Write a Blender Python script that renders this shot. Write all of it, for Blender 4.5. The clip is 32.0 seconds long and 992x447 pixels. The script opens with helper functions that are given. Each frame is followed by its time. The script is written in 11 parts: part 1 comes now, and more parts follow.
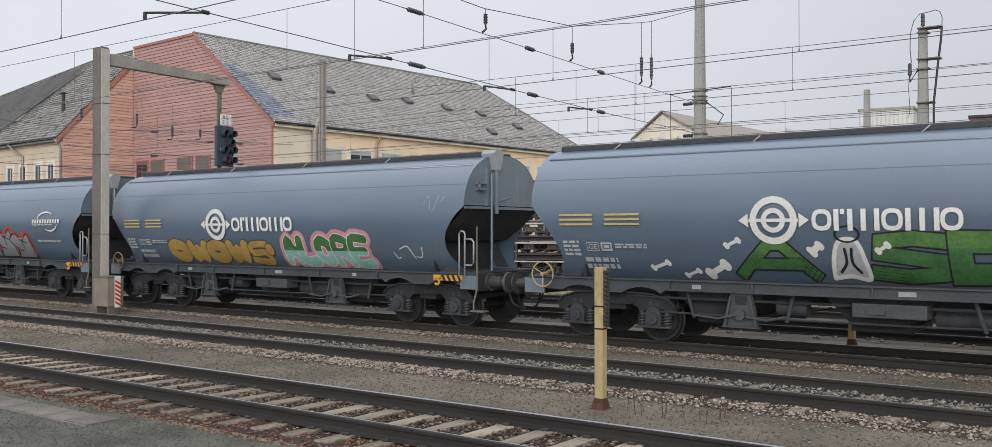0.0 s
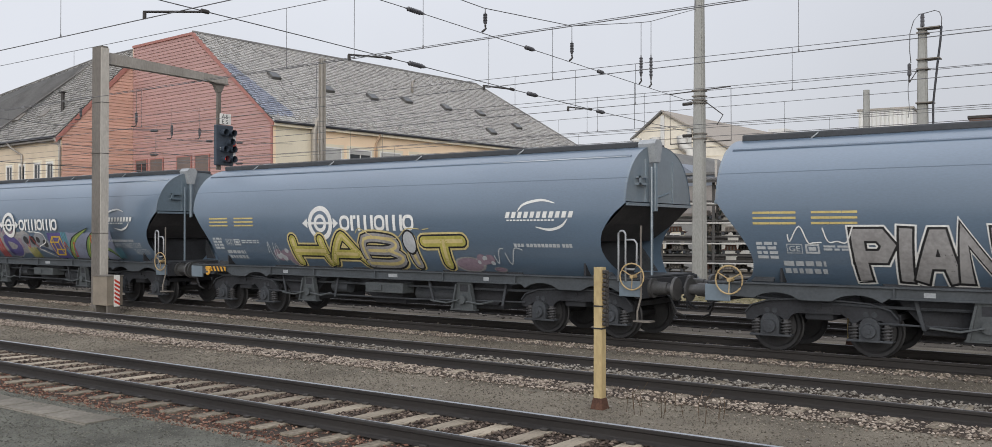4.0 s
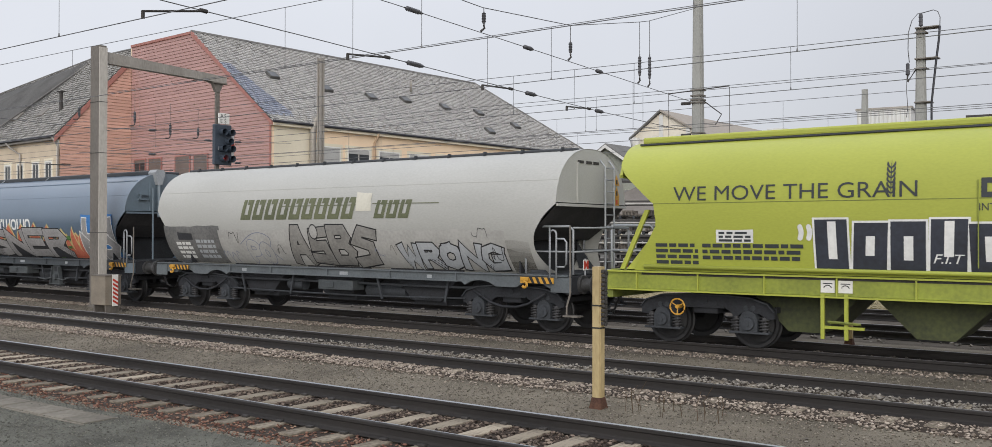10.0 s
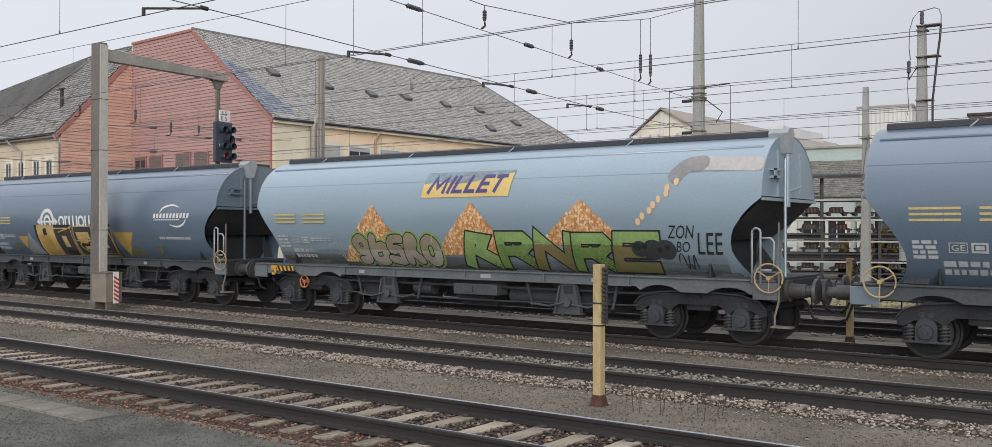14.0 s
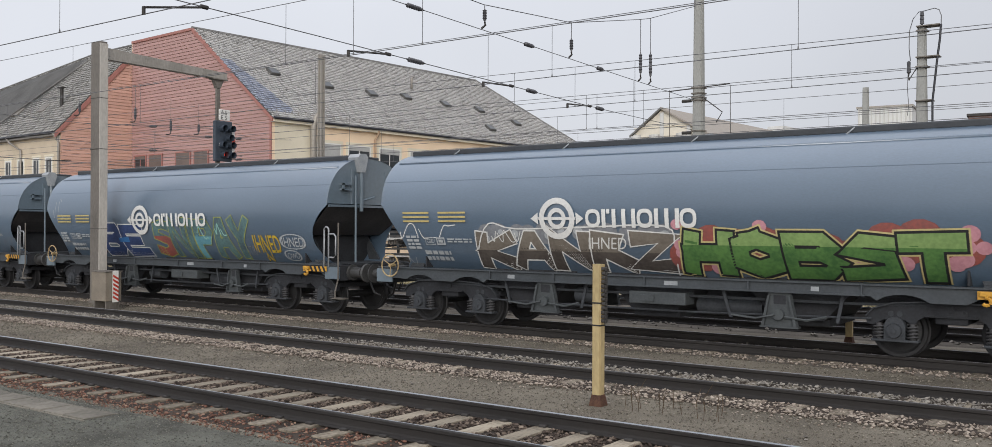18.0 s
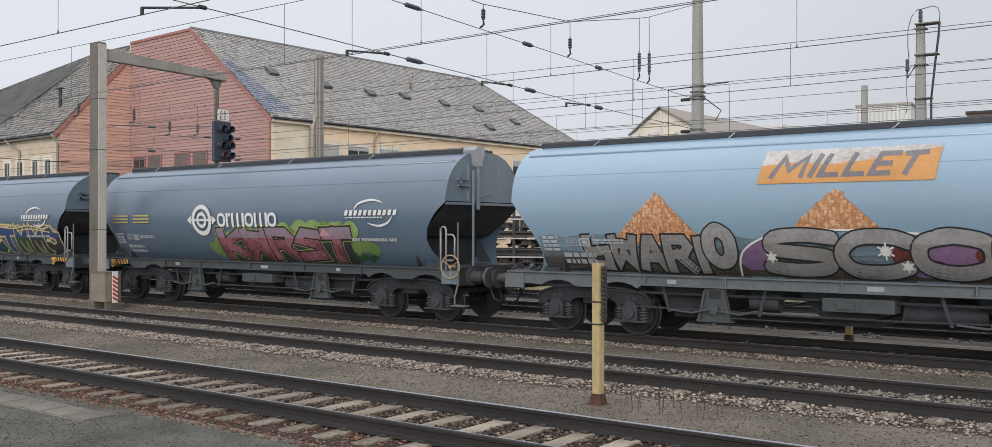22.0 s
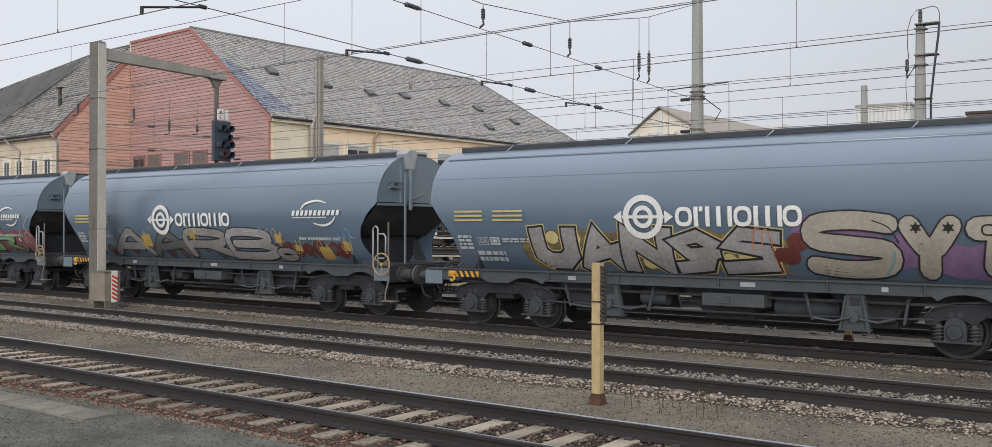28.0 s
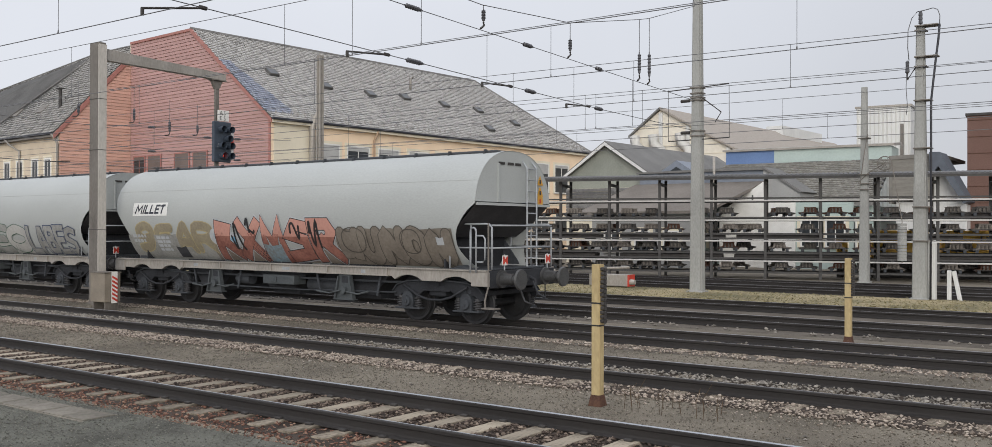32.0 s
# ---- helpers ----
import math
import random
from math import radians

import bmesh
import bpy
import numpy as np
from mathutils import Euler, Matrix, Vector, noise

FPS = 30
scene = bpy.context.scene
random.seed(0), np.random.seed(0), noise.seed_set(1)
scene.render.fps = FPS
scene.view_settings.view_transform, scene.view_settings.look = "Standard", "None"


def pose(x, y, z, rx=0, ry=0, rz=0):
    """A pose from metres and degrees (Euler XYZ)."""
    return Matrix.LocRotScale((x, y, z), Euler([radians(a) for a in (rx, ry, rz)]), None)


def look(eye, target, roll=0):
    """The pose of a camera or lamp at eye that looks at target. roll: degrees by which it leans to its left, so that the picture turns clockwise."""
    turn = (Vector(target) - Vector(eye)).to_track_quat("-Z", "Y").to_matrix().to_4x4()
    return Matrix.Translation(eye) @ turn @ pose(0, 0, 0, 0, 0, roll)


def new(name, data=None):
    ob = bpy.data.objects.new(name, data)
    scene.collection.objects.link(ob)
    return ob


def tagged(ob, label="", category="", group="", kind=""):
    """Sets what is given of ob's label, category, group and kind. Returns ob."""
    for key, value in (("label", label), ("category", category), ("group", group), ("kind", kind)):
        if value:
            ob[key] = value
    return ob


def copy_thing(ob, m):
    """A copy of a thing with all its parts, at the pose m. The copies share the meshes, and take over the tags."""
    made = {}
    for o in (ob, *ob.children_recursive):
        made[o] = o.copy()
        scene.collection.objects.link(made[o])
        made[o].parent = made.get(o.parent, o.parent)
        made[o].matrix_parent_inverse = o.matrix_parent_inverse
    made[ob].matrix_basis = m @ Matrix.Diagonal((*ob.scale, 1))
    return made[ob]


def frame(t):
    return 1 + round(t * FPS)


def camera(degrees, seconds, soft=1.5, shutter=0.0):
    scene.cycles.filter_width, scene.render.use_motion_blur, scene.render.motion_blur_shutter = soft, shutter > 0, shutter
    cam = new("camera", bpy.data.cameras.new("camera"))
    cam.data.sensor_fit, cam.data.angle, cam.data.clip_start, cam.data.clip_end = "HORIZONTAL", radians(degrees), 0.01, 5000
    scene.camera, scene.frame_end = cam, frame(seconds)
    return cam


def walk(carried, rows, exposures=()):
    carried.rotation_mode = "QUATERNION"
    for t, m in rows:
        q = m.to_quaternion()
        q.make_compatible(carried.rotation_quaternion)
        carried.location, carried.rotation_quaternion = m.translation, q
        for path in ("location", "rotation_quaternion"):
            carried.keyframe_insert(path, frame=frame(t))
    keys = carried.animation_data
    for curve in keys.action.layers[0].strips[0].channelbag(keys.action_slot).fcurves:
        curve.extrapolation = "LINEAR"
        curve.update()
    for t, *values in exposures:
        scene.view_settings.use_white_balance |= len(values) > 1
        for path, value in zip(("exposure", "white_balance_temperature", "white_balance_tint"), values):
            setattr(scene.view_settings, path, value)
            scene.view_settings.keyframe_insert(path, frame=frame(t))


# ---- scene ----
# ---- camera: held by hand beside the line, with a slow sway ----
EYE = (0.0, 0.0, 2.169)
SWAY = [  # seconds, turn to the left, tilt up, lean, in degrees
    (0, 36.215, 0.538, 0.000),
    (0.5, 36.176, 0.557, -0.074),
    (1, 36.168, 0.566, -0.091),
    (1.5, 36.161, 0.558, -0.061),
    (2, 36.153, 0.549, -0.031),
    (2.5, 36.150, 0.541, -0.018),
    (3, 36.164, 0.536, 0.015),
    (3.5, 36.213, 0.534, 0.106),
    (4.5, 36.145, 0.502, 0.064),
    (5.5, 36.144, 0.488, 0.116),
    (6, 36.095, 0.458, 0.073),
    (6.5, 36.085, 0.447, 0.056),
    (7, 36.094, 0.442, 0.092),
    (7.5, 36.113, 0.433, 0.184),
    (8, 36.121, 0.428, 0.200),
    (8.5, 36.124, 0.432, 0.168),
    (9, 36.139, 0.441, 0.150),
    (9.5, 36.135, 0.461, 0.131),
    (10, 36.095, 0.485, 0.081),
    (10.5, 36.092, 0.484, 0.062),
    (11, 36.126, 0.477, 0.087),
    (11.5, 36.138, 0.437, 0.094),
    (12, 36.133, 0.397, 0.078),
    (12.5, 36.137, 0.385, 0.084),
    (13, 36.139, 0.381, 0.095),
    (13.5, 36.139, 0.368, 0.105),
    (14, 36.133, 0.341, 0.125),
    (14.5, 36.137, 0.326, 0.108),
    (15.5, 36.128, 0.334, 0.151),
    (16.5, 36.128, 0.332, 0.157),
    (17, 36.118, 0.324, 0.191),
    (17.5, 36.113, 0.320, 0.217),
    (18, 36.115, 0.316, 0.238),
    (18.5, 36.119, 0.309, 0.265),
    (19, 36.107, 0.292, 0.284),
    (19.5, 36.099, 0.294, 0.266),
    (20, 36.098, 0.299, 0.231),
    (20.5, 36.093, 0.285, 0.179),
    (21, 36.073, 0.277, 0.135),
    (21.5, 36.070, 0.276, 0.076),
    (22, 36.074, 0.274, 0.031),
    (22.5, 36.074, 0.267, 0.021),
    (23, 36.069, 0.265, 0.039),
    (23.5, 36.063, 0.267, 0.041),
    (24, 36.051, 0.273, 0.023),
    (24.5, 36.046, 0.284, 0.002),
    (25, 36.051, 0.287, 0.008),
    (25.5, 36.051, 0.286, 0.019),
    (26.5, 36.049, 0.275, 0.056),
    (27.5, 36.043, 0.277, 0.104),
    (28, 36.051, 0.259, 0.081),
    (28.5, 36.053, 0.249, 0.080),
    (29, 36.057, 0.247, 0.092),
    (29.5, 36.058, 0.256, 0.107),
    (30, 36.055, 0.273, 0.138),
    (30.5, 36.056, 0.290, 0.141),
    (31, 36.060, 0.313, 0.121),
    (31.5, 36.059, 0.329, 0.138),
    (32, 36.059, 0.334, 0.147),
]
cam = camera(55.04, 32.0, soft=0.65, shutter=0.03)
walk(cam, [(t, pose(*EYE, 90 + tilt, 0, turn) @ pose(0, 0, 0, 0, 0, lean)) for t, turn, tilt, lean in SWAY],
     exposures=[(0.0, 0.0), (32.0, 0.0)])

# ---- light: a closed, bright overcast sky with a weak, wide sun behind it ----
world = bpy.data.worlds.new("overcast")
scene.world = world
world.use_nodes = True
wn = world.node_tree.nodes
wl = world.node_tree.links
sky = wn.new("ShaderNodeTexSky")
sky.sky_type, sky.sun_disc = "NISHITA", False
sky.sun_elevation, sky.sun_rotation = radians(18.5), radians(148)
sky.air_density, sky.dust_density = 1.0, 3.0
veil = wn.new("ShaderNodeMix")
veil.data_type = "RGBA"
veil.inputs[0].default_value = 0.92
veil.inputs[7].default_value = (7.3, 7.5, 8.1, 1)
wl.new(sky.outputs[0], veil.inputs[6])
cloud = wn.new("ShaderNodeTexNoise")
cloud.inputs["Scale"].default_value, cloud.inputs["Detail"].default_value = 2.2, 4
faint = wn.new("ShaderNodeMapRange")
faint.inputs[3].default_value, faint.inputs[4].default_value = 0.88, 1.1
wl.new(cloud.outputs[0], faint.inputs[0])
drift = wn.new("ShaderNodeMix")
drift.data_type, drift.blend_type = "RGBA", "MULTIPLY"
drift.inputs[0].default_value = 1.0
wl.new(veil.outputs[2], drift.inputs[6])
wl.new(faint.outputs[0], drift.inputs[7])
wl.new(drift.outputs[2], wn["Background"].inputs[0])
# an overcast sky is up to three times as bright overhead as at the horizon
where = wn.new("ShaderNodeTexCoord")
split = wn.new("ShaderNodeSeparateXYZ")
wl.new(where.outputs["Generated"], split.inputs[0])
rise = wn.new("ShaderNodeMath")
rise.operation, rise.use_clamp = "MAXIMUM", True
rise.inputs[1].default_value = 0.0
wl.new(split.outputs[2], rise.inputs[0])
power = wn.new("ShaderNodeMath")
power.operation = "POWER"
power.inputs[1].default_value = 2.0
wl.new(rise.outputs[0], power.inputs[0])
gain = wn.new("ShaderNodeMath")
gain.operation = "MULTIPLY_ADD"
gain.inputs[1].default_value, gain.inputs[2].default_value = 0.16, 0.098
wl.new(power.outputs[0], gain.inputs[0])
side = wn.new("ShaderNodeMapRange")
side.inputs[1].default_value, side.inputs[2].default_value = -0.7, 0.5
side.inputs[3].default_value, side.inputs[4].default_value = 1.05, 0.70
wl.new(split.outputs[0], side.inputs[0])
total = wn.new("ShaderNodeMath")
total.operation = "MULTIPLY"
wl.new(gain.outputs[0], total.inputs[0])
wl.new(side.outputs[0], total.inputs[1])
wl.new(total.outputs[0], wn["Background"].inputs[1])
sun = new("sun", bpy.data.lights.new("sun", "SUN"))
sun.data.energy, sun.data.angle, sun.data.color = 2.05, radians(40), (1.0, 0.97, 0.92)
sun.matrix_world = look((30, -48, 19), (0, 0, 0))

# ---- materials ----


def mat(name, a, b=None, rough=0.6, metal=0.0, scale=3.0, fine=40.0, bump=0.15, stretch=(1, 1, 1), edge=(0.35, 0.65), spread=0.0, coord="Object"):
    """Two colours mixed by a broad and a fine grain, with relief. spread: how far alike pieces differ in brightness."""
    m = bpy.data.materials.new(name)
    m.use_nodes = True
    n, l = m.node_tree.nodes, m.node_tree.links
    p = n["Principled BSDF"]
    b = b or tuple(c * 0.72 for c in a)
    tc = n.new("ShaderNodeTexCoord")
    mp = n.new("ShaderNodeMapping")
    mp.inputs["Scale"].default_value = stretch
    l.new(tc.outputs[coord], mp.inputs[0])
    big = n.new("ShaderNodeTexNoise")
    big.inputs["Scale"].default_value, big.inputs["Detail"].default_value = scale, 5
    small = n.new("ShaderNodeTexNoise")
    small.inputs["Scale"].default_value, small.inputs["Detail"].default_value = fine, 3
    for x in (big, small):
        l.new(mp.outputs[0], x.inputs["Vector"])
    mixf = n.new("ShaderNodeMath")
    mixf.operation = "MULTIPLY_ADD"
    mixf.inputs[1].default_value, mixf.inputs[2].default_value = 0.45, 0.0
    l.new(small.outputs[0], mixf.inputs[0])
    add = n.new("ShaderNodeMath")
    add.operation = "MULTIPLY_ADD"
    add.inputs[1].default_value = 0.55
    l.new(big.outputs[0], add.inputs[0])
    l.new(mixf.outputs[0], add.inputs[2])
    ramp = n.new("ShaderNodeValToRGB")
    ramp.color_ramp.elements[0].position, ramp.color_ramp.elements[1].position = edge
    ramp.color_ramp.elements[0].color, ramp.color_ramp.elements[1].color = (*b, 1), (*a, 1)
    l.new(add.outputs[0], ramp.inputs[0])
    out = ramp.outputs[0]
    if spread:
        info = n.new("ShaderNodeObjectInfo")
        rng = n.new("ShaderNodeMapRange")
        rng.inputs[3].default_value, rng.inputs[4].default_value = 1 - spread, 1 + spread
        l.new(info.outputs["Random"], rng.inputs[0])
        mul = n.new("ShaderNodeMix")
        mul.data_type, mul.blend_type = "RGBA", "MULTIPLY"
        mul.inputs[0].default_value = 1
        l.new(out, mul.inputs[6])
        l.new(rng.outputs[0], mul.inputs[7])
        out = mul.outputs[2]
    l.new(out, p.inputs["Base Color"])
    p.inputs["Roughness"].default_value, p.inputs["Metallic"].default_value = rough, metal
    if rough >= 0.85:
        p.inputs["Specular IOR Level"].default_value = 0.12
    if bump:
        bp = n.new("ShaderNodeBump")
        bp.inputs["Strength"].default_value, bp.inputs["Distance"].default_value = bump, 0.02
        l.new(add.outputs[0], bp.inputs["Height"])
        l.new(bp.outputs[0], p.inputs["Normal"])
    return m


def satin(m, gloss, rough):
    p = m.node_tree.nodes["Principled BSDF"]
    p.inputs["IOR"].default_value, p.inputs["Roughness"].default_value = gloss, rough
    return m


def island_mat(name, a, b, c, rough=0.85, mid_at=0.55):
    """Loose stones: every stone takes its own tone."""
    m = bpy.data.materials.new(name)
    m.use_nodes = True
    n, l = m.node_tree.nodes, m.node_tree.links
    geo = n.new("ShaderNodeNewGeometry")
    ramp = n.new("ShaderNodeValToRGB")
    ramp.color_ramp.elements[0].color, ramp.color_ramp.elements[1].color = (*a, 1), (*c, 1)
    mid = ramp.color_ramp.elements.new(mid_at)
    mid.color = (*b, 1)
    l.new(geo.outputs["Random Per Island"], ramp.inputs[0])
    l.new(ramp.outputs[0], n["Principled BSDF"].inputs["Base Color"])
    n["Principled BSDF"].inputs["Roughness"].default_value = rough
    n["Principled BSDF"].inputs["Specular IOR Level"].default_value = 0.12
    return m


M = {
    "gravel": mat("dark_fine_gravel", (0.222, 0.196, 0.156), (0.102, 0.089, 0.072), 0.95, scale=0.45, fine=60, bump=1.0, edge=(0.4, 0.6)),
    "asphalt": mat("gritted_path", (0.144, 0.143, 0.122), (0.069, 0.068, 0.059), 0.95, scale=1.6, fine=70, bump=1.0, edge=(0.4, 0.6)),
    "bed_pale": mat("dusty_ballast_bed", (0.15, 0.132, 0.112), (0.075, 0.065, 0.055), 0.95, scale=1.6, fine=40, bump=1.0),
    "bed": mat("oily_ballast_bed", (0.072, 0.057, 0.047), (0.031, 0.025, 0.021), 0.95, scale=1.6, fine=40, bump=1.0),
    "stone_light": island_mat("light_ballast", (0.11, 0.088, 0.072), (0.27, 0.225, 0.188), (0.41, 0.352, 0.296)),
    "stone_grey": island_mat("grey_ballast", (0.11, 0.1, 0.088), (0.2, 0.183, 0.162), (0.31, 0.285, 0.25)),
    "stone_brown": island_mat("stained_ballast", (0.039, 0.030, 0.026), (0.091, 0.069, 0.057), (0.247, 0.195, 0.156)),
    "grit": island_mat("path_grit", (0.075, 0.075, 0.065), (0.119, 0.117, 0.101), (0.213, 0.204, 0.175)),
    "grit_warm": island_mat("gravel_grit", (0.085, 0.074, 0.060), (0.143, 0.126, 0.101), (0.273, 0.247, 0.202)),
    "litter": island_mat("leaf_litter", (0.085, 0.045, 0.034), (0.185, 0.095, 0.07), (0.30, 0.205, 0.15)),
    "rail": mat("rail_side", (0.026, 0.0225, 0.021), (0.014, 0.012, 0.0115), 0.8, 0.0, 2.0, 30, 0.2, (0.3, 1, 1)),
    "head": mat("rail_head", (0.42, 0.44, 0.48), (0.28, 0.30, 0.33), 0.4, 0.5, 1.0, 20, 0.02, (0.2, 1, 1)),
    "dull_head": mat("dull_rail_head", (0.26, 0.255, 0.27), (0.17, 0.165, 0.17), 0.5, 0.35, 1.0, 20, 0.03, (0.2, 1, 1)),
    "sleeper": mat("weathered_sleeper", (0.300, 0.258, 0.202), (0.114, 0.096, 0.074), 0.92, 0, 3.0, 30, 0.7, (1, 0.3, 1), edge=(0.38, 0.56), spread=0.28),
    "iron": mat("dark_iron", (0.06, 0.055, 0.052), (0.03, 0.027, 0.026), 0.7, 0.2, 3, 30, 0.2),
    "concrete": mat("concrete", (0.36, 0.362, 0.345), (0.25, 0.25, 0.238), 0.9, 0, 1.3, 30, 0.3, (1, 1, 0.35)),
    "galv": mat("galvanised_steel", (0.40, 0.37, 0.335), (0.25, 0.232, 0.205), 0.55, 0.35, 1.5, 24, 0.1, (1, 1, 0.3)),
    "galv_dark": mat("dull_galvanised_steel", (0.21, 0.19, 0.168), (0.12, 0.108, 0.095), 0.6, 0.3, 2, 24, 0.15, (1, 1, 0.3)),
    "yellow_post": mat("faded_yellow_paint", (0.50, 0.395, 0.21), (0.33, 0.25, 0.125), 0.75, 0, 2.2, 22, 0.25, (1, 1, 0.4)),
    "rust": mat("rusty_steel", (0.13, 0.07, 0.05), (0.06, 0.035, 0.028), 0.9, 0.1, 6, 40, 0.4),
    "wire": mat("copper_wire", (0.15, 0.15, 0.155), (0.10, 0.10, 0.105), 0.55, 0.3, 5, 40, 0),
    "insulator": mat("brown_insulator", (0.075, 0.075, 0.085), (0.045, 0.045, 0.05), 0.3, 0, 5, 40, 0),
    "roof": mat("slate_tiles", (0.21, 0.205, 0.20), (0.115, 0.112, 0.112), 0.85, 0, 0.5, 5, 0.3, spread=0.3),
    "roof_base": mat("roof_boarding", (0.12, 0.118, 0.115), (0.07, 0.068, 0.066), 0.9, 0, 0.5, 6, 0.3),
    "red_clad": mat("dark_red_cladding", (0.43, 0.262, 0.245), (0.365, 0.218, 0.202), 0.75, 0, 0.4, 8, 0.1, spread=0.08),
    "red_clad_light": mat("light_red_cladding", (0.585, 0.36, 0.29), (0.505, 0.30, 0.24), 0.75, 0, 0.4, 8, 0.1, spread=0.08),
    "red_trim": mat("red_verge_board", (0.38, 0.175, 0.15), (0.30, 0.13, 0.11), 0.7),
    "plaster": mat("beige_plaster", (0.86, 0.68, 0.50), (0.76, 0.59, 0.42), 0.92, 0, 0.6, 18, 0.15),
    "plaster_dull": mat("dull_beige_plaster", (0.64, 0.545, 0.43), (0.50, 0.42, 0.32), 0.92, 0, 0.6, 18, 0.2),
    "matt_sheet": mat("matt_pale_sheet", (0.60, 0.59, 0.56), (0.50, 0.49, 0.465), 0.85, 0, 0.6, 12, 0.05, (1, 1, 0.2)),
    "plaster_pale": mat("pale_plaster", (0.74, 0.68, 0.55), (0.64, 0.58, 0.46), 0.92, 0, 0.6, 18, 0.15),
    "white": mat("white_paint", (0.74, 0.73, 0.70), (0.62, 0.61, 0.58), 0.6, 0, 2, 20, 0.05),
    "white_metal": mat("white_sheet_metal", (0.68, 0.68, 0.66), (0.56, 0.56, 0.55), 0.5, 0.1, 0.6, 12, 0.05, (1, 1, 0.2)),
    "grey_metal": mat("grey_sheet_roof", (0.20, 0.197, 0.19), (0.135, 0.133, 0.13), 0.88, 0.0, 0.5, 9, 0.1),
    "grey_green": mat("grey_green_boarding", (0.27, 0.285, 0.25), (0.20, 0.21, 0.185), 0.8, 0, 0.6, 9, 0.1),
    "mint": mat("mint_sheet_wall", (0.42, 0.50, 0.47), (0.35, 0.42, 0.40), 0.6, 0, 0.6, 9, 0.05),
    "blue_wall": mat("blue_sheet_wall", (0.13, 0.21, 0.40), (0.10, 0.165, 0.32), 0.6, 0, 0.6, 9, 0.05),
    "brown_brick": mat("brown_brick_wall", (0.17, 0.105, 0.088), (0.13, 0.078, 0.065), 0.9, 0, 0.6, 14, 0.2),
    "glass": mat("window_glass", (0.035, 0.04, 0.045), (0.02, 0.024, 0.028), 0.3, 0, 0.5, 4, 0),
    "blind": mat("grey_roller_blind", (0.42, 0.42, 0.41), (0.35, 0.35, 0.345), 0.8, 0, 1, 10, 0),
    "brown_blind": mat("brown_shutter", (0.17, 0.13, 0.115), (0.12, 0.095, 0.085), 0.8, 0, 1, 10, 0),
    "dry_grass": island_mat("dry_grass", (0.12, 0.108, 0.05), (0.22, 0.19, 0.1), (0.34, 0.29, 0.165)),
    "signal_black": mat("signal_black", (0.05, 0.066, 0.09), (0.034, 0.044, 0.06), 0.5, 0, 3, 30, 0.05),
    "red_paint": mat("red_paint", (0.55, 0.05, 0.03), (0.42, 0.04, 0.025), 0.5, 0, 3, 30, 0.05),
    "ladder_blue": mat("dark_cable", (0.03, 0.032, 0.04), (0.02, 0.02, 0.026), 0.6),
    # rolling stock
    "wagon": mat("blue_grey_wagon_paint", (0.098, 0.146, 0.207), (0.075, 0.113, 0.162), 0.45, 0.0, 0.6, 34, 0.03, (0.5, 1, 1.3)),
    "wagon_end": mat("grey_wagon_end_paint", (0.13, 0.172, 0.21), (0.096, 0.13, 0.16), 0.5, 0.0, 1.2, 12, 0.04),
    "under": mat("dusty_underframe", (0.055, 0.061, 0.07), (0.025, 0.028, 0.033), 0.7, 0.1, 2.2, 24, 0.15),
    "sill": mat("dusty_grey_sill", (0.125, 0.142, 0.152), (0.08, 0.09, 0.098), 0.65, 0.05, 1.6, 20, 0.1),
    "sill_dark": mat("sooty_sill_paint", (0.06, 0.069, 0.078), (0.038, 0.044, 0.05), 0.65, 0.05, 1.6, 20, 0.1),
    "bogie": mat("grimy_bogie_steel", (0.026, 0.028, 0.034), (0.012, 0.013, 0.016), 0.75, 0.1, 3.5, 28, 0.3),
    "end_shade_dirt": mat("dirty_shaded_end_sheet", (0.062, 0.058, 0.06), (0.032, 0.031, 0.034), 0.8, 0.0, 1.4, 16, 0.1),
    "near_black": mat("near_black_steel", (0.028, 0.03, 0.036), (0.014, 0.015, 0.018), 0.8, 0.0, 3, 24, 0.15),
    "bracket": mat("grey_green_bracket_paint", (0.068, 0.076, 0.08), (0.04, 0.046, 0.05), 0.65, 0.0, 3, 24, 0.1),
    "spring": mat("dusty_spring_steel", (0.075, 0.074, 0.078), (0.036, 0.036, 0.038), 0.7, 0.1, 4, 30, 0.1),
    "wheel": mat("wheel_steel", (0.034, 0.034, 0.036), (0.02, 0.02, 0.022), 0.6, 0.3, 4, 30, 0.1),
    "hatch": mat("dark_roof_hatch", (0.05, 0.055, 0.062), (0.032, 0.035, 0.04), 0.6, 0.1, 2, 20, 0.1),
    "buffer": mat("greasy_buffer_steel", (0.09, 0.09, 0.092), (0.05, 0.05, 0.05), 0.5, 0.3, 4, 30, 0.2),
    "rail_grey": mat("pale_grey_handrail", (0.36, 0.38, 0.40), (0.26, 0.275, 0.29), 0.5, 0.1, 5, 30, 0.05),
    "ochre": mat("faded_ochre_paint", (0.44, 0.33, 0.17), (0.30, 0.215, 0.11), 0.6, 0, 4, 30, 0.05),
    "amber": mat("yellow_signal_paint", (0.58, 0.31, 0.04), (0.44, 0.23, 0.03), 0.55, 0, 4, 30, 0.05),
    "black_paint": mat("black_paint", (0.022, 0.022, 0.024), (0.015, 0.015, 0.016), 0.5, 0, 4, 30, 0.03),
    "sky_paint": mat("light_blue_wagon_paint", (0.225, 0.345, 0.45), (0.185, 0.285, 0.375), 0.45, 0, 0.6, 30, 0.03, (0.5, 1, 1.3)),
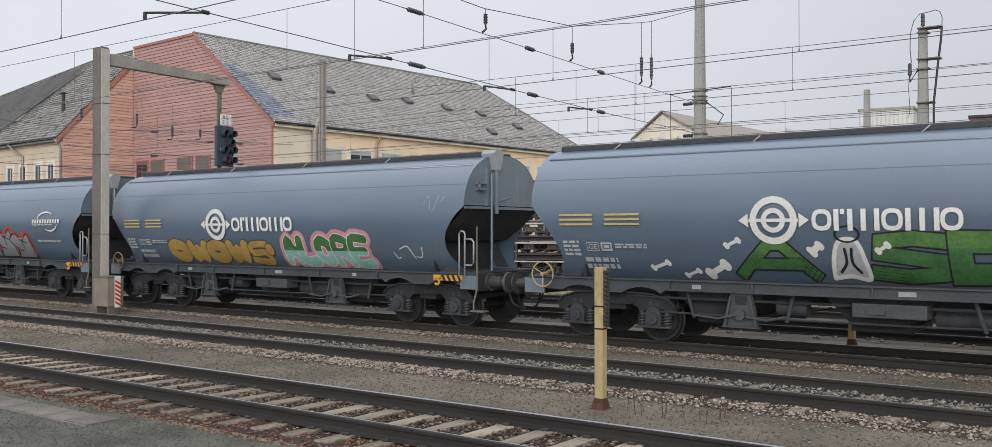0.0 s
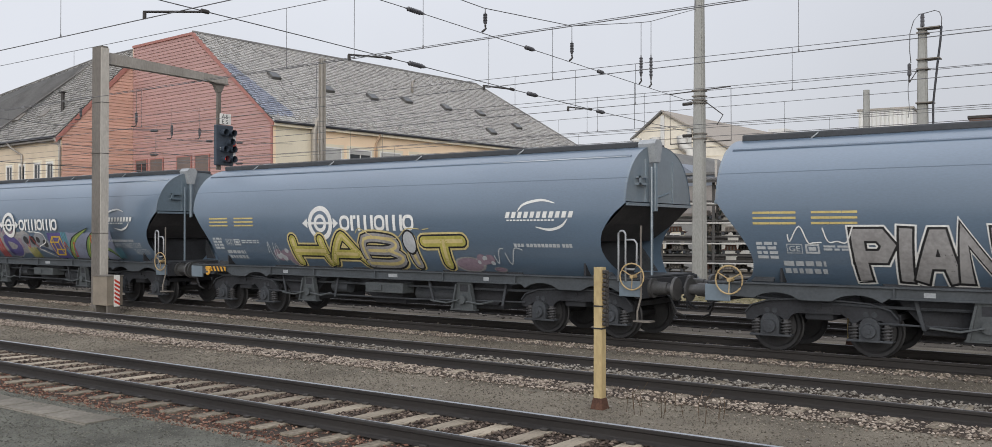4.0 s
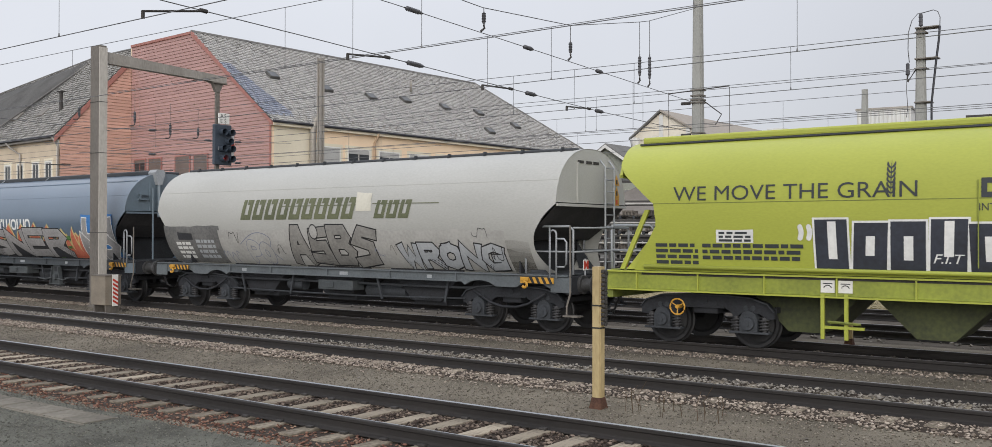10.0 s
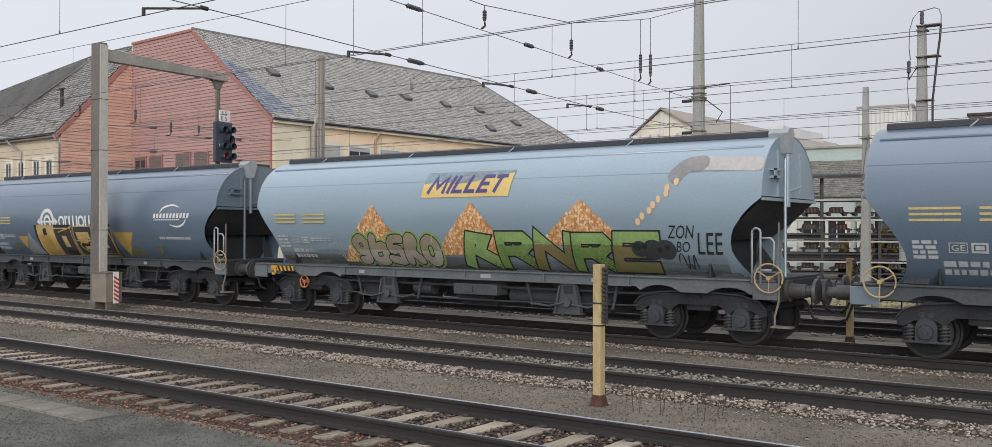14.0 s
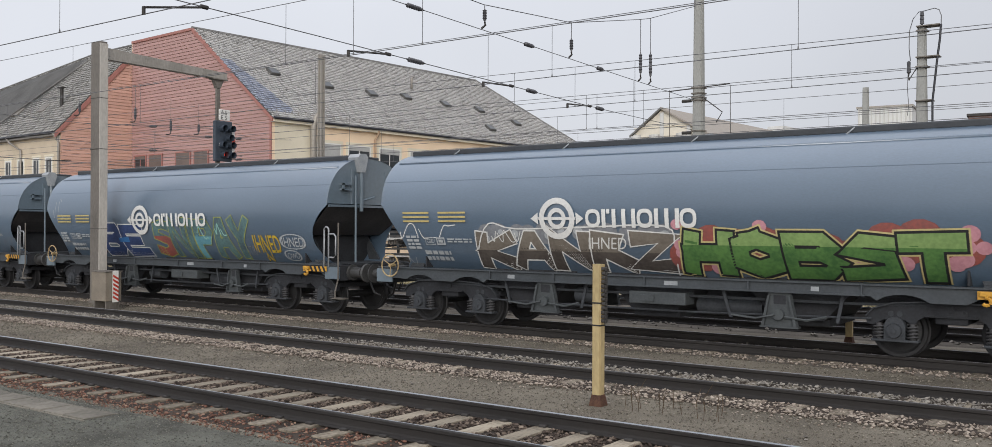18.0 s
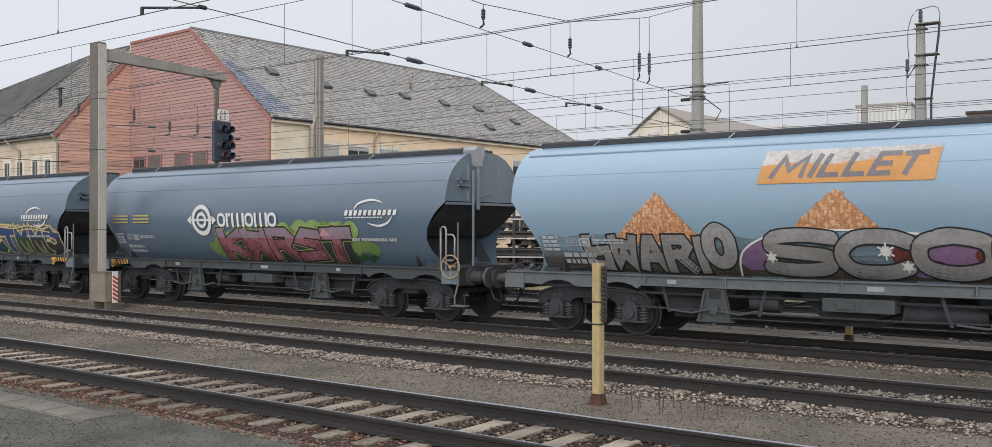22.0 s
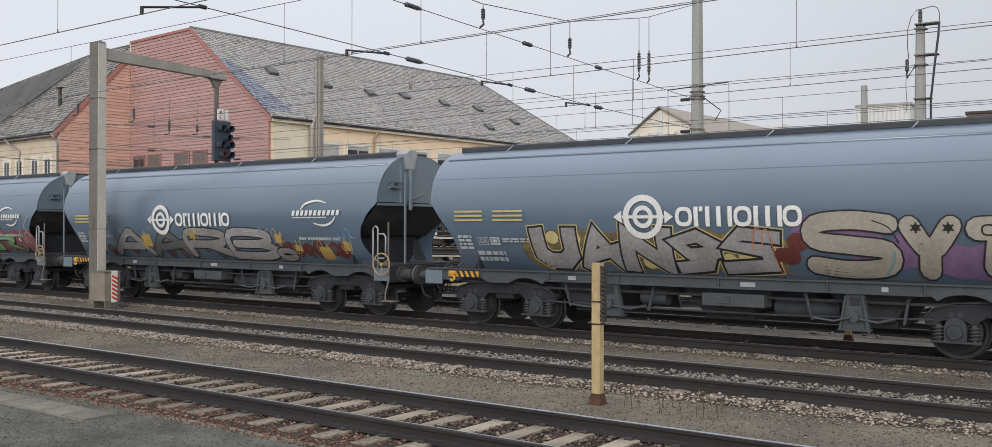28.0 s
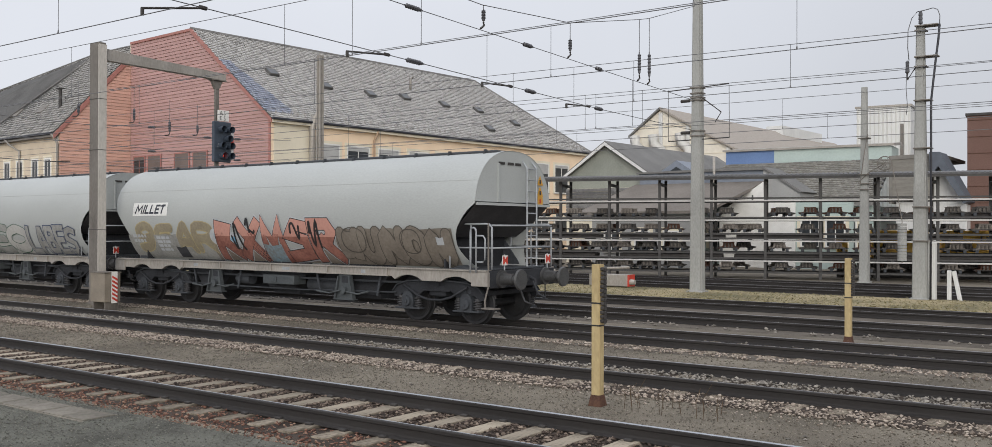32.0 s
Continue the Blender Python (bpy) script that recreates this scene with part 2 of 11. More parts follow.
    "sky_worn": mat("faded_light_blue_wagon_paint", (0.225, 0.31, 0.375), (0.185, 0.255, 0.312), 0.45, 0, 0.6, 30, 0.03, (0.5, 1, 1.3)),
    "pale_paint": mat("pale_grey_wagon_paint", (0.38, 0.397, 0.39), (0.32, 0.334, 0.328), 0.6, 0, 0.5, 30, 0.03, (0.5, 1, 1.3)),
    "cream": mat("cream_wagon_paint", (0.425, 0.425, 0.405), (0.355, 0.355, 0.335), 0.55, 0, 0.5, 30, 0.03, (0.5, 1, 1.3)),
    "lime": mat("lime_wagon_paint", (0.375, 0.405, 0.062), (0.315, 0.345, 0.052), 0.45, 0, 0.5, 30, 0.03, (0.5, 1, 1.3)),
    # darker lime: dust on the sill, painted-in shade on the sloping end sheets
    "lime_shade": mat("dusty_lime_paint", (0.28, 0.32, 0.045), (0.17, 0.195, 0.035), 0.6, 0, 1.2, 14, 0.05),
    "lime_shade_dirt": mat("oily_lime_paint", (0.075, 0.088, 0.03), (0.032, 0.036, 0.02), 0.75, 0, 1.5, 14, 0.1),
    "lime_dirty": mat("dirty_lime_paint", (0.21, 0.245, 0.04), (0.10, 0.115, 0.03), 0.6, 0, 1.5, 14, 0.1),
}

for key in ("wagon", "wagon_end", "sky_paint", "sky_worn"):
    satin(M[key], 2.05, 0.3)

# ---- lines of the built-in font, each made once ----
LINES = {}


def font_line(body, spread=0.0):
    if (body, spread) not in LINES:
        cu = bpy.data.curves.new("line", "FONT")
        cu.body, cu.size, cu.resolution_u, cu.fill_mode, cu.dimensions = body, 1.0, 3, "FRONT", "2D"
        cu.offset = spread
        ob = new("line", cu)
        bpy.context.view_layer.update()
        LINES[body, spread] = bpy.data.meshes.new_from_object(ob)
        bpy.data.objects.remove(ob)
        bpy.data.curves.remove(cu)
    return LINES[body, spread]


# ---- building helpers ----


def thing(name, label, category, at=(0, 0, 0), turn=0.0, group="", kind=""):
    ob = new(name)
    ob.empty_display_size = 0.2
    ob.matrix_basis = pose(*at, 0, 0, turn)
    return tagged(ob, label, category, group, kind)


def mesh_of(name, bm, material, smooth=False):
    me = bpy.data.meshes.new(name)
    bm.to_mesh(me)
    bm.free()
    me.materials.append(material)
    if smooth:
        me.polygons.foreach_set("use_smooth", [True] * len(me.polygons))
    return me


def part(name, bm, material, parent=None, label="", smooth=False, angle=None):
    me = mesh_of(name, bm, material, smooth or angle is not None)
    if angle is not None:
        me.set_sharp_from_angle(angle=radians(angle))
    ob = new(name, me)
    ob.parent = parent
    return tagged(ob, label)


def again(name, me, parent, m=None):
    """One more object on a mesh that is already there."""
    ob = new(name, me)
    ob.parent = parent
    if m is not None:
        ob.matrix_basis = m
    return ob


def box(bm, x0, x1, y0, y1, z0, z1, bevel=0.0):
    r = bmesh.ops.create_cube(bm, size=1, matrix=Matrix.LocRotScale(((x0 + x1) / 2, (y0 + y1) / 2, (z0 + z1) / 2), None, (x1 - x0, y1 - y0, z1 - z0)))
    if bevel:
        edges = {e for v in r["verts"] for e in v.link_edges}
        bmesh.ops.bevel(bm, geom=list(edges), offset=bevel, segments=2, affect="EDGES", profile=0.5)
    return bm


def cyl(bm, a, b, r0, r1=None, seg=10, caps=True):
    a, b = Vector(a), Vector(b)
    r1 = r0 if r1 is None else r1
    d = b - a
    m = Matrix.Translation((a + b) / 2) @ d.to_track_quat("Z", "Y").to_matrix().to_4x4()
    bmesh.ops.create_cone(bm, cap_ends=caps, segments=seg, radius1=r0, radius2=r1, depth=d.length, matrix=m)
    return bm


def tube(bm, pts, r, seg=6):
    """A bent tube through points."""
    pts = [Vector(p) for p in pts]
    rings = []
    ref = Vector((0.31, 0.17, 0.93)).normalized()
    for i, p in enumerate(pts):
        d = (pts[min(i + 1, len(pts) - 1)] - pts[max(i - 1, 0)]).normalized()
        u = d.cross(ref if abs(d.dot(ref)) < 0.95 else Vector((1, 0, 0))).normalized()
        v = d.cross(u)
        rings.append([bm.verts.new(p + r * (math.cos(a) * u + math.sin(a) * v)) for a in (2 * math.pi * k / seg for k in range(seg))])
    for a, b in zip(rings, rings[1:]):
        for k in range(seg):
            bm.faces.new((a[k], a[(k + 1) % seg], b[(k + 1) % seg], b[k]))
    bm.faces.new(rings[0][::-1])
    bm.faces.new(rings[-1])
    return bm


def arc(c, r, a0, a1, n, plane="xz"):
    """Points on a bow, angles in degrees."""
    out = []
    for i in range(n + 1):
        a = radians(a0 + (a1 - a0) * i / n)
        u, v = r * math.cos(a), r * math.sin(a)
        out.append((c[0] + u, c[1], c[2] + v) if plane == "xz" else (c[0], c[1] + u, c[2] + v) if plane == "yz" else (c[0] + u, c[1] + v, c[2]))
    return out


def prism(bm, outline, axis, a, b):
    """An outline in the two other axes, drawn out from a to b along the axis x, y or z."""
    def at(p, s):
        return (s, *p) if axis == "x" else (p[0], s, p[1]) if axis == "y" else (*p, s)
    lo = [bm.verts.new(at(p, a)) for p in outline]
    hi = [bm.verts.new(at(p, b)) for p in outline]
    bm.faces.new(lo)
    bm.faces.new(hi[::-1])
    n = len(lo)
    for i in range(n):
        bm.faces.new((lo[i], hi[i], hi[(i + 1) % n], lo[(i + 1) % n]))
    bmesh.ops.recalc_face_normals(bm, faces=bm.faces[:])
    return bm


def turned(bm, a, b, prof, seg=10):
    """A body turned round the line from a to b: prof gives (share of the way, radius)."""
    a, b = Vector(a), Vector(b)
    q = (b - a).to_track_quat("Z", "Y")
    u, v = q @ Vector((1, 0, 0)), q @ Vector((0, 1, 0))
    rings = [[bm.verts.new(a + (b - a) * f + r * (math.cos(t) * u + math.sin(t) * v)) for t in (2 * math.pi * k / seg for k in range(seg))] for f, r in prof]
    for p, n in zip(rings, rings[1:]):
        for k in range(seg):
            bm.faces.new((p[k], p[(k + 1) % seg], n[(k + 1) % seg], n[k]))
    bm.faces.new(rings[0][::-1])
    bm.faces.new(rings[-1])
    return bm


def stones(name, label, material, spots, kind="stuff"):
    """Loose stones as one heap: spots give (x, y, z, size)."""
    base = np.array([(1, 0, 0), (-1, 0, 0), (0, 1, 0), (0, -1, 0), (0, 0, 1), (0, 0, -1), (0.6, 0.6, 0.5), (-0.6, -0.5, 0.55)], float)
    tri = np.array([(0, 6, 4), (6, 2, 4), (2, 1, 4), (1, 7, 4), (7, 3, 4), (3, 0, 4), (0, 2, 6), (1, 3, 7), (2, 0, 5), (1, 2, 5), (3, 1, 5), (0, 3, 5)])
    rng = np.random.default_rng(len(spots))
    n = len(spots)
    sp = np.array(spots)
    sc = sp[:, 3:4] * rng.uniform(0.6, 1.25, (n, 3)) * np.array([1, 1, 0.7])
    ang = rng.uniform(0, 2 * math.pi, n)
    v = base[None] * (1 + rng.uniform(-0.22, 0.22, (n, 8, 3))) * sc[:, None, :]
    c, s = np.cos(ang)[:, None], np.sin(ang)[:, None]
    w = np.stack([v[..., 0] * c - v[..., 1] * s, v[..., 0] * s + v[..., 1] * c, v[..., 2]], -1) + sp[:, None, :3]
    f = (tri[None] + 8 * np.arange(n)[:, None, None]).reshape(-1, 3)
    me = bpy.data.meshes.new(name)
    me.from_pydata(w.reshape(-1, 3).tolist(), [], f.tolist())
    me.materials.append(material)
    ob = new(name, me)
    return tagged(ob, label, name.replace("_", " "), kind=kind)



# ---- ground and tracks ----
TRACKS = {1: 8.728, 2: 13.554, 3: 18.065, 4: 22.62, 5: 27.1, 6: 35.4, 7: 39.6}
GROUND = -0.20

bm = bmesh.new()
for x0, x1, y0, y1 in ((-2500, 2500, -600, 3000),):
    vs = [bm.verts.new((x, y, GROUND)) for x, y in ((x0, y0), (x1, y0), (x1, y1), (x0, y1))]
    bm.faces.new(vs)
ground = part("ground", bm, M["gravel"])
tagged(ground, "wide dark grey gravel ground of the railway yard", "ground", kind="structure")

# the gritted path along the first track, where the camera stands
bm = bmesh.new()
box(bm, -160, 60, -6, 7.0, -0.196, -0.165)
tagged(part("pavement", bm, M["asphalt"]), "grey gritted path beside the first track", "path", kind="structure")


def rail_profile():
    half = [(0.075, -0.172), (0.075, -0.160), (0.02, -0.145), (0.009, -0.125), (0.009, -0.055), (0.034, -0.042), (0.036, -0.010), (0.028, -0.001)]
    return half + [(-a, b) for a, b in half[::-1]]


def track(n, y, x0, x1, sleepers, head, label, bed=None):
    tr = thing("railway_track", label, "railway track", (0, y, 0), group="railway tracks", kind="structure")
    for s in (-0.752, 0.752):
        bm = prism(bmesh.new(), [(s + a, b) for a, b in rail_profile()], "x", x0, x1)
        rail = part("rail", bm, M["rail"], tr)
        # worn top; on the nearer rail cut to a thin strip that imitates a glint
        part("rail_head", box(bmesh.new(), x0, x1, s - (0.027 if s > 0 else -0.012), s + 0.027, -0.001, 0.002), head, rail, "bright worn running surface")
    if sleepers:
        bm = bmesh.new()
        box(bm, -0.115, 0.115, -1.26, 1.26, -0.33, -0.166, 0.012)
        for v in bm.verts:
            v.co.x += 0.01 * math.sin(v.co.y * 5)
        me = mesh_of("sleeper", bm, M["sleeper"])
        bm = bmesh.new()
        for s in (-0.752, 0.752):
            for y0 in (-0.14, 0.075):
                box(bm, -0.05, 0.05, s + y0, s + y0 + 0.065, -0.168, -0.138, 0.01)
        clip = mesh_of("rail_clips", bm, M["iron"])
        rng = random.Random(n)
        for i in range(sleepers[0], sleepers[1]):
            x = sleepers[2] + i * 0.578
            sl = again("sleeper", me, tr, pose(x, rng.uniform(-0.03, 0.03), rng.uniform(-0.004, 0.004), 0, 0, rng.uniform(-0.8, 0.8)))
            if n == 1:
                again("rail_clips", clip, sl)
    return tr


track(1, TRACKS[1], -240, 80, (-60, 22, -7.31), M["head"], "near railway track with bright rails on weathered sleepers")
track(2, TRACKS[2], -260, 90, (-90, 25, -7.1), M["dull_head"], "second railway track with dull rails in pale ballast")
track(3, TRACKS[3], -280, 100, (-90, 25, -7.4), M["dull_head"], "railway track that carries the moving grain train")
track(4, TRACKS[4], -280, 110, None, M["dull_head"], "further railway track in dark ballast")
track(5, TRACKS[5], -300, 120, None, M["dull_head"], "far railway track beside dry grass")
track(6, TRACKS[6], -300, 120, None, M["dull_head"], "far railway track behind the dry grass")
track(7, TRACKS[7], -300, 120, None, M["dull_head"], "farthest railway track before the storage rack")

# ballast beds: low, uneven strips
def bed(name, y0, y1, z, label):
    bm = bmesh.new()
    prism(bm, [(y0, -0.21), (y0 + 0.12, z), (y1 - 0.12, z), (y1, -0.21)], "x", -300, 120)
    tagged(part(name, bm, M["bed"] if y0 < 15 else M["bed_pale"]), label, "ballast", kind="structure")


for n, y in TRACKS.items():
    bed("ballast_bed", y - 1.5, y + 1.5, -0.19 if n == 1 else -0.172 if n == 2 else -0.175, "dark oily ballast bed under a railway track" if n < 3 else "dusty brown ballast bed under a railway track")

rng = np.random.default_rng(5)


def scatter(n, x0, x1, y0, y1, z, s0, s1):
    near = rng.uniform(0, 1, n) ** 0.8
    x = x1 - (x1 - x0) * near
    return [(a, b, z + rng.uniform(-0.01, 0.012), c) for a, b, c in zip(x, rng.uniform(y0, y1, n), rng.uniform(s0, s1, n))]


y = TRACKS[1]
stones("stained_ballast", "dark stained ballast stones between the near rails", M["stone_brown"], [q for q in scatter(34000, -42, 6, y - 0.69, y + 0.69, -0.178, 0.012, 0.034) if 0.13 < (q[0] + 7.31) % 0.578 < 0.448])
stones("leaf_litter", "reddish leaf litter and stones along the sleeper ends", M["litter"], [q for q in scatter(12000, -36, 6, y - 1.75, y - 0.82, -0.184, 0.008, 0.026) if q[1] < y - 1.3 or 0.1 < (q[0] + 7.31) % 0.578 < 0.478])
y = TRACKS[2]
stones("pale_ballast", "pale ballast stones heaped along the second track", M["stone_light"],
       scatter(15000, -46, 8, y - 1.62, y - 0.86, -0.172, 0.012, 0.034) + scatter(2200, -60, 8, y - 1.95, y - 1.5, -0.192, 0.01, 0.025))
stones("grey_ballast", "grey ballast stones between the rails", M["stone_grey"],
       scatter(17000, -52, 8, y - 0.64, y + 0.64, -0.14, 0.014, 0.036) + scatter(2500, -60, 8, y + 0.85, y + 1.3, -0.175, 0.012, 0.03))
y = TRACKS[3]
stones("pale_ballast", "pale ballast stones beside the train's track", M["stone_light"], scatter(9000, -60, 10, y - 1.5, y - 0.92, -0.170, 0.014, 0.036))
stones("grey_ballast", "grey ballast stones under the train", M["stone_grey"], scatter(3000, -70, 10, y - 0.62, y + 1.6, -0.165, 0.025, 0.05))
y = TRACKS[4]
stones("grey_ballast", "grey ballast stones on a further track", M["stone_grey"], scatter(2500, -60, 12, y - 1.5, y + 1.5, -0.165, 0.03, 0.06))
stones("path_grit", "fine dark grit pressed into the path", M["grit"], scatter(45000, -18, 1, 4.3, 7.1, -0.166, 0.005, 0.013))
stones("gravel_grit", "warm grey grit on the strips between the tracks", M["grit_warm"], scatter(30000, -30, 5, 10.2, 12.1, -0.199, 0.006, 0.017) + scatter(14000, -40, 6, 15.1, 16.6, -0.198, 0.008, 0.02))
stones("grit", "scattered pebbles on the gravel between the tracks", M["stone_grey"],
       scatter(260, -34, 6, 10.2, 11.9, -0.195, 0.012, 0.03)
       + [(-4.33, 9.9, -0.185, 0.07)])

# concrete cable-trough lids in the path
trough = thing("cable_trough", "worn concrete cable trough lids flush in the path", "cable trough", (-11.28, 6.58, -0.16), turn=0.5, kind="structure")
me = mesh_of("lid", box(bmesh.new(), -0.237, 0.237, -0.21, 0.21, -0.03, 0.012, 0.01), mat("weathered_concrete_lid", (0.215, 0.197, 0.166), (0.13, 0.118, 0.1), 0.9, 0, 2, 18, 0.3, spread=0.15))
for i in range(28):
    again("lid", me, trough, pose(-i * 0.49 + 0.24, 0.006 * math.sin(i * 5.3), 0.003 * math.sin(i * 3.7), 0, 0, 1.1 * math.sin(i * 2.1)))
for s in (-1, 1):
    part("trough_edge", box(bmesh.new(), -13.4, 0.5, s * 0.24 - 0.012, s * 0.24 + 0.012, -0.04, 0.004, 0.004), me.materials[0], trough)
part("trough_floor", box(bmesh.new(), -13.4, 0.5, -0.225, 0.225, -0.05, -0.025), M["bed"], trough)

# dry grass strip before the far posts, on a low mound
bm = bmesh.new()
prism(bm, [(28.7, -0.21), (29.4, -0.08), (33.2, -0.07), (33.9, -0.21)], "x", -60, 40)
tagged(part("verge", bm, mat("dry_soil", (0.33, 0.275, 0.17), (0.12, 0.11, 0.065), 0.95, 0, 0.35, 9, 0.6, edge=(0.42, 0.58))), "low verge of dry soil under yellow grass", "verge", kind="structure")
verts, faces = [], []
for i in range(22000):
    x, yy = rng.uniform(-40, 8), rng.uniform(28.9, 33.4)
    h, a = rng.uniform(0.02, 0.07), rng.uniform(0, 6.28)
    dx, dy = 0.03 * math.cos(a), 0.03 * math.sin(a)
    lx, ly = rng.uniform(-0.14, 0.14, 2)
    k = len(verts)
    verts += [(x - dx, yy - dy, -0.1), (x + dx, yy + dy, -0.1), (x + lx, yy + ly, -0.1 + h)]
    faces.append((k, k + 1, k + 2))
me = bpy.data.meshes.new("dry_grass")
me.from_pydata(verts, [], faces)
me.materials.append(M["dry_grass"])
tagged(new("dry_grass", me), "strip of short dry yellow grass before the far tracks", "grass", kind="stuff")

# ---- posts, masts, signal ----


def marker_post(x, y, h, label, top=1.0):
    p = thing("marker_post", label, "post", (x, y, GROUND), group="yellow marker posts")
    w = 0.064 * top
    bm = prism(bmesh.new(), [(-w, -w), (w, -w), (w, w), (-w, w)], "z", 0.13, h)
    bmesh.ops.bevel(bm, geom=[e for e in bm.edges if abs(e.verts[0].co.z - e.verts[1].co.z) > 0.5], offset=0.012, segments=2, affect="EDGES")
    part("post", bm, M["yellow_post"], p)
    bm = bmesh.new()
    rings = []
    for z, a in ((0.0, 0.094), (0.02, 0.09), (0.14, 0.068), (0.15, 0.066)):
        rings.append([bm.verts.new((sx * a, sy * a, z)) for sx, sy in ((-1, -1), (1, -1), (1, 1), (-1, 1))])
    for lo, hi in zip(rings, rings[1:]):
        for i in range(4):
            bm.faces.new((lo[i], lo[(i + 1) % 4], hi[(i + 1) % 4], hi[i]))
    bm.faces.new(rings[-1])
    part("rusty_foot", bm, M["rust"], p, "rusty tapered steel foot")
    for z in (h - 0.52, h - 0.82):
        part("joint", box(bmesh.new(), -w - 0.004, w + 0.004, -w - 0.004, w + 0.004, z - 0.01, z + 0.01), M["black_paint"], p)
    clamp = mesh_of("cable_clamp", box(box(bmesh.new(), 0.0, 0.05, -0.05, 0.05, -0.022, 0.022, 0.008), 0.03, 0.065, -0.02, 0.02, -0.035, 0.012, 0.006), M["iron"])
    for i in range(13):
        again("cable_clamp", clamp, p, pose(w, 0, h - 0.06 - i * 0.058, 0, 0, 8 * math.sin(i)))
    return p


marker_post(-6.43, 11.16, 1.90, "square faded yellow post on a rusty foot")
marker_post(-5.75, 20.4, 1.78, "square faded yellow post between the far tracks")

# signal gantry: one mast with an arm over the track
g = thing("signal_gantry", "galvanised box-section mast with an arm that holds a signal", "signal gantry", (-26.05, 15.8, -0.08))
part("mast", box(box(bmesh.new(), -0.26, 0.2, -0.12, 0.12, 0, 7.72, 0.01), -0.3, 0.24, -0.16, 0.16, 0, 0.06), M["galv_dark"], g, "dull flat mast")
# thin paler sheet: bleaching, with the light on this face painted in
part("mast_face", box(bmesh.new(), 0.2, 0.235, -0.125, 0.125, 0.05, 7.66), mat("bleached_lit_steel", (0.52, 0.49, 0.445), (0.36, 0.335, 0.30), 0.6, 0.1, 1.5, 24, 0.1, (1, 1, 0.3)), g, "bleached front face of the mast, lit tone in its colour")
for z in (2.2, 4.55, 6.05):
    part("mast_joint", box(bmesh.new(), -0.27, 0.24, -0.13, 0.13, z - 0.008, z + 0.008), M["iron"], g)
part("arm", prism(bmesh.new(), [(0.12, 7.22), (0.12, 7.56), (4.5, 7.38), (4.5, 7.16)], "x", -0.1, 0.14), M["galv"], g, "tapering arm of galvanised box section")
part("arm_end", box(bmesh.new(), -0.12, 0.16, 3.95, 4.52, 7.13, 7.165), M["galv_dark"], g)
bm = bmesh.new()
prism(bm, [(4.0, 7.14), (4.42, 7.14), (4.28, 6.86), (4.14, 6.86)], "x", -0.06, 0.08)
box(bm, -0.03, 0.05, 4.15, 4.29, 4.3, 6.9)
part("hanger", bm, M["galv_dark"], g)
sig = thing("signal", "black multi-lamp railway signal with a lit red lamp", "railway signal", (-25.95, 20.15, 5.02))
part("board", box(bmesh.new(), -0.05, 0.08, -0.36, 0.34, -0.66, 0.68, 0.03), M["signal_black"], sig)
part("number_plate", box(bmesh.new(), 0.02, 0.06, -0.18, 0.26, 0.70, 1.06, 0.01), M["white"], sig, "white plate with black marks")
for body, z in (("AS", 0.90), ("ES", 0.73)):
    for i, c in enumerate(body):
        ob = again("plate_letter", font_line(c).copy(), sig, pose(0.062, -0.12 + i * 0.16, z, 90, 0, 90) @ Matrix.Diagonal((0.2, 0.2, 1, 1)))
        ob.data.materials.clear()
        ob.data.materials.append(M["black_paint"])
part("stripe_board", box(bmesh.new(), -0.02, 0.05, 0.345, 0.46, -0.55, 0.45), M["white"], sig, "red and white edge board")
part("red_band", box(bmesh.new(), 0.051, 0.056, 0.345, 0.46, -0.2, 0.14), M["red_paint"], sig)
part("small_plate", box(bmesh.new(), 0.081, 0.086, -0.2, -0.02, -0.16, -0.06), M["white"], sig)
red_glow = bpy.data.materials.new("lit_red_lamp")
red_glow.use_nodes = True
red_glow.node_tree.nodes["Principled BSDF"].inputs["Emission Color"].default_value = (1, 0.06, 0.03, 1)
red_glow.node_tree.nodes["Principled BSDF"].inputs["Emission Strength"].default_value = 0.8
red_glow.node_tree.nodes["Principled BSDF"].inputs["Base Color"].default_value = (0.3, 0.02, 0.02, 1)
for y, z, lit in ((0.22, 0.42, 0), (0.16, 0.12, 0), (-0.1, 0.42, 0), (-0.1, -0.12, 0), (0.24, -0.12, 0), (-0.05, -0.45, 1), (0.24, -0.45, 0)):
    bm = bmesh.new()
    cyl(bm, (0.08, y, z), (0.3, y, z), 0.10, 0.11, 14, caps=False)
    hood = part("lamp_hood", bm, M["signal_black"], sig, smooth=True)
    bm = bmesh.new()
    cyl(bm, (0.085, y, z), (0.1, y, z), 0.07 if lit else 0.095, seg=14)
    part("lens", bm, red_glow if lit else M["glass"], hood, "lit red lens" if lit else "dark lens")
cab = thing("control_cabinet", "grey-brown control cabinet with red and white warning board", "cabinet", (-25.35, 15.55, -0.1))
part("body", box(bmesh.new(), -0.32, 0.4, -0.2, 0.3, 0.15, 0.98, 0.01), mat("beige_grey_paint", (0.25, 0.215, 0.17), (0.17, 0.145, 0.115), 0.7), cab)
part("lid", box(bmesh.new(), -0.34, 0.42, -0.22, 0.32, 0.98, 1.01), M["galv_dark"], cab)
for x in (-0.25, 0.33):
    part("leg", box(bmesh.new(), x - 0.03, x + 0.03, -0.15, 0.25, -0.1, 0.15), M["galv_dark"], cab)
brd = part("warning_board", box(bmesh.new(), 0.43, 0.46, 0.0, 0.17, 0.12, 1.02), M["white"], cab, "red and white slanted warning stripes")
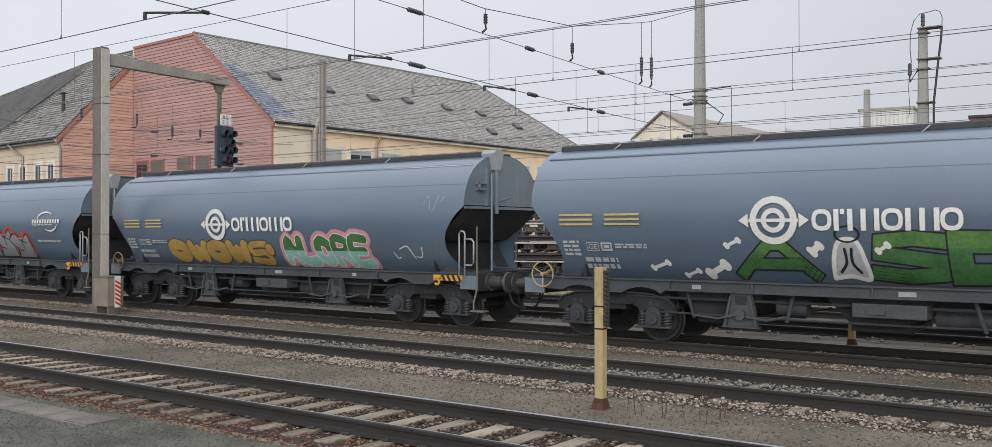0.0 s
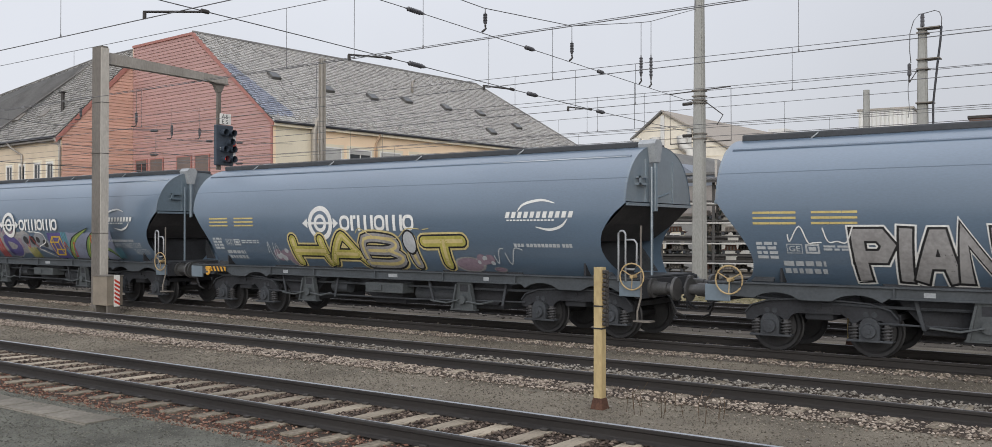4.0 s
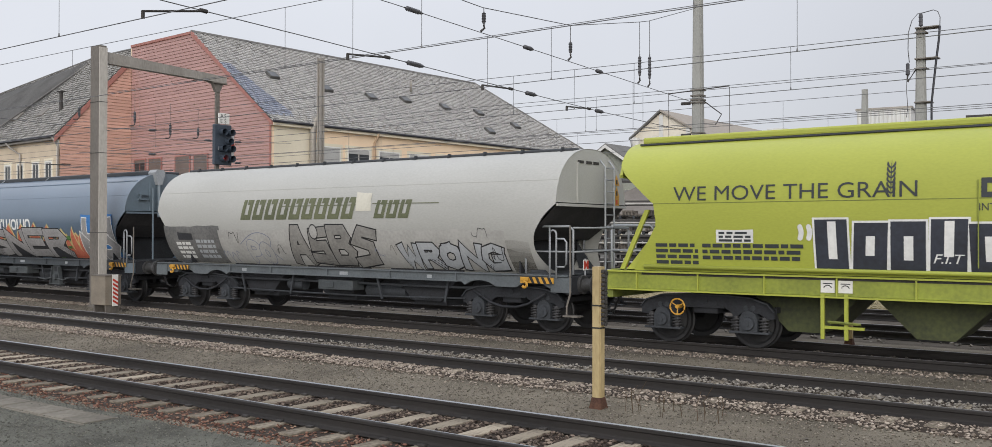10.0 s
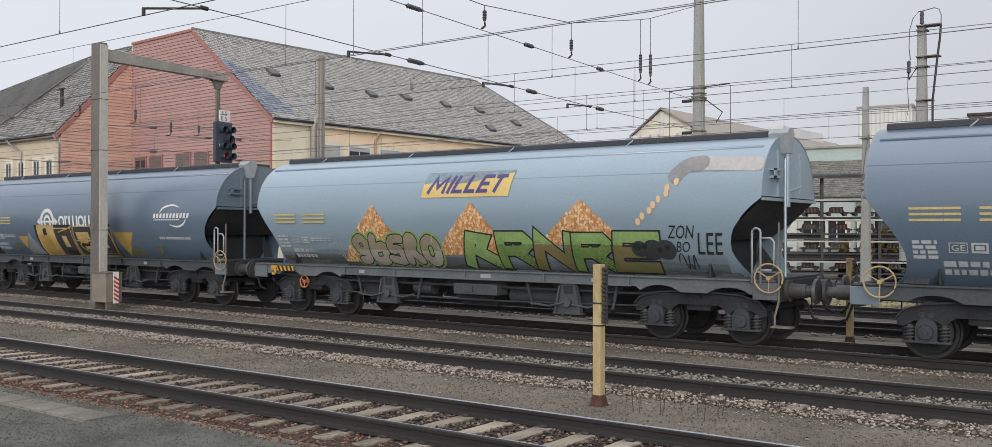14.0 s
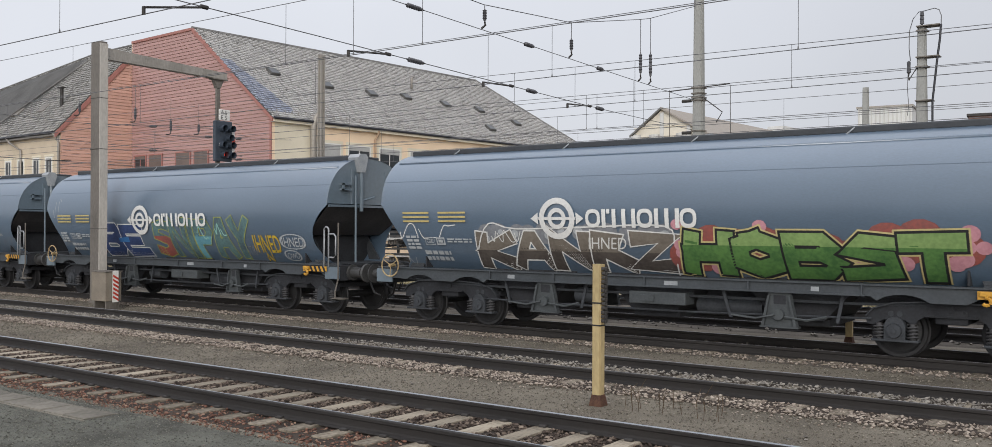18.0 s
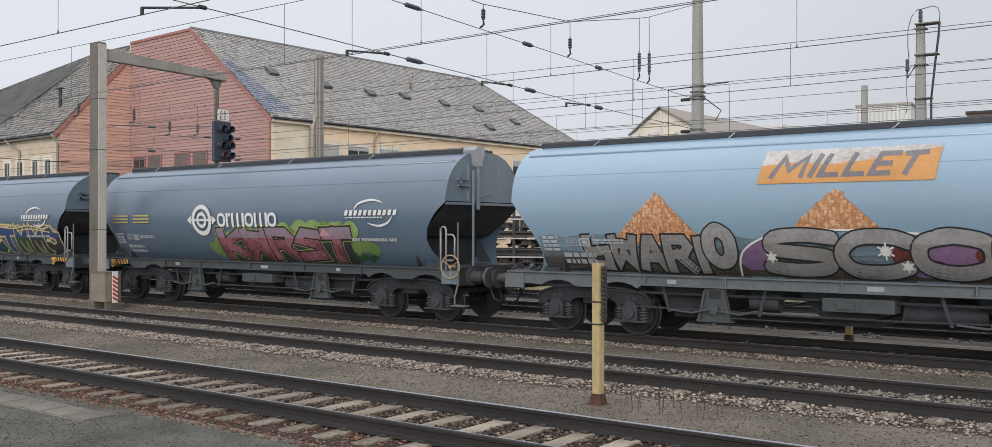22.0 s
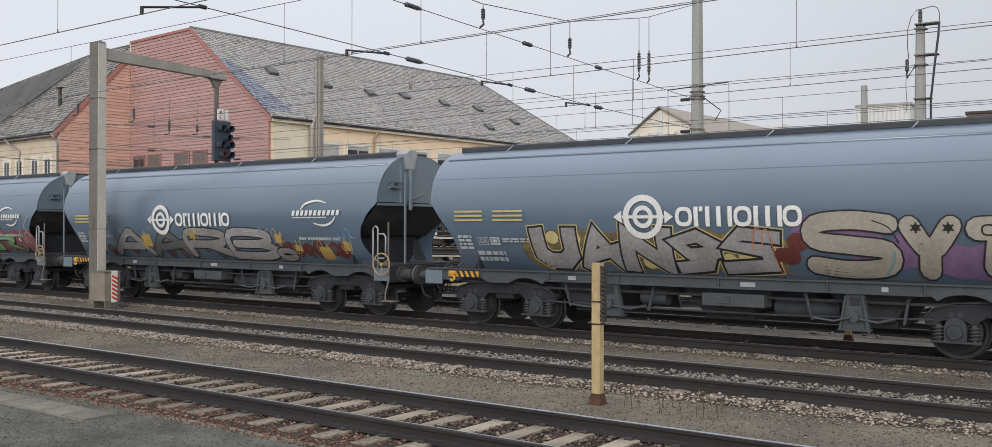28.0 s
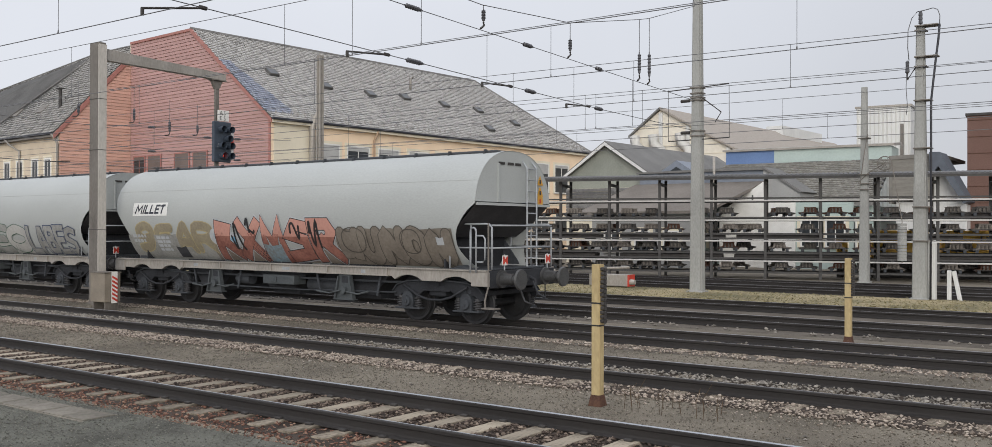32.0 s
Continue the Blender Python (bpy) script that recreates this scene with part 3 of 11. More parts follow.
for i in range(6):
    bm = bmesh.new()
    z = 0.25 + i * 0.12
    prism(bm, [(0.0, z), (0.17, z - 0.1), (0.17, z - 0.035), (0.0, z + 0.065)], "x", 0.461, 0.464)
    part("stripe", bm, M["red_paint"], brd)


def concrete_mast(x, y, z, h, r0, r1, label):
    m = thing("catenary_mast", label, "catenary mast", (x, y, z), group="catenary masts")
    bm = bmesh.new()
    prof = [(r0 * 1.02, 0), (r0, 0.05), (r1, h)]
    prism(bm, [(-r0, -r0 * 0.8), (r0, -r0 * 0.8), (r0, r0 * 0.8), (-r0, r0 * 0.8)], "z", 0, h)
    for v in bm.verts:
        if v.co.z > h / 2:
            v.co.x *= r1 / r0
            v.co.y *= r1 / r0
    bmesh.ops.bevel(bm, geom=[e for e in bm.edges if abs(e.verts[0].co.z - e.verts[1].co.z) > 1], offset=r1 * 0.3, segments=2, affect="EDGES")
    part("pole", bm, M["concrete"], m, "tapering concrete pole")
    part("foot", box(bmesh.new(), -r0 * 1.25, r0 * 1.25, -r0 * 1.25, r0 * 1.25, -0.1, 0.05, 0.01), M["concrete"], m)
    return m


m2 = concrete_mast(-14.32, 32.0, -0.08, 11.6, 0.24, 0.15, "tall concrete catenary mast with wire cage frame and clamps")
for z in (7.15, 7.35, 5.62, 5.8, 6.9, 7.0):
    part("clamp", box(bmesh.new(), -0.22, 0.22, -0.19, 0.19, z - 0.025, z + 0.025), M["galv_dark"], m2)
bm = bmesh.new()
tube(bm, [(-1.15, 0, 7.32), (1.2, -0.05, 7.4)], 0.022, 5)
tube(bm, [(-1.15, 0, 5.48), (1.2, -0.05, 5.5)], 0.022, 5)
for x in (-1.15, 1.2):
    tube(bm, [(x, 0, 5.48), (x, -0.02, 7.36)], 0.011, 5)
part("cage_frame", bm, M["iron"], m2, "thin dark wire frame round the mast")
bm = bmesh.new()
tube(bm, [(0.25, -0.1, 6.95), (0.98, -0.2, 6.4), (0.75, -0.2, 6.05)], 0.02, 5)
tube(bm, [(-0.6, -0.1, 6.9), (-0.25, -0.1, 6.9)], 0.06, 6)
tube(bm, [(-0.6, -0.1, 5.75), (-0.25, -0.1, 5.75)], 0.06, 6)
part("stay", bm, M["iron"], m2)

m3 = concrete_mast(-7.05, 33.1, -0.08, 8.85, 0.235, 0.125, "concrete mast with a cable termination and dark down cable")
bm = tube(bmesh.new(), [(0.34, -0.2, 0.0), (0.36, -0.2, 4.9), (0.36, -0.2, 6.4), (0.5, -0.2, 7.75), (0.58, -0.2, 8.4), (0.61, -0.2, 8.85)], 0.036, 8)
part("down_cable", bm, M["ladder_blue"], m3, "thick dark cable", smooth=True)
bm = tube(bmesh.new(), [(0.61, -0.2, 8.8), (0.62, -0.2, 9.12), (0.55, -0.18, 9.32), (0.4, -0.12, 9.4), (0.1, 0, 9.38), (-0.1, 0, 9.36), (-0.26, -0.05, 9.15), (-0.36, -0.1, 8.75), (-0.37, -0.1, 8.2), (-0.33, -0.1, 7.78)], 0.014, 6)
part("jumper", bm, M["wire"], m3, smooth=True)
part("jumper", tube(bmesh.new(), [(-0.4, -0.1, 7.4), (-0.42, -0.1, 6.9), (-0.38, -0.1, 6.3), (-0.42, -0.1, 6.0)], 0.011, 6), M["wire"], m3, smooth=True)
part("insulator", turned(bmesh.new(), (0, 0, 8.8), (0, 0, 9.38), [(0, 0.03), (0.25, 0.03), (0.27, 0.07), (0.5, 0.055), (0.52, 0.07), (0.72, 0.055), (0.74, 0.07), (0.95, 0.05), (1, 0.02)], 10), M["insulator"], m3)
part("insulator", turned(bmesh.new(), (-0.38, -0.1, 7.36), (-0.38, -0.1, 7.78), [(0, 0.03), (0.1, 0.07), (0.5, 0.055), (0.9, 0.06), (1, 0.02)], 10), M["insulator"], m3)
part("bracket", tube(bmesh.new(), [(-0.38, -0.1, 7.36), (-0.38, -0.1, 7.15), (-0.12, -0.1, 7.55)], 0.03, 5), M["iron"], m3)
for z, x1 in ((8.72, 0.24), (8.86, 0.62), (7.86, 0.6), (7.55, 0.26), (6.45, 0.4), (4.9, 0.4), (3.0, 0.4), (1.9, 0.4)):
    part("clamp", box(bmesh.new(), -0.25 + z * 0.013, x1 - 0.05, -0.24, 0.19, z - 0.018, z + 0.018), M["galv_dark"], m3)

m4 = concrete_mast(-11.55, 43.4, -0.15, 8.6, 0.21, 0.12, "concrete mast with a tension wheel before the rack")
wheel_gear = tube(bmesh.new(), arc((0.92, -0.3, 5.2), 0.30, 0, 360, 18), 0.022, 6)
for k in range(3):
    a = k * math.pi / 3
    tube(wheel_gear, [(0.92 - 0.29 * math.cos(a), -0.3, 5.2 - 0.29 * math.sin(a)), (0.92 + 0.29 * math.cos(a), -0.3, 5.2 + 0.29 * math.sin(a))], 0.014, 5)
part("tension_wheel", wheel_gear, M["galv_dark"], m4)
part("wheel_arm", tube(bmesh.new(), [(-0.2, -0.25, 4.4), (0.3, -0.3, 4.85), (0.92, -0.3, 5.2)], 0.022, 5), M["galv_dark"], m4)
part("stay", tube(bmesh.new(), [(0.2, -0.25, 6.5), (0.05, -0.25, 5.6), (-0.1, -0.3, 4.3)], 0.022, 5), M["galv_dark"], m4)
for z in (4.1, 4.35, 4.75, 6.35):
    part("clamp", box(bmesh.new(), -0.22, 0.24, -0.22, 0.19, z - 0.02, z + 0.02), M["galv_dark"], m4)
for i in range(12):
    part("counterweight", cyl(bmesh.new(), (1.6, -0.15, 1.0 + i * 0.135), (1.6, -0.15, 1.12 + i * 0.135), 0.19, seg=12), M["concrete"], m4)
part("weight_rod", tube(bmesh.new(), [(1.6, -0.15, 0.9), (1.6, -0.15, 2.7), (1.2, -0.2, 5.2)], 0.02, 5), M["galv_dark"], m4)

m5 = thing("catenary_mast", "slim grey steel lattice mast before the long house", "catenary mast", (-38.0, 36.0, -0.15), group="catenary masts")
bm = bmesh.new()
for x in (-0.1, 0.1):
    for y in (-0.1, 0.1):
        box(bm, x - 0.035, x + 0.035, y - 0.05, y + 0.05, 0, 11.7)
for i in range(24):
    z = 0.3 + i * 0.48
    s = 1 if i % 2 else -1
    tube(bm, [(-0.1 * s, -0.12, z), (0.1 * s, -0.12, z + 0.46)], 0.015, 4)
    tube(bm, [(0.12, -0.1 * s, z), (0.12, 0.1 * s, z + 0.46)], 0.015, 4)
part("lattice", bm, M["galv"], m5)
part("inner_sheet", box(bmesh.new(), -0.09, 0.09, -0.08, 0.08, 0, 11.6), M["galv"], m5)

# ---- overhead line ----
SPAN_X = -14.35


def wire(label, y, z0, z1, droppers=(), top=None, r=0.013, x0=-190, x1=70, name="overhead_wire"):
    """A wire along the track, z0 at the far end of the view to z1 at the near end; droppers tie it to the wire over it."""
    w = thing(name, label, "overhead wire", (0, y, 0), group="overhead wires")
    def at(x, a, b):
        return a + (b - a) * (x + 45) / 45
    part("strand", tube(bmesh.new(), [(x, 0, at(x, z0, z1)) for x in (x0, -90, -45, -20, 0, x1)], r * 0.7, 5), M["wire"], w, smooth=True)
    if top:
        part("messenger", tube(bmesh.new(), [(x, 0, at(x, *top)) for x in (x0, -90, -45, -20, 0, x1)], r * 0.62, 5), M["wire"], w, "thin carrying wire", smooth=True)
        for x in droppers:
            bm = tube(bmesh.new(), [(x, 0, at(x, z0, z1)), (x, 0, at(x, *top))], 0.006, 4)
            cyl(bm, (x, 0, at(x, z0, z1)), (x, 0, at(x, z0, z1) + 0.07), 0.02, 0.01, 6)
            part("dropper", bm, M["wire"], w)
    return w


wire("taut dark contact wire hung on droppers over a track", 9.5, 5.83, 5.76, (-30, -24.2, -17.0, -9.5, -3), (7.3, 7.2))
wire("taut dark contact wire hung on droppers over a track", 14.36, 5.79, 5.82, (-36, -25.0, -16.3, -14.2, -12.3, -6.5, 0.5), (7.19, 7.15))
wire("taut dark contact wire hung on droppers over a track", 19.1, 5.68, 5.84, (-44, -38, -29, -20.4, -14.2, -12.3, -6.4, 2), (7.04, 7.06), 0.014)
wire("taut dark contact wire hung on droppers over a track", 23.1, 5.58, 5.67, (-50, -34, -24.5, -16.2, -14.1, -12.2, -7.9), (7.02, 6.65), 0.014)
far = wire("taut dark contact wire hung on droppers over a far track", 27.1, 5.47, 5.46, (-40, -27.0, -16.1, -15.7, -14.0), (6.78, 6.48), 0.015)
wire("taut dark contact wire hung on droppers over a far track", 35.4, 5.95, 5.98, (-46, -33, -22.5, -12.4), (7.1, 7.12), 0.017)
wire("taut dark contact wire on droppers over a yard track", 39.6, 5.9, 5.95, (-50, -36, -24, -12), (6.95, 6.9), 0.018)
wire("feeder wire high above the far tracks", 33.0, 7.4, 7.42, r=0.015)
wire("feeder wire high above the far tracks", 31.0, 5.78, 5.82, r=0.014)


def insulator_on(parent, a, b, r=0.06):
    a, b = Vector(a), Vector(b)
    prof = [(0.0, 0.3), (0.08, 0.3), (0.1, 0.62)]
    for i in range(6):
        prof += [(0.14 + i * 0.12, 1.0), (0.20 + i * 0.12, 0.72)]
    prof += [(0.9, 0.62), (0.92, 0.3), (1.0, 0.3)]
    bm = turned(bmesh.new(), a, b, [(f, r * g) for f, g in prof], 10)
    part("insulator", bm, M["insulator"], parent, "dark ribbed insulator")


def span_wire(label, pts, r, insulators=()):
    s = thing("cross_span_wire", label, "cross-span wire", (SPAN_X, 0, 0), group="cross-span wires")
    part("strand", tube(bmesh.new(), [(0, y, z) for y, z in pts], r * 0.7, 5), M["wire"], s, smooth=True)
    def z_at(y):
        for (ya, za), (yb, zb) in zip(pts, pts[1:]):
            if ya <= y <= yb:
                return za + (zb - za) * (y - ya) / (yb - ya)
        return pts[-1][1]
    for a, b in insulators:
        insulator_on(s, (0, a, z_at(a)), (0, b, z_at(b)))
    return s, z_at


s1, z_s1 = span_wire("upper cross-span wire with dark insulators", [(-10, 7.62), (8, 7.35), (15.7, 7.25), (21.2, 7.1), (25, 6.99), (31.8, 6.8)], 0.014, ((16.15, 16.8), (20.9, 21.4), (24.75, 25.15)))
s2, z_s2 = span_wire("lower cross-span wire with steady arms", [(-10, 6.6), (8, 6.2), (13.4, 6.08), (21.3, 5.88), (25, 5.79), (31.8, 5.72)], 0.014, ((16.2, 16.85), (21.0, 21.55), (24.7, 25.2)))
part("hanger", tube(bmesh.new(), [(SPAN_X, 0, 5.46), (SPAN_X, 0, z_s1(27.1) + 0.01)], 0.008, 4), M["wire"], far)
s3, z_s3 = span_wire("sagging top carrying wire of the cross-span", [(-10, 11.4), (2, 9.3), (10, 8.2), (15.5, 7.9), (19.1, 7.80), (23.3, 8.09), (27.5, 8.94), (28.2, 9.1), (31.8, 10.2)], 0.016)
for y, top in ((19.15, 0.1), (23.3, 0.45), (27.55, 1.05), (28.25, 1.1)):
    zt, zb = z_s3(y), z_s1(y) + 0.08
    part("hanger", tube(bmesh.new(), [(0, y, zt), (0, y, zt - top)], 0.01, 4), M["wire"], s3)
    insulator_on(s3, (0, y, zt - top), (0, y, zb + 0.14))
    part("hook", tube(bmesh.new(), [(0, y, zb + 0.14), (0, y + 0.03, zb + 0.06), (0, y - 0.06, zb), (0, y - 0.12, zb - 0.04)], 0.03, 5), M["iron"], s3)
for y, z in ((9.5, 5.8), (14.36, 5.81), (19.1, 5.75), (23.1, 5.64)):
    bm = tube(bmesh.new(), [(0, y, z), (0, y - 0.02, z + 0.1), (0, y + 1.25, z_s2(y + 1.25))], 0.022, 5)
    cyl(bm, (0, y, z - 0.02), (0, y, z + 0.1), 0.035, seg=6)
    cyl(bm, (0, y + 1.15, z_s2(y + 1.15)), (0, y + 1.3, z_s2(y + 1.3)), 0.04, seg=6)
    part("steady_arm", bm, M["iron"], s2)

# registration gear far down the line, seen before the red gable
far_span = thing("cross_span_wire", "distant cross-span with small insulators before the red gable", "cross-span wire", (-52.0, 0, 0), group="cross-span wires")
part("strand", tube(bmesh.new(), [(0, 14, 6.1), (0, 24, 5.95), (0, 42, 5.85)], 0.02, 4), M["wire"], far_span)
part("strand", tube(bmesh.new(), [(0, 14, 7.4), (0, 24, 7.2), (0, 42, 7.0)], 0.018, 4), M["wire"], far_span)
part("strand", tube(bmesh.new(), [(0, 14, 10.2), (0, 24, 8.3), (0, 31, 8.2), (0, 42, 9.0)], 0.018, 4), M["wire"], far_span)
for y, z0, z1 in ((30.3, 9.4, 8.75), (33.9, 9.5, 8.7), (36.4, 8.97, 8.15), (38.49, 8.9, 8.3)):
    insulator_on(far_span, (0, y, z0), (0, y, z1), 0.09)
    part("hanger", tube(bmesh.new(), [(0, y, z0), (0, y, z0 + 1.3)], 0.012, 4), M["wire"], far_span)
    part("hook", tube(bmesh.new(), [(0, y, z1), (0, y - 0.1, z1 - 0.12), (0, y - 0.35, z1 - 0.14)], 0.035, 5), M["iron"], far_span)
for y, z in ((34.83, 8.4), (34.83, 6.92), (38.95, 8.1), (41.4, 8.16), (41.4, 6.76)):
    insulator_on(far_span, (0, y, z), (0, y + 0.6, z + 0.04), 0.08)
    part("strand", tube(bmesh.new(), [(0, y - 4.5, z - 0.2), (0, y, z)], 0.014, 4), M["wire"], far_span)
    part("strand", tube(bmesh.new(), [(0, y + 0.6, z + 0.04), (0, y + 5, z + 0.3)], 0.014, 4), M["wire"], far_span)
for y in (28.4, 35.2):
    part("steady_arm", tube(bmesh.new(), [(0, y, 5.9), (0, y + 1.4, 6.0)], 0.025, 4), M["iron"], far_span)

# small things on the verge
cabx = thing("cable_box", "pale grey lying equipment box with a red end on the verge", "equipment box", (-18.2, 32.8, -0.08))
part("body", box(bmesh.new(), -0.95, 0.75, -0.25, 0.25, 0.05, 0.5, 0.02), M["galv"], cabx)
part("red_end", box(bmesh.new(), 0.75, 0.81, -0.25, 0.25, 0.05, 0.5), M["red_paint"], cabx)
part("round_cap", cyl(bmesh.new(), (0.81, -0.1, 0.22), (1.0, -0.1, 0.22), 0.12, 0.09, 12), M["galv"], cabx)
part("top_lever", tube(bmesh.new(), [(-0.7, 0, 0.55), (-0.55, 0, 0.72), (0.2, 0, 0.75), (0.7, 0, 0.78)], 0.05, 6), M["galv"], cabx)
for x, y, h, w, lean, lab in ((-6.75, 33.3, 1.85, 0.13, 0, "pale concrete marker post"), (-6.25, 33.4, 0.95, 0.06, 0, "short white stake"), (-5.95, 33.5, 0.95, 0.06, -11, "short leaning white stake")):
    p = part("stake", box(bmesh.new(), -w, w, -w, w, -0.1, h, 0.01), M["white_metal"])
    p.matrix_basis = pose(x, y, -0.08, 0, lean, 0)
    tagged(p, lab + " in the dry grass", "stake", "stakes on the verge")
# dead stalks by the yellow post
bm = bmesh.new()
r2 = random.Random(4)
for i in range(16):
    x, y = -6.1 + r2.uniform(0, 1.4), 11.3 + r2.uniform(-0.3, 0.3)
    tube(bm, [(x, y, -0.2), (x + r2.uniform(-0.04, 0.04), y, -0.2 + r2.uniform(0.1, 0.28)), (x + r2.uniform(-0.1, 0.1), y, -0.2 + r2.uniform(0.2, 0.42))], 0.004, 4)
tagged(part("dead_stalks", bm, mat("dead_stalk", (0.11, 0.075, 0.05), (0.06, 0.045, 0.03), 0.9)), "few thin brown dead stalks in the gravel", "plant", kind="stuff")

# ---- the long house with the red gable, and its front wing ----
HOUSE = thing("long_house", "long beige house with red clad gable and slate roof", "house", (-52.56, 45.0, 0), turn=-3.5)
EZ, RZ, HW, LEN = 10.1, 17.6, 9.84, 40.06
WING_Y, WING_X = -5.95, -18.76


def wall_box(name, m, parent, x0, x1, y0, y1, z0, z1, label=""):
    return part(name, box(bmesh.new(), x0, x1, y0, y1, z0, z1), m, parent, label)


wall_box("side_wall", M["plaster"], HOUSE, -0.35, 0, 0.3, LEN, -0.3, EZ, "beige plastered long wall")
wall_box("rear_wall", M["plaster"], HOUSE, -2 * HW, -0.35, LEN - 0.4, LEN, -0.3, EZ)
wall_box("pale_wall_strip", M["plaster_pale"], HOUSE, 0.002, 0.02, 0.3, 3.75, -0.3, EZ - 0.05, "paler repaired stretch of plaster")
wall_box("gable_core", M["plaster"], HOUSE, WING_X - 0.2, 0, 0.08, 0.3, -0.3, EZ)
part("gable_core", prism(bmesh.new(), [(WING_X - 0.2, EZ), (0, EZ), (-HW, RZ - 0.1), (WING_X - 0.2, RZ - 0.1)], "y", 0.08, 0.3), M["plaster"], HOUSE)
# red boards of the gable, each a board of its own
step = 0.262
n = int((RZ - 2.0) / step)
for i in range(n):
    z0 = 2.0 + i * step
    zt = min(z0 + step - 0.035, RZ - 0.06)
    def reach(z):
        return 0.0 if z <= EZ else (z - EZ) / (RZ - EZ) * HW
    xa, xb = WING_X, -reach(z0)
    xc, xd = WING_X, -reach(zt)
    if xb - xa < 0.3:
        continue
    bm = bmesh.new()
    prism(bm, [(xa, z0), (xb, z0), (xd, zt), (xc, zt)], "y", 0.02, 0.08)
    for v in bm.verts:
        if v.co.y < 0.05 and v.co.z < z0 + 0.01:
            v.co.y = 0.0
    part("board", bm, M["red_clad"], HOUSE)
for s in (-1, 1):
    bm = bmesh.new()
    a, b = (-HW, RZ + 0.05), (-HW + s * (HW + 0.25), EZ - 0.12)
    prism(bm, [a, b, (b[0], b[1] - 0.3), (a[0], a[1] - 0.38)], "y", -0.12, 0.03)
    if s > 0:
        part("verge_board", bm, M["red_trim"], HOUSE, "red verge board along the gable edge")
    else:
        bm.free()
part("top_board", box(bmesh.new(), WING_X, -HW, -0.08, 0.03, RZ - 0.15, RZ + 0.05), M["red_trim"], HOUSE)
part("corner_board", box(bmesh.new(), -0.16, 0.02, -0.03, 0.04, 2, EZ - 0.15), M["red_trim"], HOUSE)
# roof: boarding with a hipped far end, then courses of slates
RE = LEN - 6.6
bm = bmesh.new()
vs = {k: bm.verts.new(p) for k, p in {"a": (0.35, -0.12, EZ - 0.15), "b": (0.35, LEN + 0.35, EZ - 0.15), "c": (-HW, RE, RZ), "d": (-HW, -0.12, RZ), "e": (-2 * HW - 0.35, LEN + 0.35, EZ - 0.15), "f": (-2 * HW - 0.35, 0.4, EZ - 0.15), "g": (-HW, 0.4, RZ)}.items()}
bm.faces.new([vs[k] for k in "abcd"])
bm.faces.new([vs[k] for k in "bec"])
bm.faces.new([vs[k] for k in "efgc"])
part("roof", bm, M["roof_base"], HOUSE, "steep slate roof with a hipped end")


def slate_field(name, parent, p0, du, dv, nu, nv, keep, size, material, seed):
    """Courses of slates on a slope: p0 the lower corner, du along the eaves, dv up the slope."""
    rng = np.random.default_rng(seed)
    du, dv = Vector(du), Vector(dv)
    nrm = du.cross(dv).normalized()
    if nrm.z < 0:
        nrm = -nrm
    verts, faces = [], []
    for j in range(nv):
        for i in range(nu):
            off = 0.5 if j % 2 else 0.0
            if not keep((i + off) / nu, j / nv):
                continue
            lift = 0.04 + rng.uniform(0, 0.05)
            drop = rng.uniform(-0.04, 0.04)
            o = Vector(p0) + du * ((i + off) / nu) + dv * ((j + drop) / nv)
            a, b = du / nu * 0.9, dv / nv * 1.1
            k = len(verts)
            tilt = rng.uniform(-0.012, 0.012)
            for q, h in ((o, lift), (o + a, lift + tilt), (o + a + b, 0.008), (o + b, 0.008)):
                verts.append(tuple(q + nrm * h))
            for q, h in ((o, 0.0), (o + a, 0.0)):
                verts.append(tuple(q + nrm * h))
            faces += [(k, k + 1, k + 2, k + 3), (k, k + 4, k + 5, k + 1)]
    me = bpy.data.meshes.new(name)
    me.from_pydata(verts, [], faces)
    me.materials.append(material)
    ob = new(name, me)
    ob.parent = parent
    return tagged(ob, kind="stuff")


slate = island_mat("slate_grey", (0.25, 0.243, 0.236), (0.375, 0.365, 0.35), (0.46, 0.445, 0.425), mid_at=0.2)
slate_dark = island_mat("slate_dark", (0.135, 0.131, 0.125), (0.24, 0.233, 0.22), (0.33, 0.318, 0.298), mid_at=0.2)
blue_slate = island_mat("new_blue_slates", (0.2, 0.22, 0.275), (0.28, 0.3, 0.355), (0.35, 0.365, 0.41))
UP = (-HW - 0.35, 0, RZ - EZ + 0.15)
full = LEN + 0.47
def right_slope(u, v):
    return u * full <= full - v * (full - RE - 0.12) - 0.15


def patched(u, v):
    """Newer bluish slates along the gable."""
    return u * full < 2.5 - 3.2 * abs(v - 0.12) and 0.06 < v < 0.62


slate_field("slate_covering", HOUSE, (0.35, -0.12, EZ - 0.15), (0, full, 0), UP, 190, 42, lambda u, v: right_slope(u, v) and not patched(u, v), 0.4, slate, 3)
slate_field("new_slate_covering", HOUSE, (0.35, -0.12, EZ - 0.15), (0, full, 0), UP, 190, 42, lambda u, v: right_slope(u, v) and patched(u, v), 0.4, blue_slate, 4)
bm = tube(bmesh.new(), [(-HW, -0.1, RZ + 0.03), (-HW, RE, RZ + 0.03)], 0.13, 6)
tube(bm, [(-HW, RE, RZ + 0.03), (0.35, LEN + 0.35, EZ - 0.1)], 0.11, 6)
part("ridge_cap", bm, M["roof"], HOUSE)
part("gutter", tube(bmesh.new(), [(0.45, -0.1, EZ - 0.14), (0.45, LEN + 0.4, EZ - 0.14)], 0.1, 8), M["ladder_blue"], HOUSE, "dark gutter")
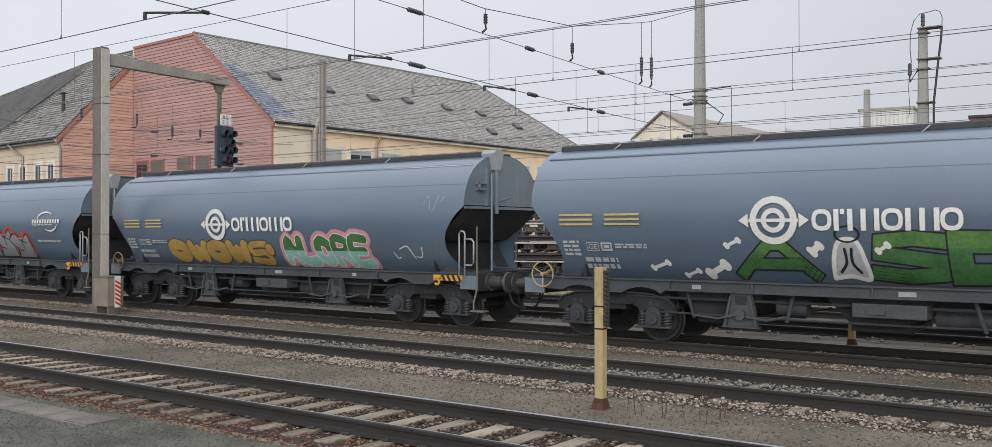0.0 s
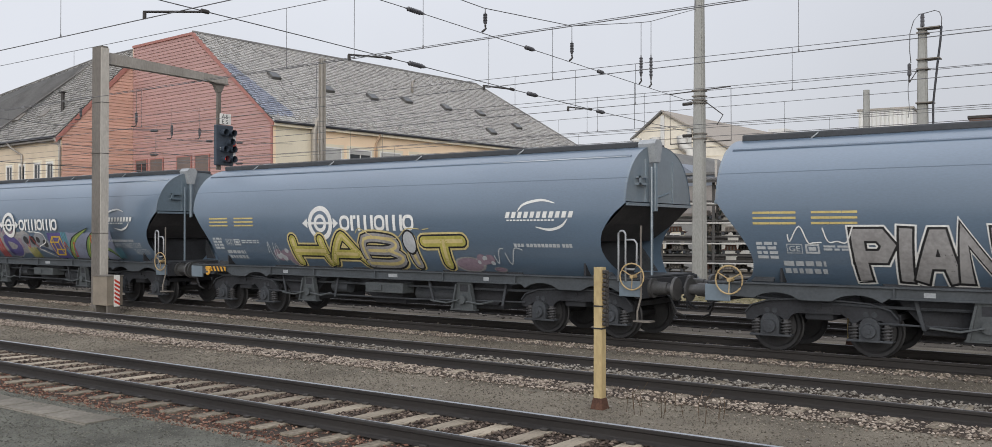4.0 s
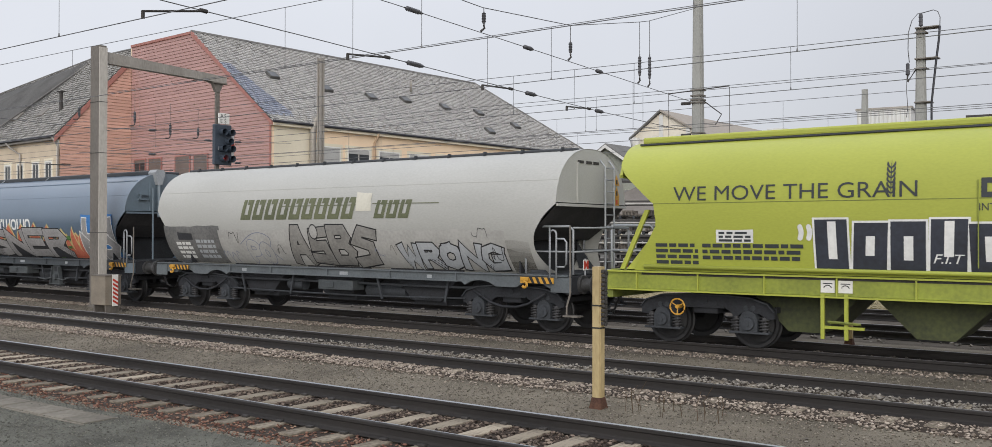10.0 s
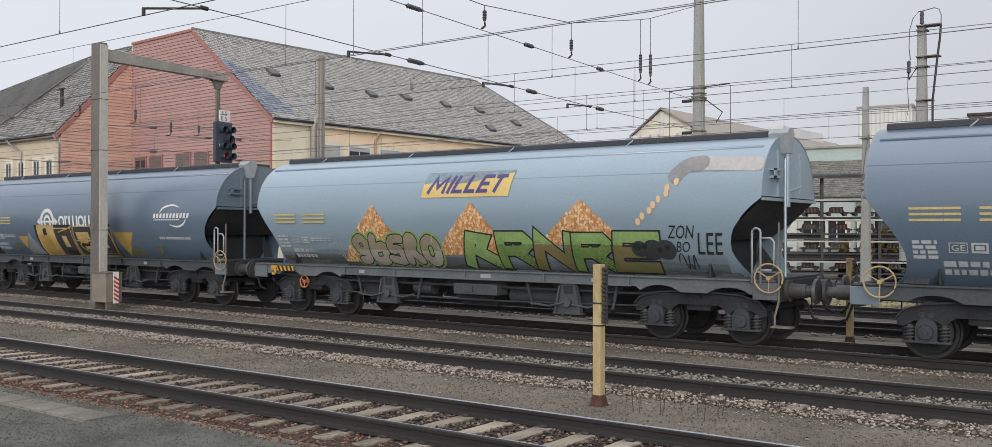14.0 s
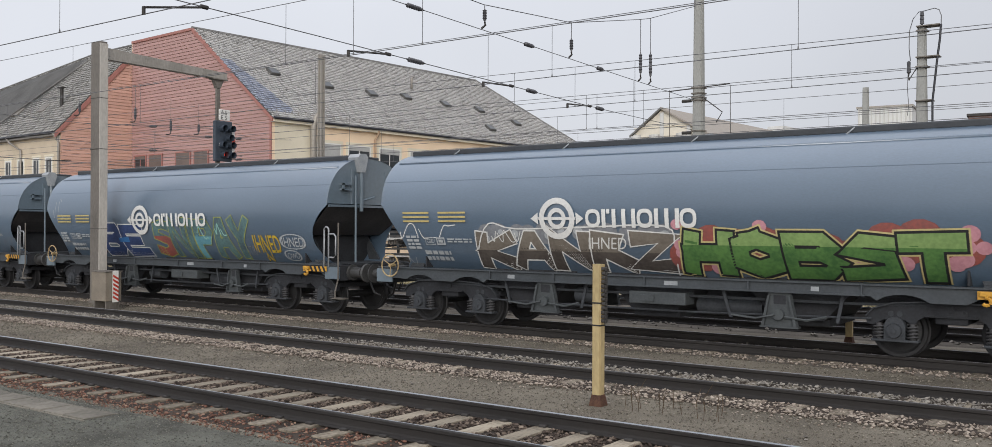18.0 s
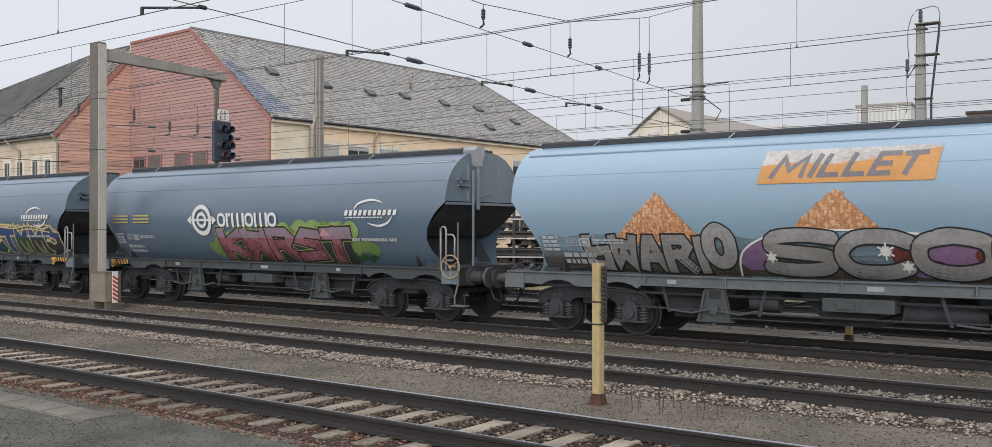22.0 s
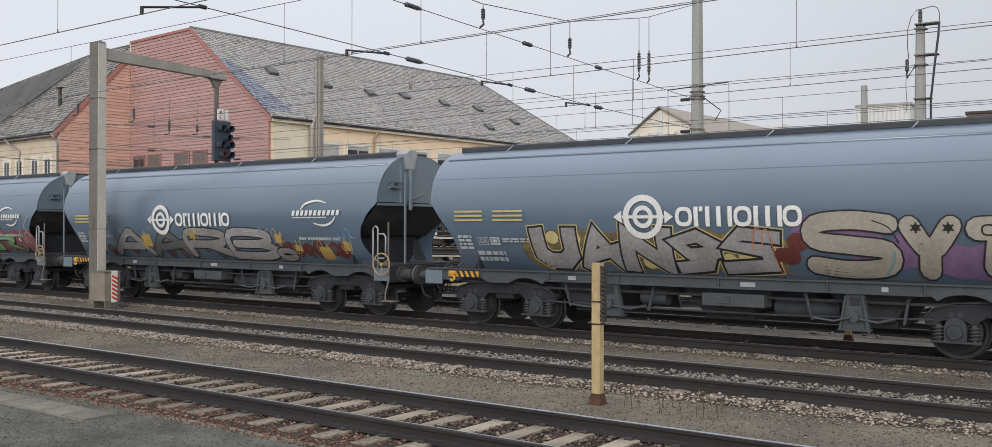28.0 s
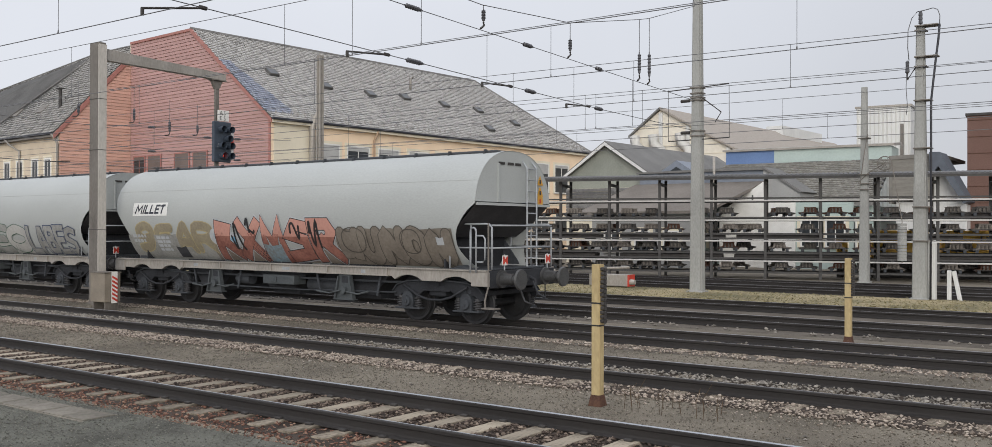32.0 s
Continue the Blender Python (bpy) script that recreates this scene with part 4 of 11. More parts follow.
part("fascia", box(bmesh.new(), 0.02, 0.36, 0.0, LEN + 0.3, EZ - 0.42, EZ - 0.2), M["plaster_pale"], HOUSE)
bm = bmesh.new()
for i in range(60):
    y = 0.6 + i * 0.66
    x = 0.35 + UP[0] * 0.055
    z = EZ - 0.15 + UP[2] * 0.055
    tube(bm, [(x + 0.02, y, z), (x, y, z + 0.28), (x + 0.01, y + 0.12, z + 0.28), (x + 0.02, y + 0.12, z)], 0.02, 4)
tagged(part("snow_guard", bm, M["galv"], HOUSE), kind="stuff")
# roof hatches and a vent
for y, v in ((4.1, 0.55), (8.9, 0.48), (18.0, 0.49), (22.9, 0.47), (27.6, 0.46), (31.6, 0.33), (26.0, 0.19), (13.6, 0.46)):
    x, z = 0.35 + UP[0] * v, EZ - 0.15 + UP[2] * v
    bm = box(bmesh.new(), -0.42, 0.42, -0.45, 0.45, -0.05, 0.2, 0.02)
    h = part("roof_hatch_window", bm, M["roof_base"], HOUSE, "small dark skylight hatch")
    h.matrix_basis = pose(x, y, z + 0.05, 0, 36.5, 0)
    p = part("pane", box(bmesh.new(), -0.34, 0.34, -0.37, 0.37, 0.201, 0.21), M["glass"], h)
bm = tube(bmesh.new(), [(-6.2, 20.3, 14.9), (-6.2, 20.3, 15.9), (-6.1, 20.5, 16.0)], 0.12, 8)
part("vent_pipe", bm, M["galv"], HOUSE, smooth=True)
part("down_pipe", tube(bmesh.new(), [(0.42, 10.05, EZ - 0.2), (0.3, 10.05, EZ - 0.6), (0.12, 9.9, EZ - 1.0), (0.12, 9.9, 0)], 0.09, 8), mat("copper_pipe", (0.42, 0.30, 0.20), (0.33, 0.23, 0.15), 0.6), HOUSE, smooth=True)
part("chimney_pipe", tube(bmesh.new(), [(0.3, 3.55, 2), (0.3, 3.55, EZ - 0.5), (0.5, 3.7, EZ + 0.2), (0.75, 3.9, EZ + 0.55), (0.75, 3.9, EZ + 1.3)], 0.24, 10), M["galv"], HOUSE, "grey metal flue along the wall", smooth=True)


def window(parent, axis, a0, a1, z0, z1, at, blind=None, share=1.0, frame_m=None):
    """A window in a wall that faces +x (axis y) or -y (axis x): frame, pane, sill and a lowered blind."""
    out = 1 if axis == "y" else -1
    def slab(u0, u1, w0, w1, d0, d1):
        lo, hi = sorted((at + out * d0, at + out * d1))
        return (lo, hi, u0, u1, w0, w1) if axis == "y" else (u0, u1, lo, hi, w0, w1)
    fm = frame_m or M["white"]
    bm = bmesh.new()
    t = 0.1
    for u0, u1, w0, w1 in ((a0 - t, a0, z0 - t, z1 + t), (a1, a1 + t, z0 - t, z1 + t), (a0, a1, z0 - t, z0), (a0, a1, z1, z1 + t)):
        box(bm, *slab(u0, u1, w0, w1, 0.0, 0.07))
    if fm is M["white"]:
        wide = bmesh.new()
        for u0, u1, w0, w1 in ((a0 - 0.3, a0 - t, z0 - t, z1 + 0.3), (a1 + t, a1 + 0.3, z0 - t, z1 + 0.3), (a0 - t, a1 + t, z1 + t, z1 + 0.3)):
            box(wide, *slab(u0, u1, w0, w1, 0.0, 0.045))
    wdw = part("window", bm, fm, parent, "white window frame")
    if fm is M["white"]:
        bmesh.ops.remove_doubles(wide, verts=wide.verts[:], dist=0.001)
        part("surround", wide, M["plaster_pale"], wdw)
    part("pane", box(bmesh.new(), *slab(a0, a1, z0, z1, 0.003, 0.012)), M["glass"], wdw)
    mid = (a0 + a1) / 2
    part("glazing_bar", box(bmesh.new(), *slab(mid - 0.03, mid + 0.03, z0, z1, 0.013, 0.04)), fm, wdw)
    part("sill", box(bmesh.new(), *slab(a0 - 0.15, a1 + 0.15, z0 - t - 0.05, z0 - t, 0.0, 0.16)), M["galv"], wdw)
    if blind:
        part("blind", box(bmesh.new(), *slab(a0 + 0.01, a1 - 0.01, z1 - (z1 - z0) * share, z1, 0.042, 0.055)), blind, wdw)


# upper-floor windows of the beige wall and lower ones further back
for i, (y0, share) in enumerate(((4.2, 1.0), (7.25, 0.12), (10.5, 0.15), (13.9, 0.5), (17.3, 0.2), (20.7, 0.9), (24.1, 0.3), (27.5, 0.2), (30.9, 0.35), (34.2, 0.1))):
    window(HOUSE, "y", y0, y0 + 2.15, 5.8, 8.45, 0.0, M["blind"], share)
    window(HOUSE, "y", y0, y0 + 2.15, 1.3, 3.3, 0.0, M["blind"], 0.15)
for x0, x1 in ((-18.1, -16.5), (-15.9, -14.1), (-12.0, -10.1), (-9.45, -7.7)):
    window(HOUSE, "x", x0, x1, 5.2, 8.0, -0.02, M["brown_blind"], 1.0 if x0 > -17 else 0.1, M["red_trim"])
for y0 in (30.0, 34.0):
    wall_box("band", M["plaster_pale"], HOUSE, 0.003, 0.03, 0.3, LEN, 4.5, 4.62) if y0 < 31 else None

# front wing with its own ridge along the line
WING = thing("front_wing", "beige house wing with light red clad gable and slate roof", "house", (-52.56, 45.0, 0), turn=-3.5)
WL = -75.0
# greyer and darker plaster than on the long house
wall_box("front_wall", M["plaster_dull"], WING, WL, WING_X - 0.3, WING_Y, WING_Y + 0.35, -0.3, EZ, "beige plastered front wall")
wall_box("gable_core", M["plaster"], WING, WING_X - 0.4, WING_X - 0.08, WING_Y, 0.06, -0.3, EZ)
SL = (RZ - EZ) / 6.8
n = int((RZ - 2.0) / step)
for i in range(n):
    z0 = 2.0 + i * step
    zt = min(z0 + step - 0.035, RZ)
    ya = WING_Y + max(0, (z0 - EZ) / SL)
    yb = WING_Y + max(0, (zt - EZ) / SL)
    if ya > -0.3:
        break
    bm = bmesh.new()
    prism(bm, [(ya, z0), (0.0, z0), (0.0, zt), (yb, zt)], "x", WING_X - 0.08, WING_X - 0.02)
    for v in bm.verts:
        if v.co.x > WING_X - 0.05 and v.co.z < z0 + 0.01:
            v.co.x = WING_X
    part("board", bm, M["red_clad_light"], WING)
part("gable_back", prism(bmesh.new(), [(WING_Y, EZ), (0.0, EZ), (0.0, EZ + SL * 5.9)], "x", WING_X - 0.4, WING_X - 0.085), M["plaster"], WING)
part("verge_board", prism(bmesh.new(), [(WING_Y - 0.5, EZ - 0.55), (0.3, EZ + SL * 6.25), (0.3, EZ + SL * 6.25 - 0.5), (WING_Y - 0.5, EZ - 0.95)], "x", WING_X - 0.05, WING_X + 0.08), M["red_trim"], WING, "red verge board")
bm = bmesh.new()
prism(bm, [(WING_Y - 0.5, EZ - 0.45), (0.87, RZ), (8.0, EZ), (7.6, EZ), (0.87, RZ - 0.3), (WING_Y - 0.5, EZ - 0.6)], "x", WL, WING_X - 0.05)
part("roof", bm, M["roof_base"], WING)
wu = (WING_X - 0.05 - WL, 0, 0)
slate_field("slate_covering", WING, (WL, WING_Y - 0.5, EZ - 0.44), wu, (0, 7.3, RZ - EZ + 0.44), 200, 34, lambda u, v: True, 0.4, slate_dark, 8)
bm = tube(bmesh.new(), [(-26.2, 0.5, RZ - 0.35), (-32.5, WING_Y - 0.3, EZ + 0.05)], 0.09, 6)
tube(bm, [(WL, 0.87, RZ + 0.02), (WING_X, 0.87, RZ + 0.02)], 0.12, 6)
part("ridge_cap", bm, M["roof"], WING)
part("gutter", tube(bmesh.new(), [(WL, WING_Y - 0.58, EZ - 0.5), (WING_X - 0.2, WING_Y - 0.58, EZ - 0.5)], 0.1, 8), M["ladder_blue"], WING)
part("soffit", box(bmesh.new(), WL, WING_X - 0.4, WING_Y - 0.45, WING_Y, EZ - 0.75, EZ - 0.55), mat("grey_soffit", (0.30, 0.29, 0.28), (0.22, 0.21, 0.20), 0.8), WING)
part("down_pipe", tube(bmesh.new(), [(-27.2, WING_Y - 0.58, EZ - 0.5), (-26.6, WING_Y - 0.5, EZ - 1.0), (-25.5, WING_Y - 0.12, EZ - 1.6), (-25.3, WING_Y - 0.12, 0)], 0.09, 8), M["galv"], WING, smooth=True)
part("down_pipe", tube(bmesh.new(), [(WING_X - 0.3, WING_Y - 0.58, EZ - 0.5), (WING_X - 0.1, WING_Y - 0.14, EZ - 1.3), (WING_X - 0.1, WING_Y - 0.14, 0)], 0.09, 8), M["galv"], WING, smooth=True)
part("white_corner", box(bmesh.new(), WING_X - 0.55, WING_X - 0.2, WING_Y - 0.05, WING_Y, -0.2, EZ - 0.7), M["white"], WING)
for x0 in (-28.45, -26.1, -23.35, -21.15, -31.2, -33.6, -36.5, -39.0):
    window(WING, "x", x0, x0 + 0.95, 5.9, 7.65, WING_Y, M["blind"], 0.06)
bm = tube(bmesh.new(), [(-22.3, -4.2, 12.0), (-22.3, -4.2, 13.6)], 0.14, 8)
box(bm, -22.65, -21.95, -4.4, -4.0, 13.6, 13.68)
part("vent_pipe", bm, M["iron"], WING)
for x0 in (-25.6, -30.4):
    h = part("roof_hatch_window", box(bmesh.new(), -0.6, 0.6, -0.5, 0.5, -0.05, 0.14, 0.02), M["galv_dark"], WING)
    h.matrix_basis = pose(x0, -4.1, 12.15, 45, 0, 0)

# the wing's ridge falls away beyond the valley
for ob in WING.children:
    if ob.name.split(".")[0] in ("roof", "slate_covering", "ridge_cap"):
        bm = bmesh.new()
        bm.from_mesh(ob.data)
        if ob.name.startswith("roof") or ob.name.startswith("ridge"):
            for x in (-26.2, -60.8):
                bmesh.ops.bisect_plane(bm, geom=bm.verts[:] + bm.edges[:] + bm.faces[:], plane_co=(x, 0, 0), plane_no=(1, 0, 0))
        for v in bm.verts:
            if v.co.x < -26.2 and v.co.z > EZ:
                v.co.z -= min((-26.2 - v.co.x) * 0.075, 2.6) * (v.co.z - EZ) / (RZ - EZ)
        bm.to_mesh(ob.data)
        bm.free()

# ---- storage rack with spare bogies ----
RACK = thing("storage_rack", "long roofed steel storage rack with pale shelf rails", "storage rack", (-25.9, 41.4, -0.2), turn=18.0)
post_s = [2.4 + i * 2.52 for i in range(-5, 10)]
LEVELS = (0.88, 1.84, 2.84, 3.78)
SHELVES = (0.38, 1.31, 2.22, 3.0)     # the dark beams that carry the bogies, under and between the pale rails
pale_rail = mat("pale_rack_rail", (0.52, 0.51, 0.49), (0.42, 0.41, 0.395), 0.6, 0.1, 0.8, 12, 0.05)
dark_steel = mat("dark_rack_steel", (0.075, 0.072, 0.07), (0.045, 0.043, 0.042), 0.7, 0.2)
for s in post_s:
    for y in (0.0, 2.2):
        part("post", box(bmesh.new(), s - 0.065, s + 0.065, y - 0.06, y + 0.06, 0, 4.9), dark_steel, RACK)
    part("bracket", box(bmesh.new(), s - 0.06, s + 0.06, -0.05, 2.25, 4.55, 4.68), dark_steel, RACK)
a, b = post_s[0] - 0.4, post_s[-1] + 0.4
for z in LEVELS:
    for y in (-0.1, 2.25):
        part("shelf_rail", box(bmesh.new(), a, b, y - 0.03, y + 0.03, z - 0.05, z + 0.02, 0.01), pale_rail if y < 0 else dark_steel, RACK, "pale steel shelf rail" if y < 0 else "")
    part("edge_beam", box(bmesh.new(), a, b, -0.02, 0.06, z + 0.07, z + 0.15), dark_steel, RACK)
part("roof", prism(bmesh.new(), [(-0.6, 4.88), (-0.6, 4.96), (2.9, 5.2), (2.9, 5.12)], "x", a - 0.5, b + 0.5), mat("corrugated_roof", (0.10, 0.10, 0.105), (0.06, 0.06, 0.063), 0.7), RACK, "flat dark corrugated roof")
bm = bmesh.new()
k = a - 0.5
while k < b + 0.5:
    cyl(bm, (k, -0.62, 4.94), (k, 2.9, 5.19), 0.05, seg=6)
    k += 0.21
tagged(part("roof_corrugation", bm, mat("dull_roof_sheet", (0.13, 0.13, 0.132), (0.08, 0.08, 0.082), 0.7), RACK), kind="stuff")
part("fascia", box(bmesh.new(), a - 0.5, b + 0.5, -0.58, -0.5, 4.78, 4.9), dark_steel, RACK, "dark edge beam of the roof")


def spare_bogie(m, steel, label):
    """A small stored bogie: side frames with pockets, a bolster, axle boxes, brake gear and spring nests."""
    g = thing("spare_bogie", label, "bogie", group="spare bogies on the rack")
    g.matrix_basis = m @ Matrix.Diagonal((0.7, 0.9, 0.84, 1))
    for y in (0.25, 1.6):
        bm = prism(bmesh.new(), [(-0.72, 0.16), (-0.72, 0.24), (-0.42, 0.28), (-0.36, 0.5), (0.36, 0.5), (0.42, 0.28), (0.72, 0.24), (0.72, 0.16), (0.5, 0.12), (0.3, 0.2), (-0.3, 0.2), (-0.5, 0.12)], "y", y - 0.06, y + 0.06)
        part("side_frame", bm, steel, g)
        part("top_flange", box(bmesh.new(), -0.4, 0.4, y - 0.1, y + 0.1, 0.5, 0.53), steel, g)
        part("side_bar", box(bmesh.new(), -0.8, 0.8, y - 0.12, y - 0.07, 0.2, 0.235), M["iron"], g)
    part("bolster", box(bmesh.new(), -0.18, 0.18, 0.2, 1.65, 0.25, 0.42, 0.02), steel, g)
    for x in (-0.5, 0.5):
        bm = box(bmesh.new(), x - 0.1, x + 0.1, 0.08, 0.2, 0.02, 0.2, 0.02)
        part("axle_box", bm, M["under"], g)
        part("axle", cyl(bmesh.new(), (x, 0.2, 0.11), (x, 1.6, 0.11), 0.06, seg=8), M["bogie"], g, angle=30)
    for x in (-0.22, 0.0, 0.22):
        part("spring", turned(bmesh.new(), (x, 0.14, 0.24), (x, 0.14, 0.46), [(0, 0.03), (0.1, 0.07), (0.3, 0.045), (0.5, 0.07), (0.7, 0.045), (0.9, 0.07), (1, 0.03)], 8), M["galv_dark"], g)
    return g


rot = pose(-25.9, 41.4, -0.2, 0, 0, 18)
first = None
rb = random.Random(9)
for li, z in enumerate(SHELVES):
    s = post_s[0] + 0.7
    while s < 20.8:
        if rb.random() < 0.93:
            m = rot @ pose(s + rb.uniform(-0.12, 0.12), rb.uniform(-0.1, 0.25), z, 0, 0, rb.uniform(-5, 5))
            if first is None:
                first = spare_bogie(m, mat("grimy_stored_steel", (0.105, 0.097, 0.09), (0.05, 0.046, 0.043), 0.8, 0, 3, 30, 0.2), "grimy dark grey spare bogie stored on the rack")
                second = spare_bogie(rot @ pose(post_s[0] + 0.4, 0.1, SHELVES[3]), M["rust"], "rusty brown spare bogie stored on the rack")
                third = spare_bogie(rot @ pose(post_s[-1] - 2.0, 0.1, SHELVES[3]), mat("dusty_steel", (0.26, 0.235, 0.21), (0.15, 0.13, 0.115), 0.8, 0, 3, 30, 0.2), "dusty pale brown spare bogie on the rack")
            else:
                copy_thing(rb.choice((first, first, second, third)), m)
        s += 1.26
    bm = bmesh.new()
    box(bm, post_s[0] - 0.3, post_s[-1] + 0.3, 1.95, 2.05, z - 0.1, z - 0.01)
    box(bm, post_s[0] - 0.3, post_s[-1] + 0.3, 0.06, 0.16, z - 0.1, z - 0.01)
    part("shelf_beam", bm, dark_steel, RACK, "dark steel shelf beam")
    s = post_s[0] + 0.3
    while s < 20.0:
        if rb.random() < (0.6, 0.6, 0.5, 0.1)[li]:
            copy_thing(rb.choice((first, second, third)), rot @ pose(s + rb.uniform(-0.15, 0.15), 1.5 + rb.uniform(-0.1, 0.2), z, 0, 0, rb.uniform(-6, 6)))
        s += 1.7
# long dark bars in packs on the lower shelves
for li, s0, s1 in ((1, 2.9, 8.0), (1, 8.6, 12.6), (1, -7.0, 1.8), (1, 13.2, 18.6), (0, 2.9, 7.9), (0, 8.5, 14.4), (0, -8.0, 1.6), (0, 15.0, 21.0), (2, 15.6, 20.6)):
    z = LEVELS[li] + 0.09
    pack = thing("bar_bundle", "dark bundle of steel bars lying between the rack shelves", "steel bars", group="bundles on the rack")
    pack.matrix_basis = rot
    for k in range(4):
        part("bar", cyl(bmesh.new(), (s0, 0.32 + 0.36 * k, z + 0.11), (s1, 0.32 + 0.36 * k, z + 0.11), 0.105, seg=8), M["iron"], pack)
    for x in (s0 + 0.6, s1 - 0.6):
        part("bearer", box(bmesh.new(), x - 0.05, x + 0.05, -0.1, 2.25, z - 0.07, z), dark_steel, pack)
for s, w in ((13.3, 0.5), (14.9, 2.6), (18.1, 4.0), (22.2, 4.2)):
    p = part("yellow_container", box(bmesh.new(), s, s + w, 3.2, 4.4, 1.0, 2.35 if w > 2 else 2.0, 0.03), mat("machine_yellow", (0.62, 0.36, 0.03), (0.50, 0.28, 0.025), 0.5))
    p.matrix_basis = rot
    tagged(p, "yellow steel machine box standing behind the rack", "container", "yellow containers")
    if s == 18.1:
        bm = bmesh.new()
        bm.from_mesh(font_line("EM", 0.03))
        bm.transform(pose(s + 1.65, 3.194, 1.82, 90) @ Matrix.Diagonal((0.5, 0.36, 1, 1)))
        part("lettering", bm, M["black_paint"], p, "black capital letters")
    else:
        part("mark", box(bmesh.new(), s + w * 0.55, s + w * 0.8, 3.19, 3.197, 1.75, 2.1), M["black_paint"], p)
    part("foot", box(bmesh.new(), s, s + w, 3.3, 4.3, 0.0, 1.0), M["iron"], p)

# ---- works buildings behind the rack ----


def gable_house(label, x, y, turn, w, d, ez, rz, wall, roof, over=0.4, trim=None):
    """A plain house whose gable faces the line: width w, depth d."""
    h = thing("works_building", label, "building", (x, y, -0.2), turn=turn, group="works buildings")
    part("front_wall", prism(bmesh.new(), [(-w / 2, 0), (w / 2, 0), (w / 2, ez), (0, rz), (-w / 2, ez)], "y", 0, 0.3), wall, h)
    for s in (-1, 1):
        part("side_wall", box(bmesh.new(), min(s * w / 2, s * (w / 2 - 0.3)), max(s * w / 2, s * (w / 2 - 0.3)), 0.3, d, 0, ez), wall, h)
        k = (rz - ez) / (w / 2)
        o = [(s * 0.0, rz + 0.02), (s * (w / 2 + over), ez - k * over + 0.02), (s * (w / 2 + over), ez - k * over + 0.22), (0, rz + 0.25)]
        part("roof_slope", prism(bmesh.new(), o, "y", -over, d), roof, h)
        part("verge", prism(bmesh.new(), [(p[0], p[1] - 0.1) for p in o], "y", -over - 0.06, -over), trim or roof, h)
    return h


gable_house("grey-green boarded house with a dark pitched roof", -33.75, 60.0, -2, 6.6, 18, 6.3, 8.45, M["grey_green"], M["grey_metal"], 0.45, M["white_metal"])
gl = thing("works_building", "low shingled annexe with a mossy grey lean-to wall", "building", (-33.6, 59.2, -0.2), turn=-2, group="works buildings")
part("wall", box(bmesh.new(), -3.2, 4.2, 0, 0.8, 0, 5.3), M["plaster_pale"], gl)
for i in range(9):
    part("shingle_course", box(bmesh.new(), -3.2, 4.2, -0.06 - 0.012 * (i % 2), 0, 3.2 + i * 0.235, 3.41 + i * 0.235), M["roof"], gl)
# broad low roof with a white gable at its near end and a raised ridge storey
hb = thing("works_building", "low building with a broad brown-grey roof, white gable and dormer", "building", (-26.0, 55.0, -0.2), group="works buildings")
brown_roof = mat("brown_grey_roof", (0.21, 0.19, 0.17), (0.145, 0.13, 0.117), 0.92, 0, 0.4, 9, 0.2)
blue_roof = mat("blue_grey_roof", (0.19, 0.215, 0.26), (0.15, 0.17, 0.205), 0.6)
# grey of the end gable; on the front wall it paints in the eaves' shade
shade_wall = mat("grey_shaded_plaster", (0.34, 0.34, 0.335), (0.26, 0.26, 0.255), 0.9, 0, 0.6, 16, 0.1)
bm = bmesh.new()
for dz in (0.0, 0.18):
    vv = [bm.verts.new((x + 26.0, y - 55.0, z + 0.2 + dz)) for x, y, z in ((-32.4, 53.6, 3.1), (-23.4, 53.6, 3.15), (-21.9, 59.3, 5.1), (-31.2, 59.3, 5.1))]
    bm.faces.new(vv)
    if dz:
        for q in range(4):
            bm.faces.new((old[q], old[(q + 1) % 4], vv[(q + 1) % 4], vv[q]))
    old = vv
part("roof", bm, brown_roof, hb, "broad brown-grey roof")
part("front_wall", box(bmesh.new(), -5.6, 1.6, -0.9, -0.6, 0, 3.3), shade_wall, hb, "wall whose grey colour holds the shade of the eaves")
part("gable_wall", prism(bmesh.new(), [(1.6, 0), (6.5, 0), (6.5, 4.1), (4.55, 4.15), (4.45, 5.35), (1.6, 3.45)], "y", 2.9, 3.2), M["white"], hb, "white gable wall")
part("gable_hole", box(bmesh.new(), 3.75, 3.85, 2.885, 2.9, 4.2, 4.55), M["glass"], hb)
part("side_wall", box(bmesh.new(), 6.5, 9.9, 3.0, 3.3, 0, 4.05), M["mint"], hb, "pale blue-green wall stretch")
for x in (6.9, 8.4):
    window(hb, "x", x, x + 1.0, 1.4, 2.9, 3.0)
for x in (-4.6, -2.4, -0.4):
    window(hb, "x", x, x + 0.9, 1.0, 2.2, -0.9)
part("ridge_storey", box(bmesh.new(), -4.85, 4.0, 4.32, 7.0, 4.8, 6.2), blue_roof, hb, "blue-grey raised ridge storey")
part("ridge_roof", prism(bmesh.new(), [(-5.0, 6.2), (4.1, 6.2), (4.1, 6.42), (-5.0, 6.3)], "y", 4.1, 7.2), M["grey_metal"], hb)
part("dormer", prism(bmesh.new(), [(-3.3, 6.25), (-0.7, 6.2), (-2.03, 7.05)], "y", 4.2, 6.8), blue_roof, hb, "small blue-grey gabled dormer")
part("dormer_window", prism(bmesh.new(), [(-2.55, 6.3), (-1.5, 6.28), (-2.03, 6.62)], "y", 4.17, 4.2), M["glass"], hb)
part("skylight", box(bmesh.new(), -5.3, -4.6, 2.9, 3.5, 4.75, 4.9), M["white_metal"], hb)
part("vent_pipe", tube(bmesh.new(), [(1.1, 3.2, 4.6), (1.1, 3.2, 7.1)], 0.09, 8), M["galv"], hb, smooth=True)
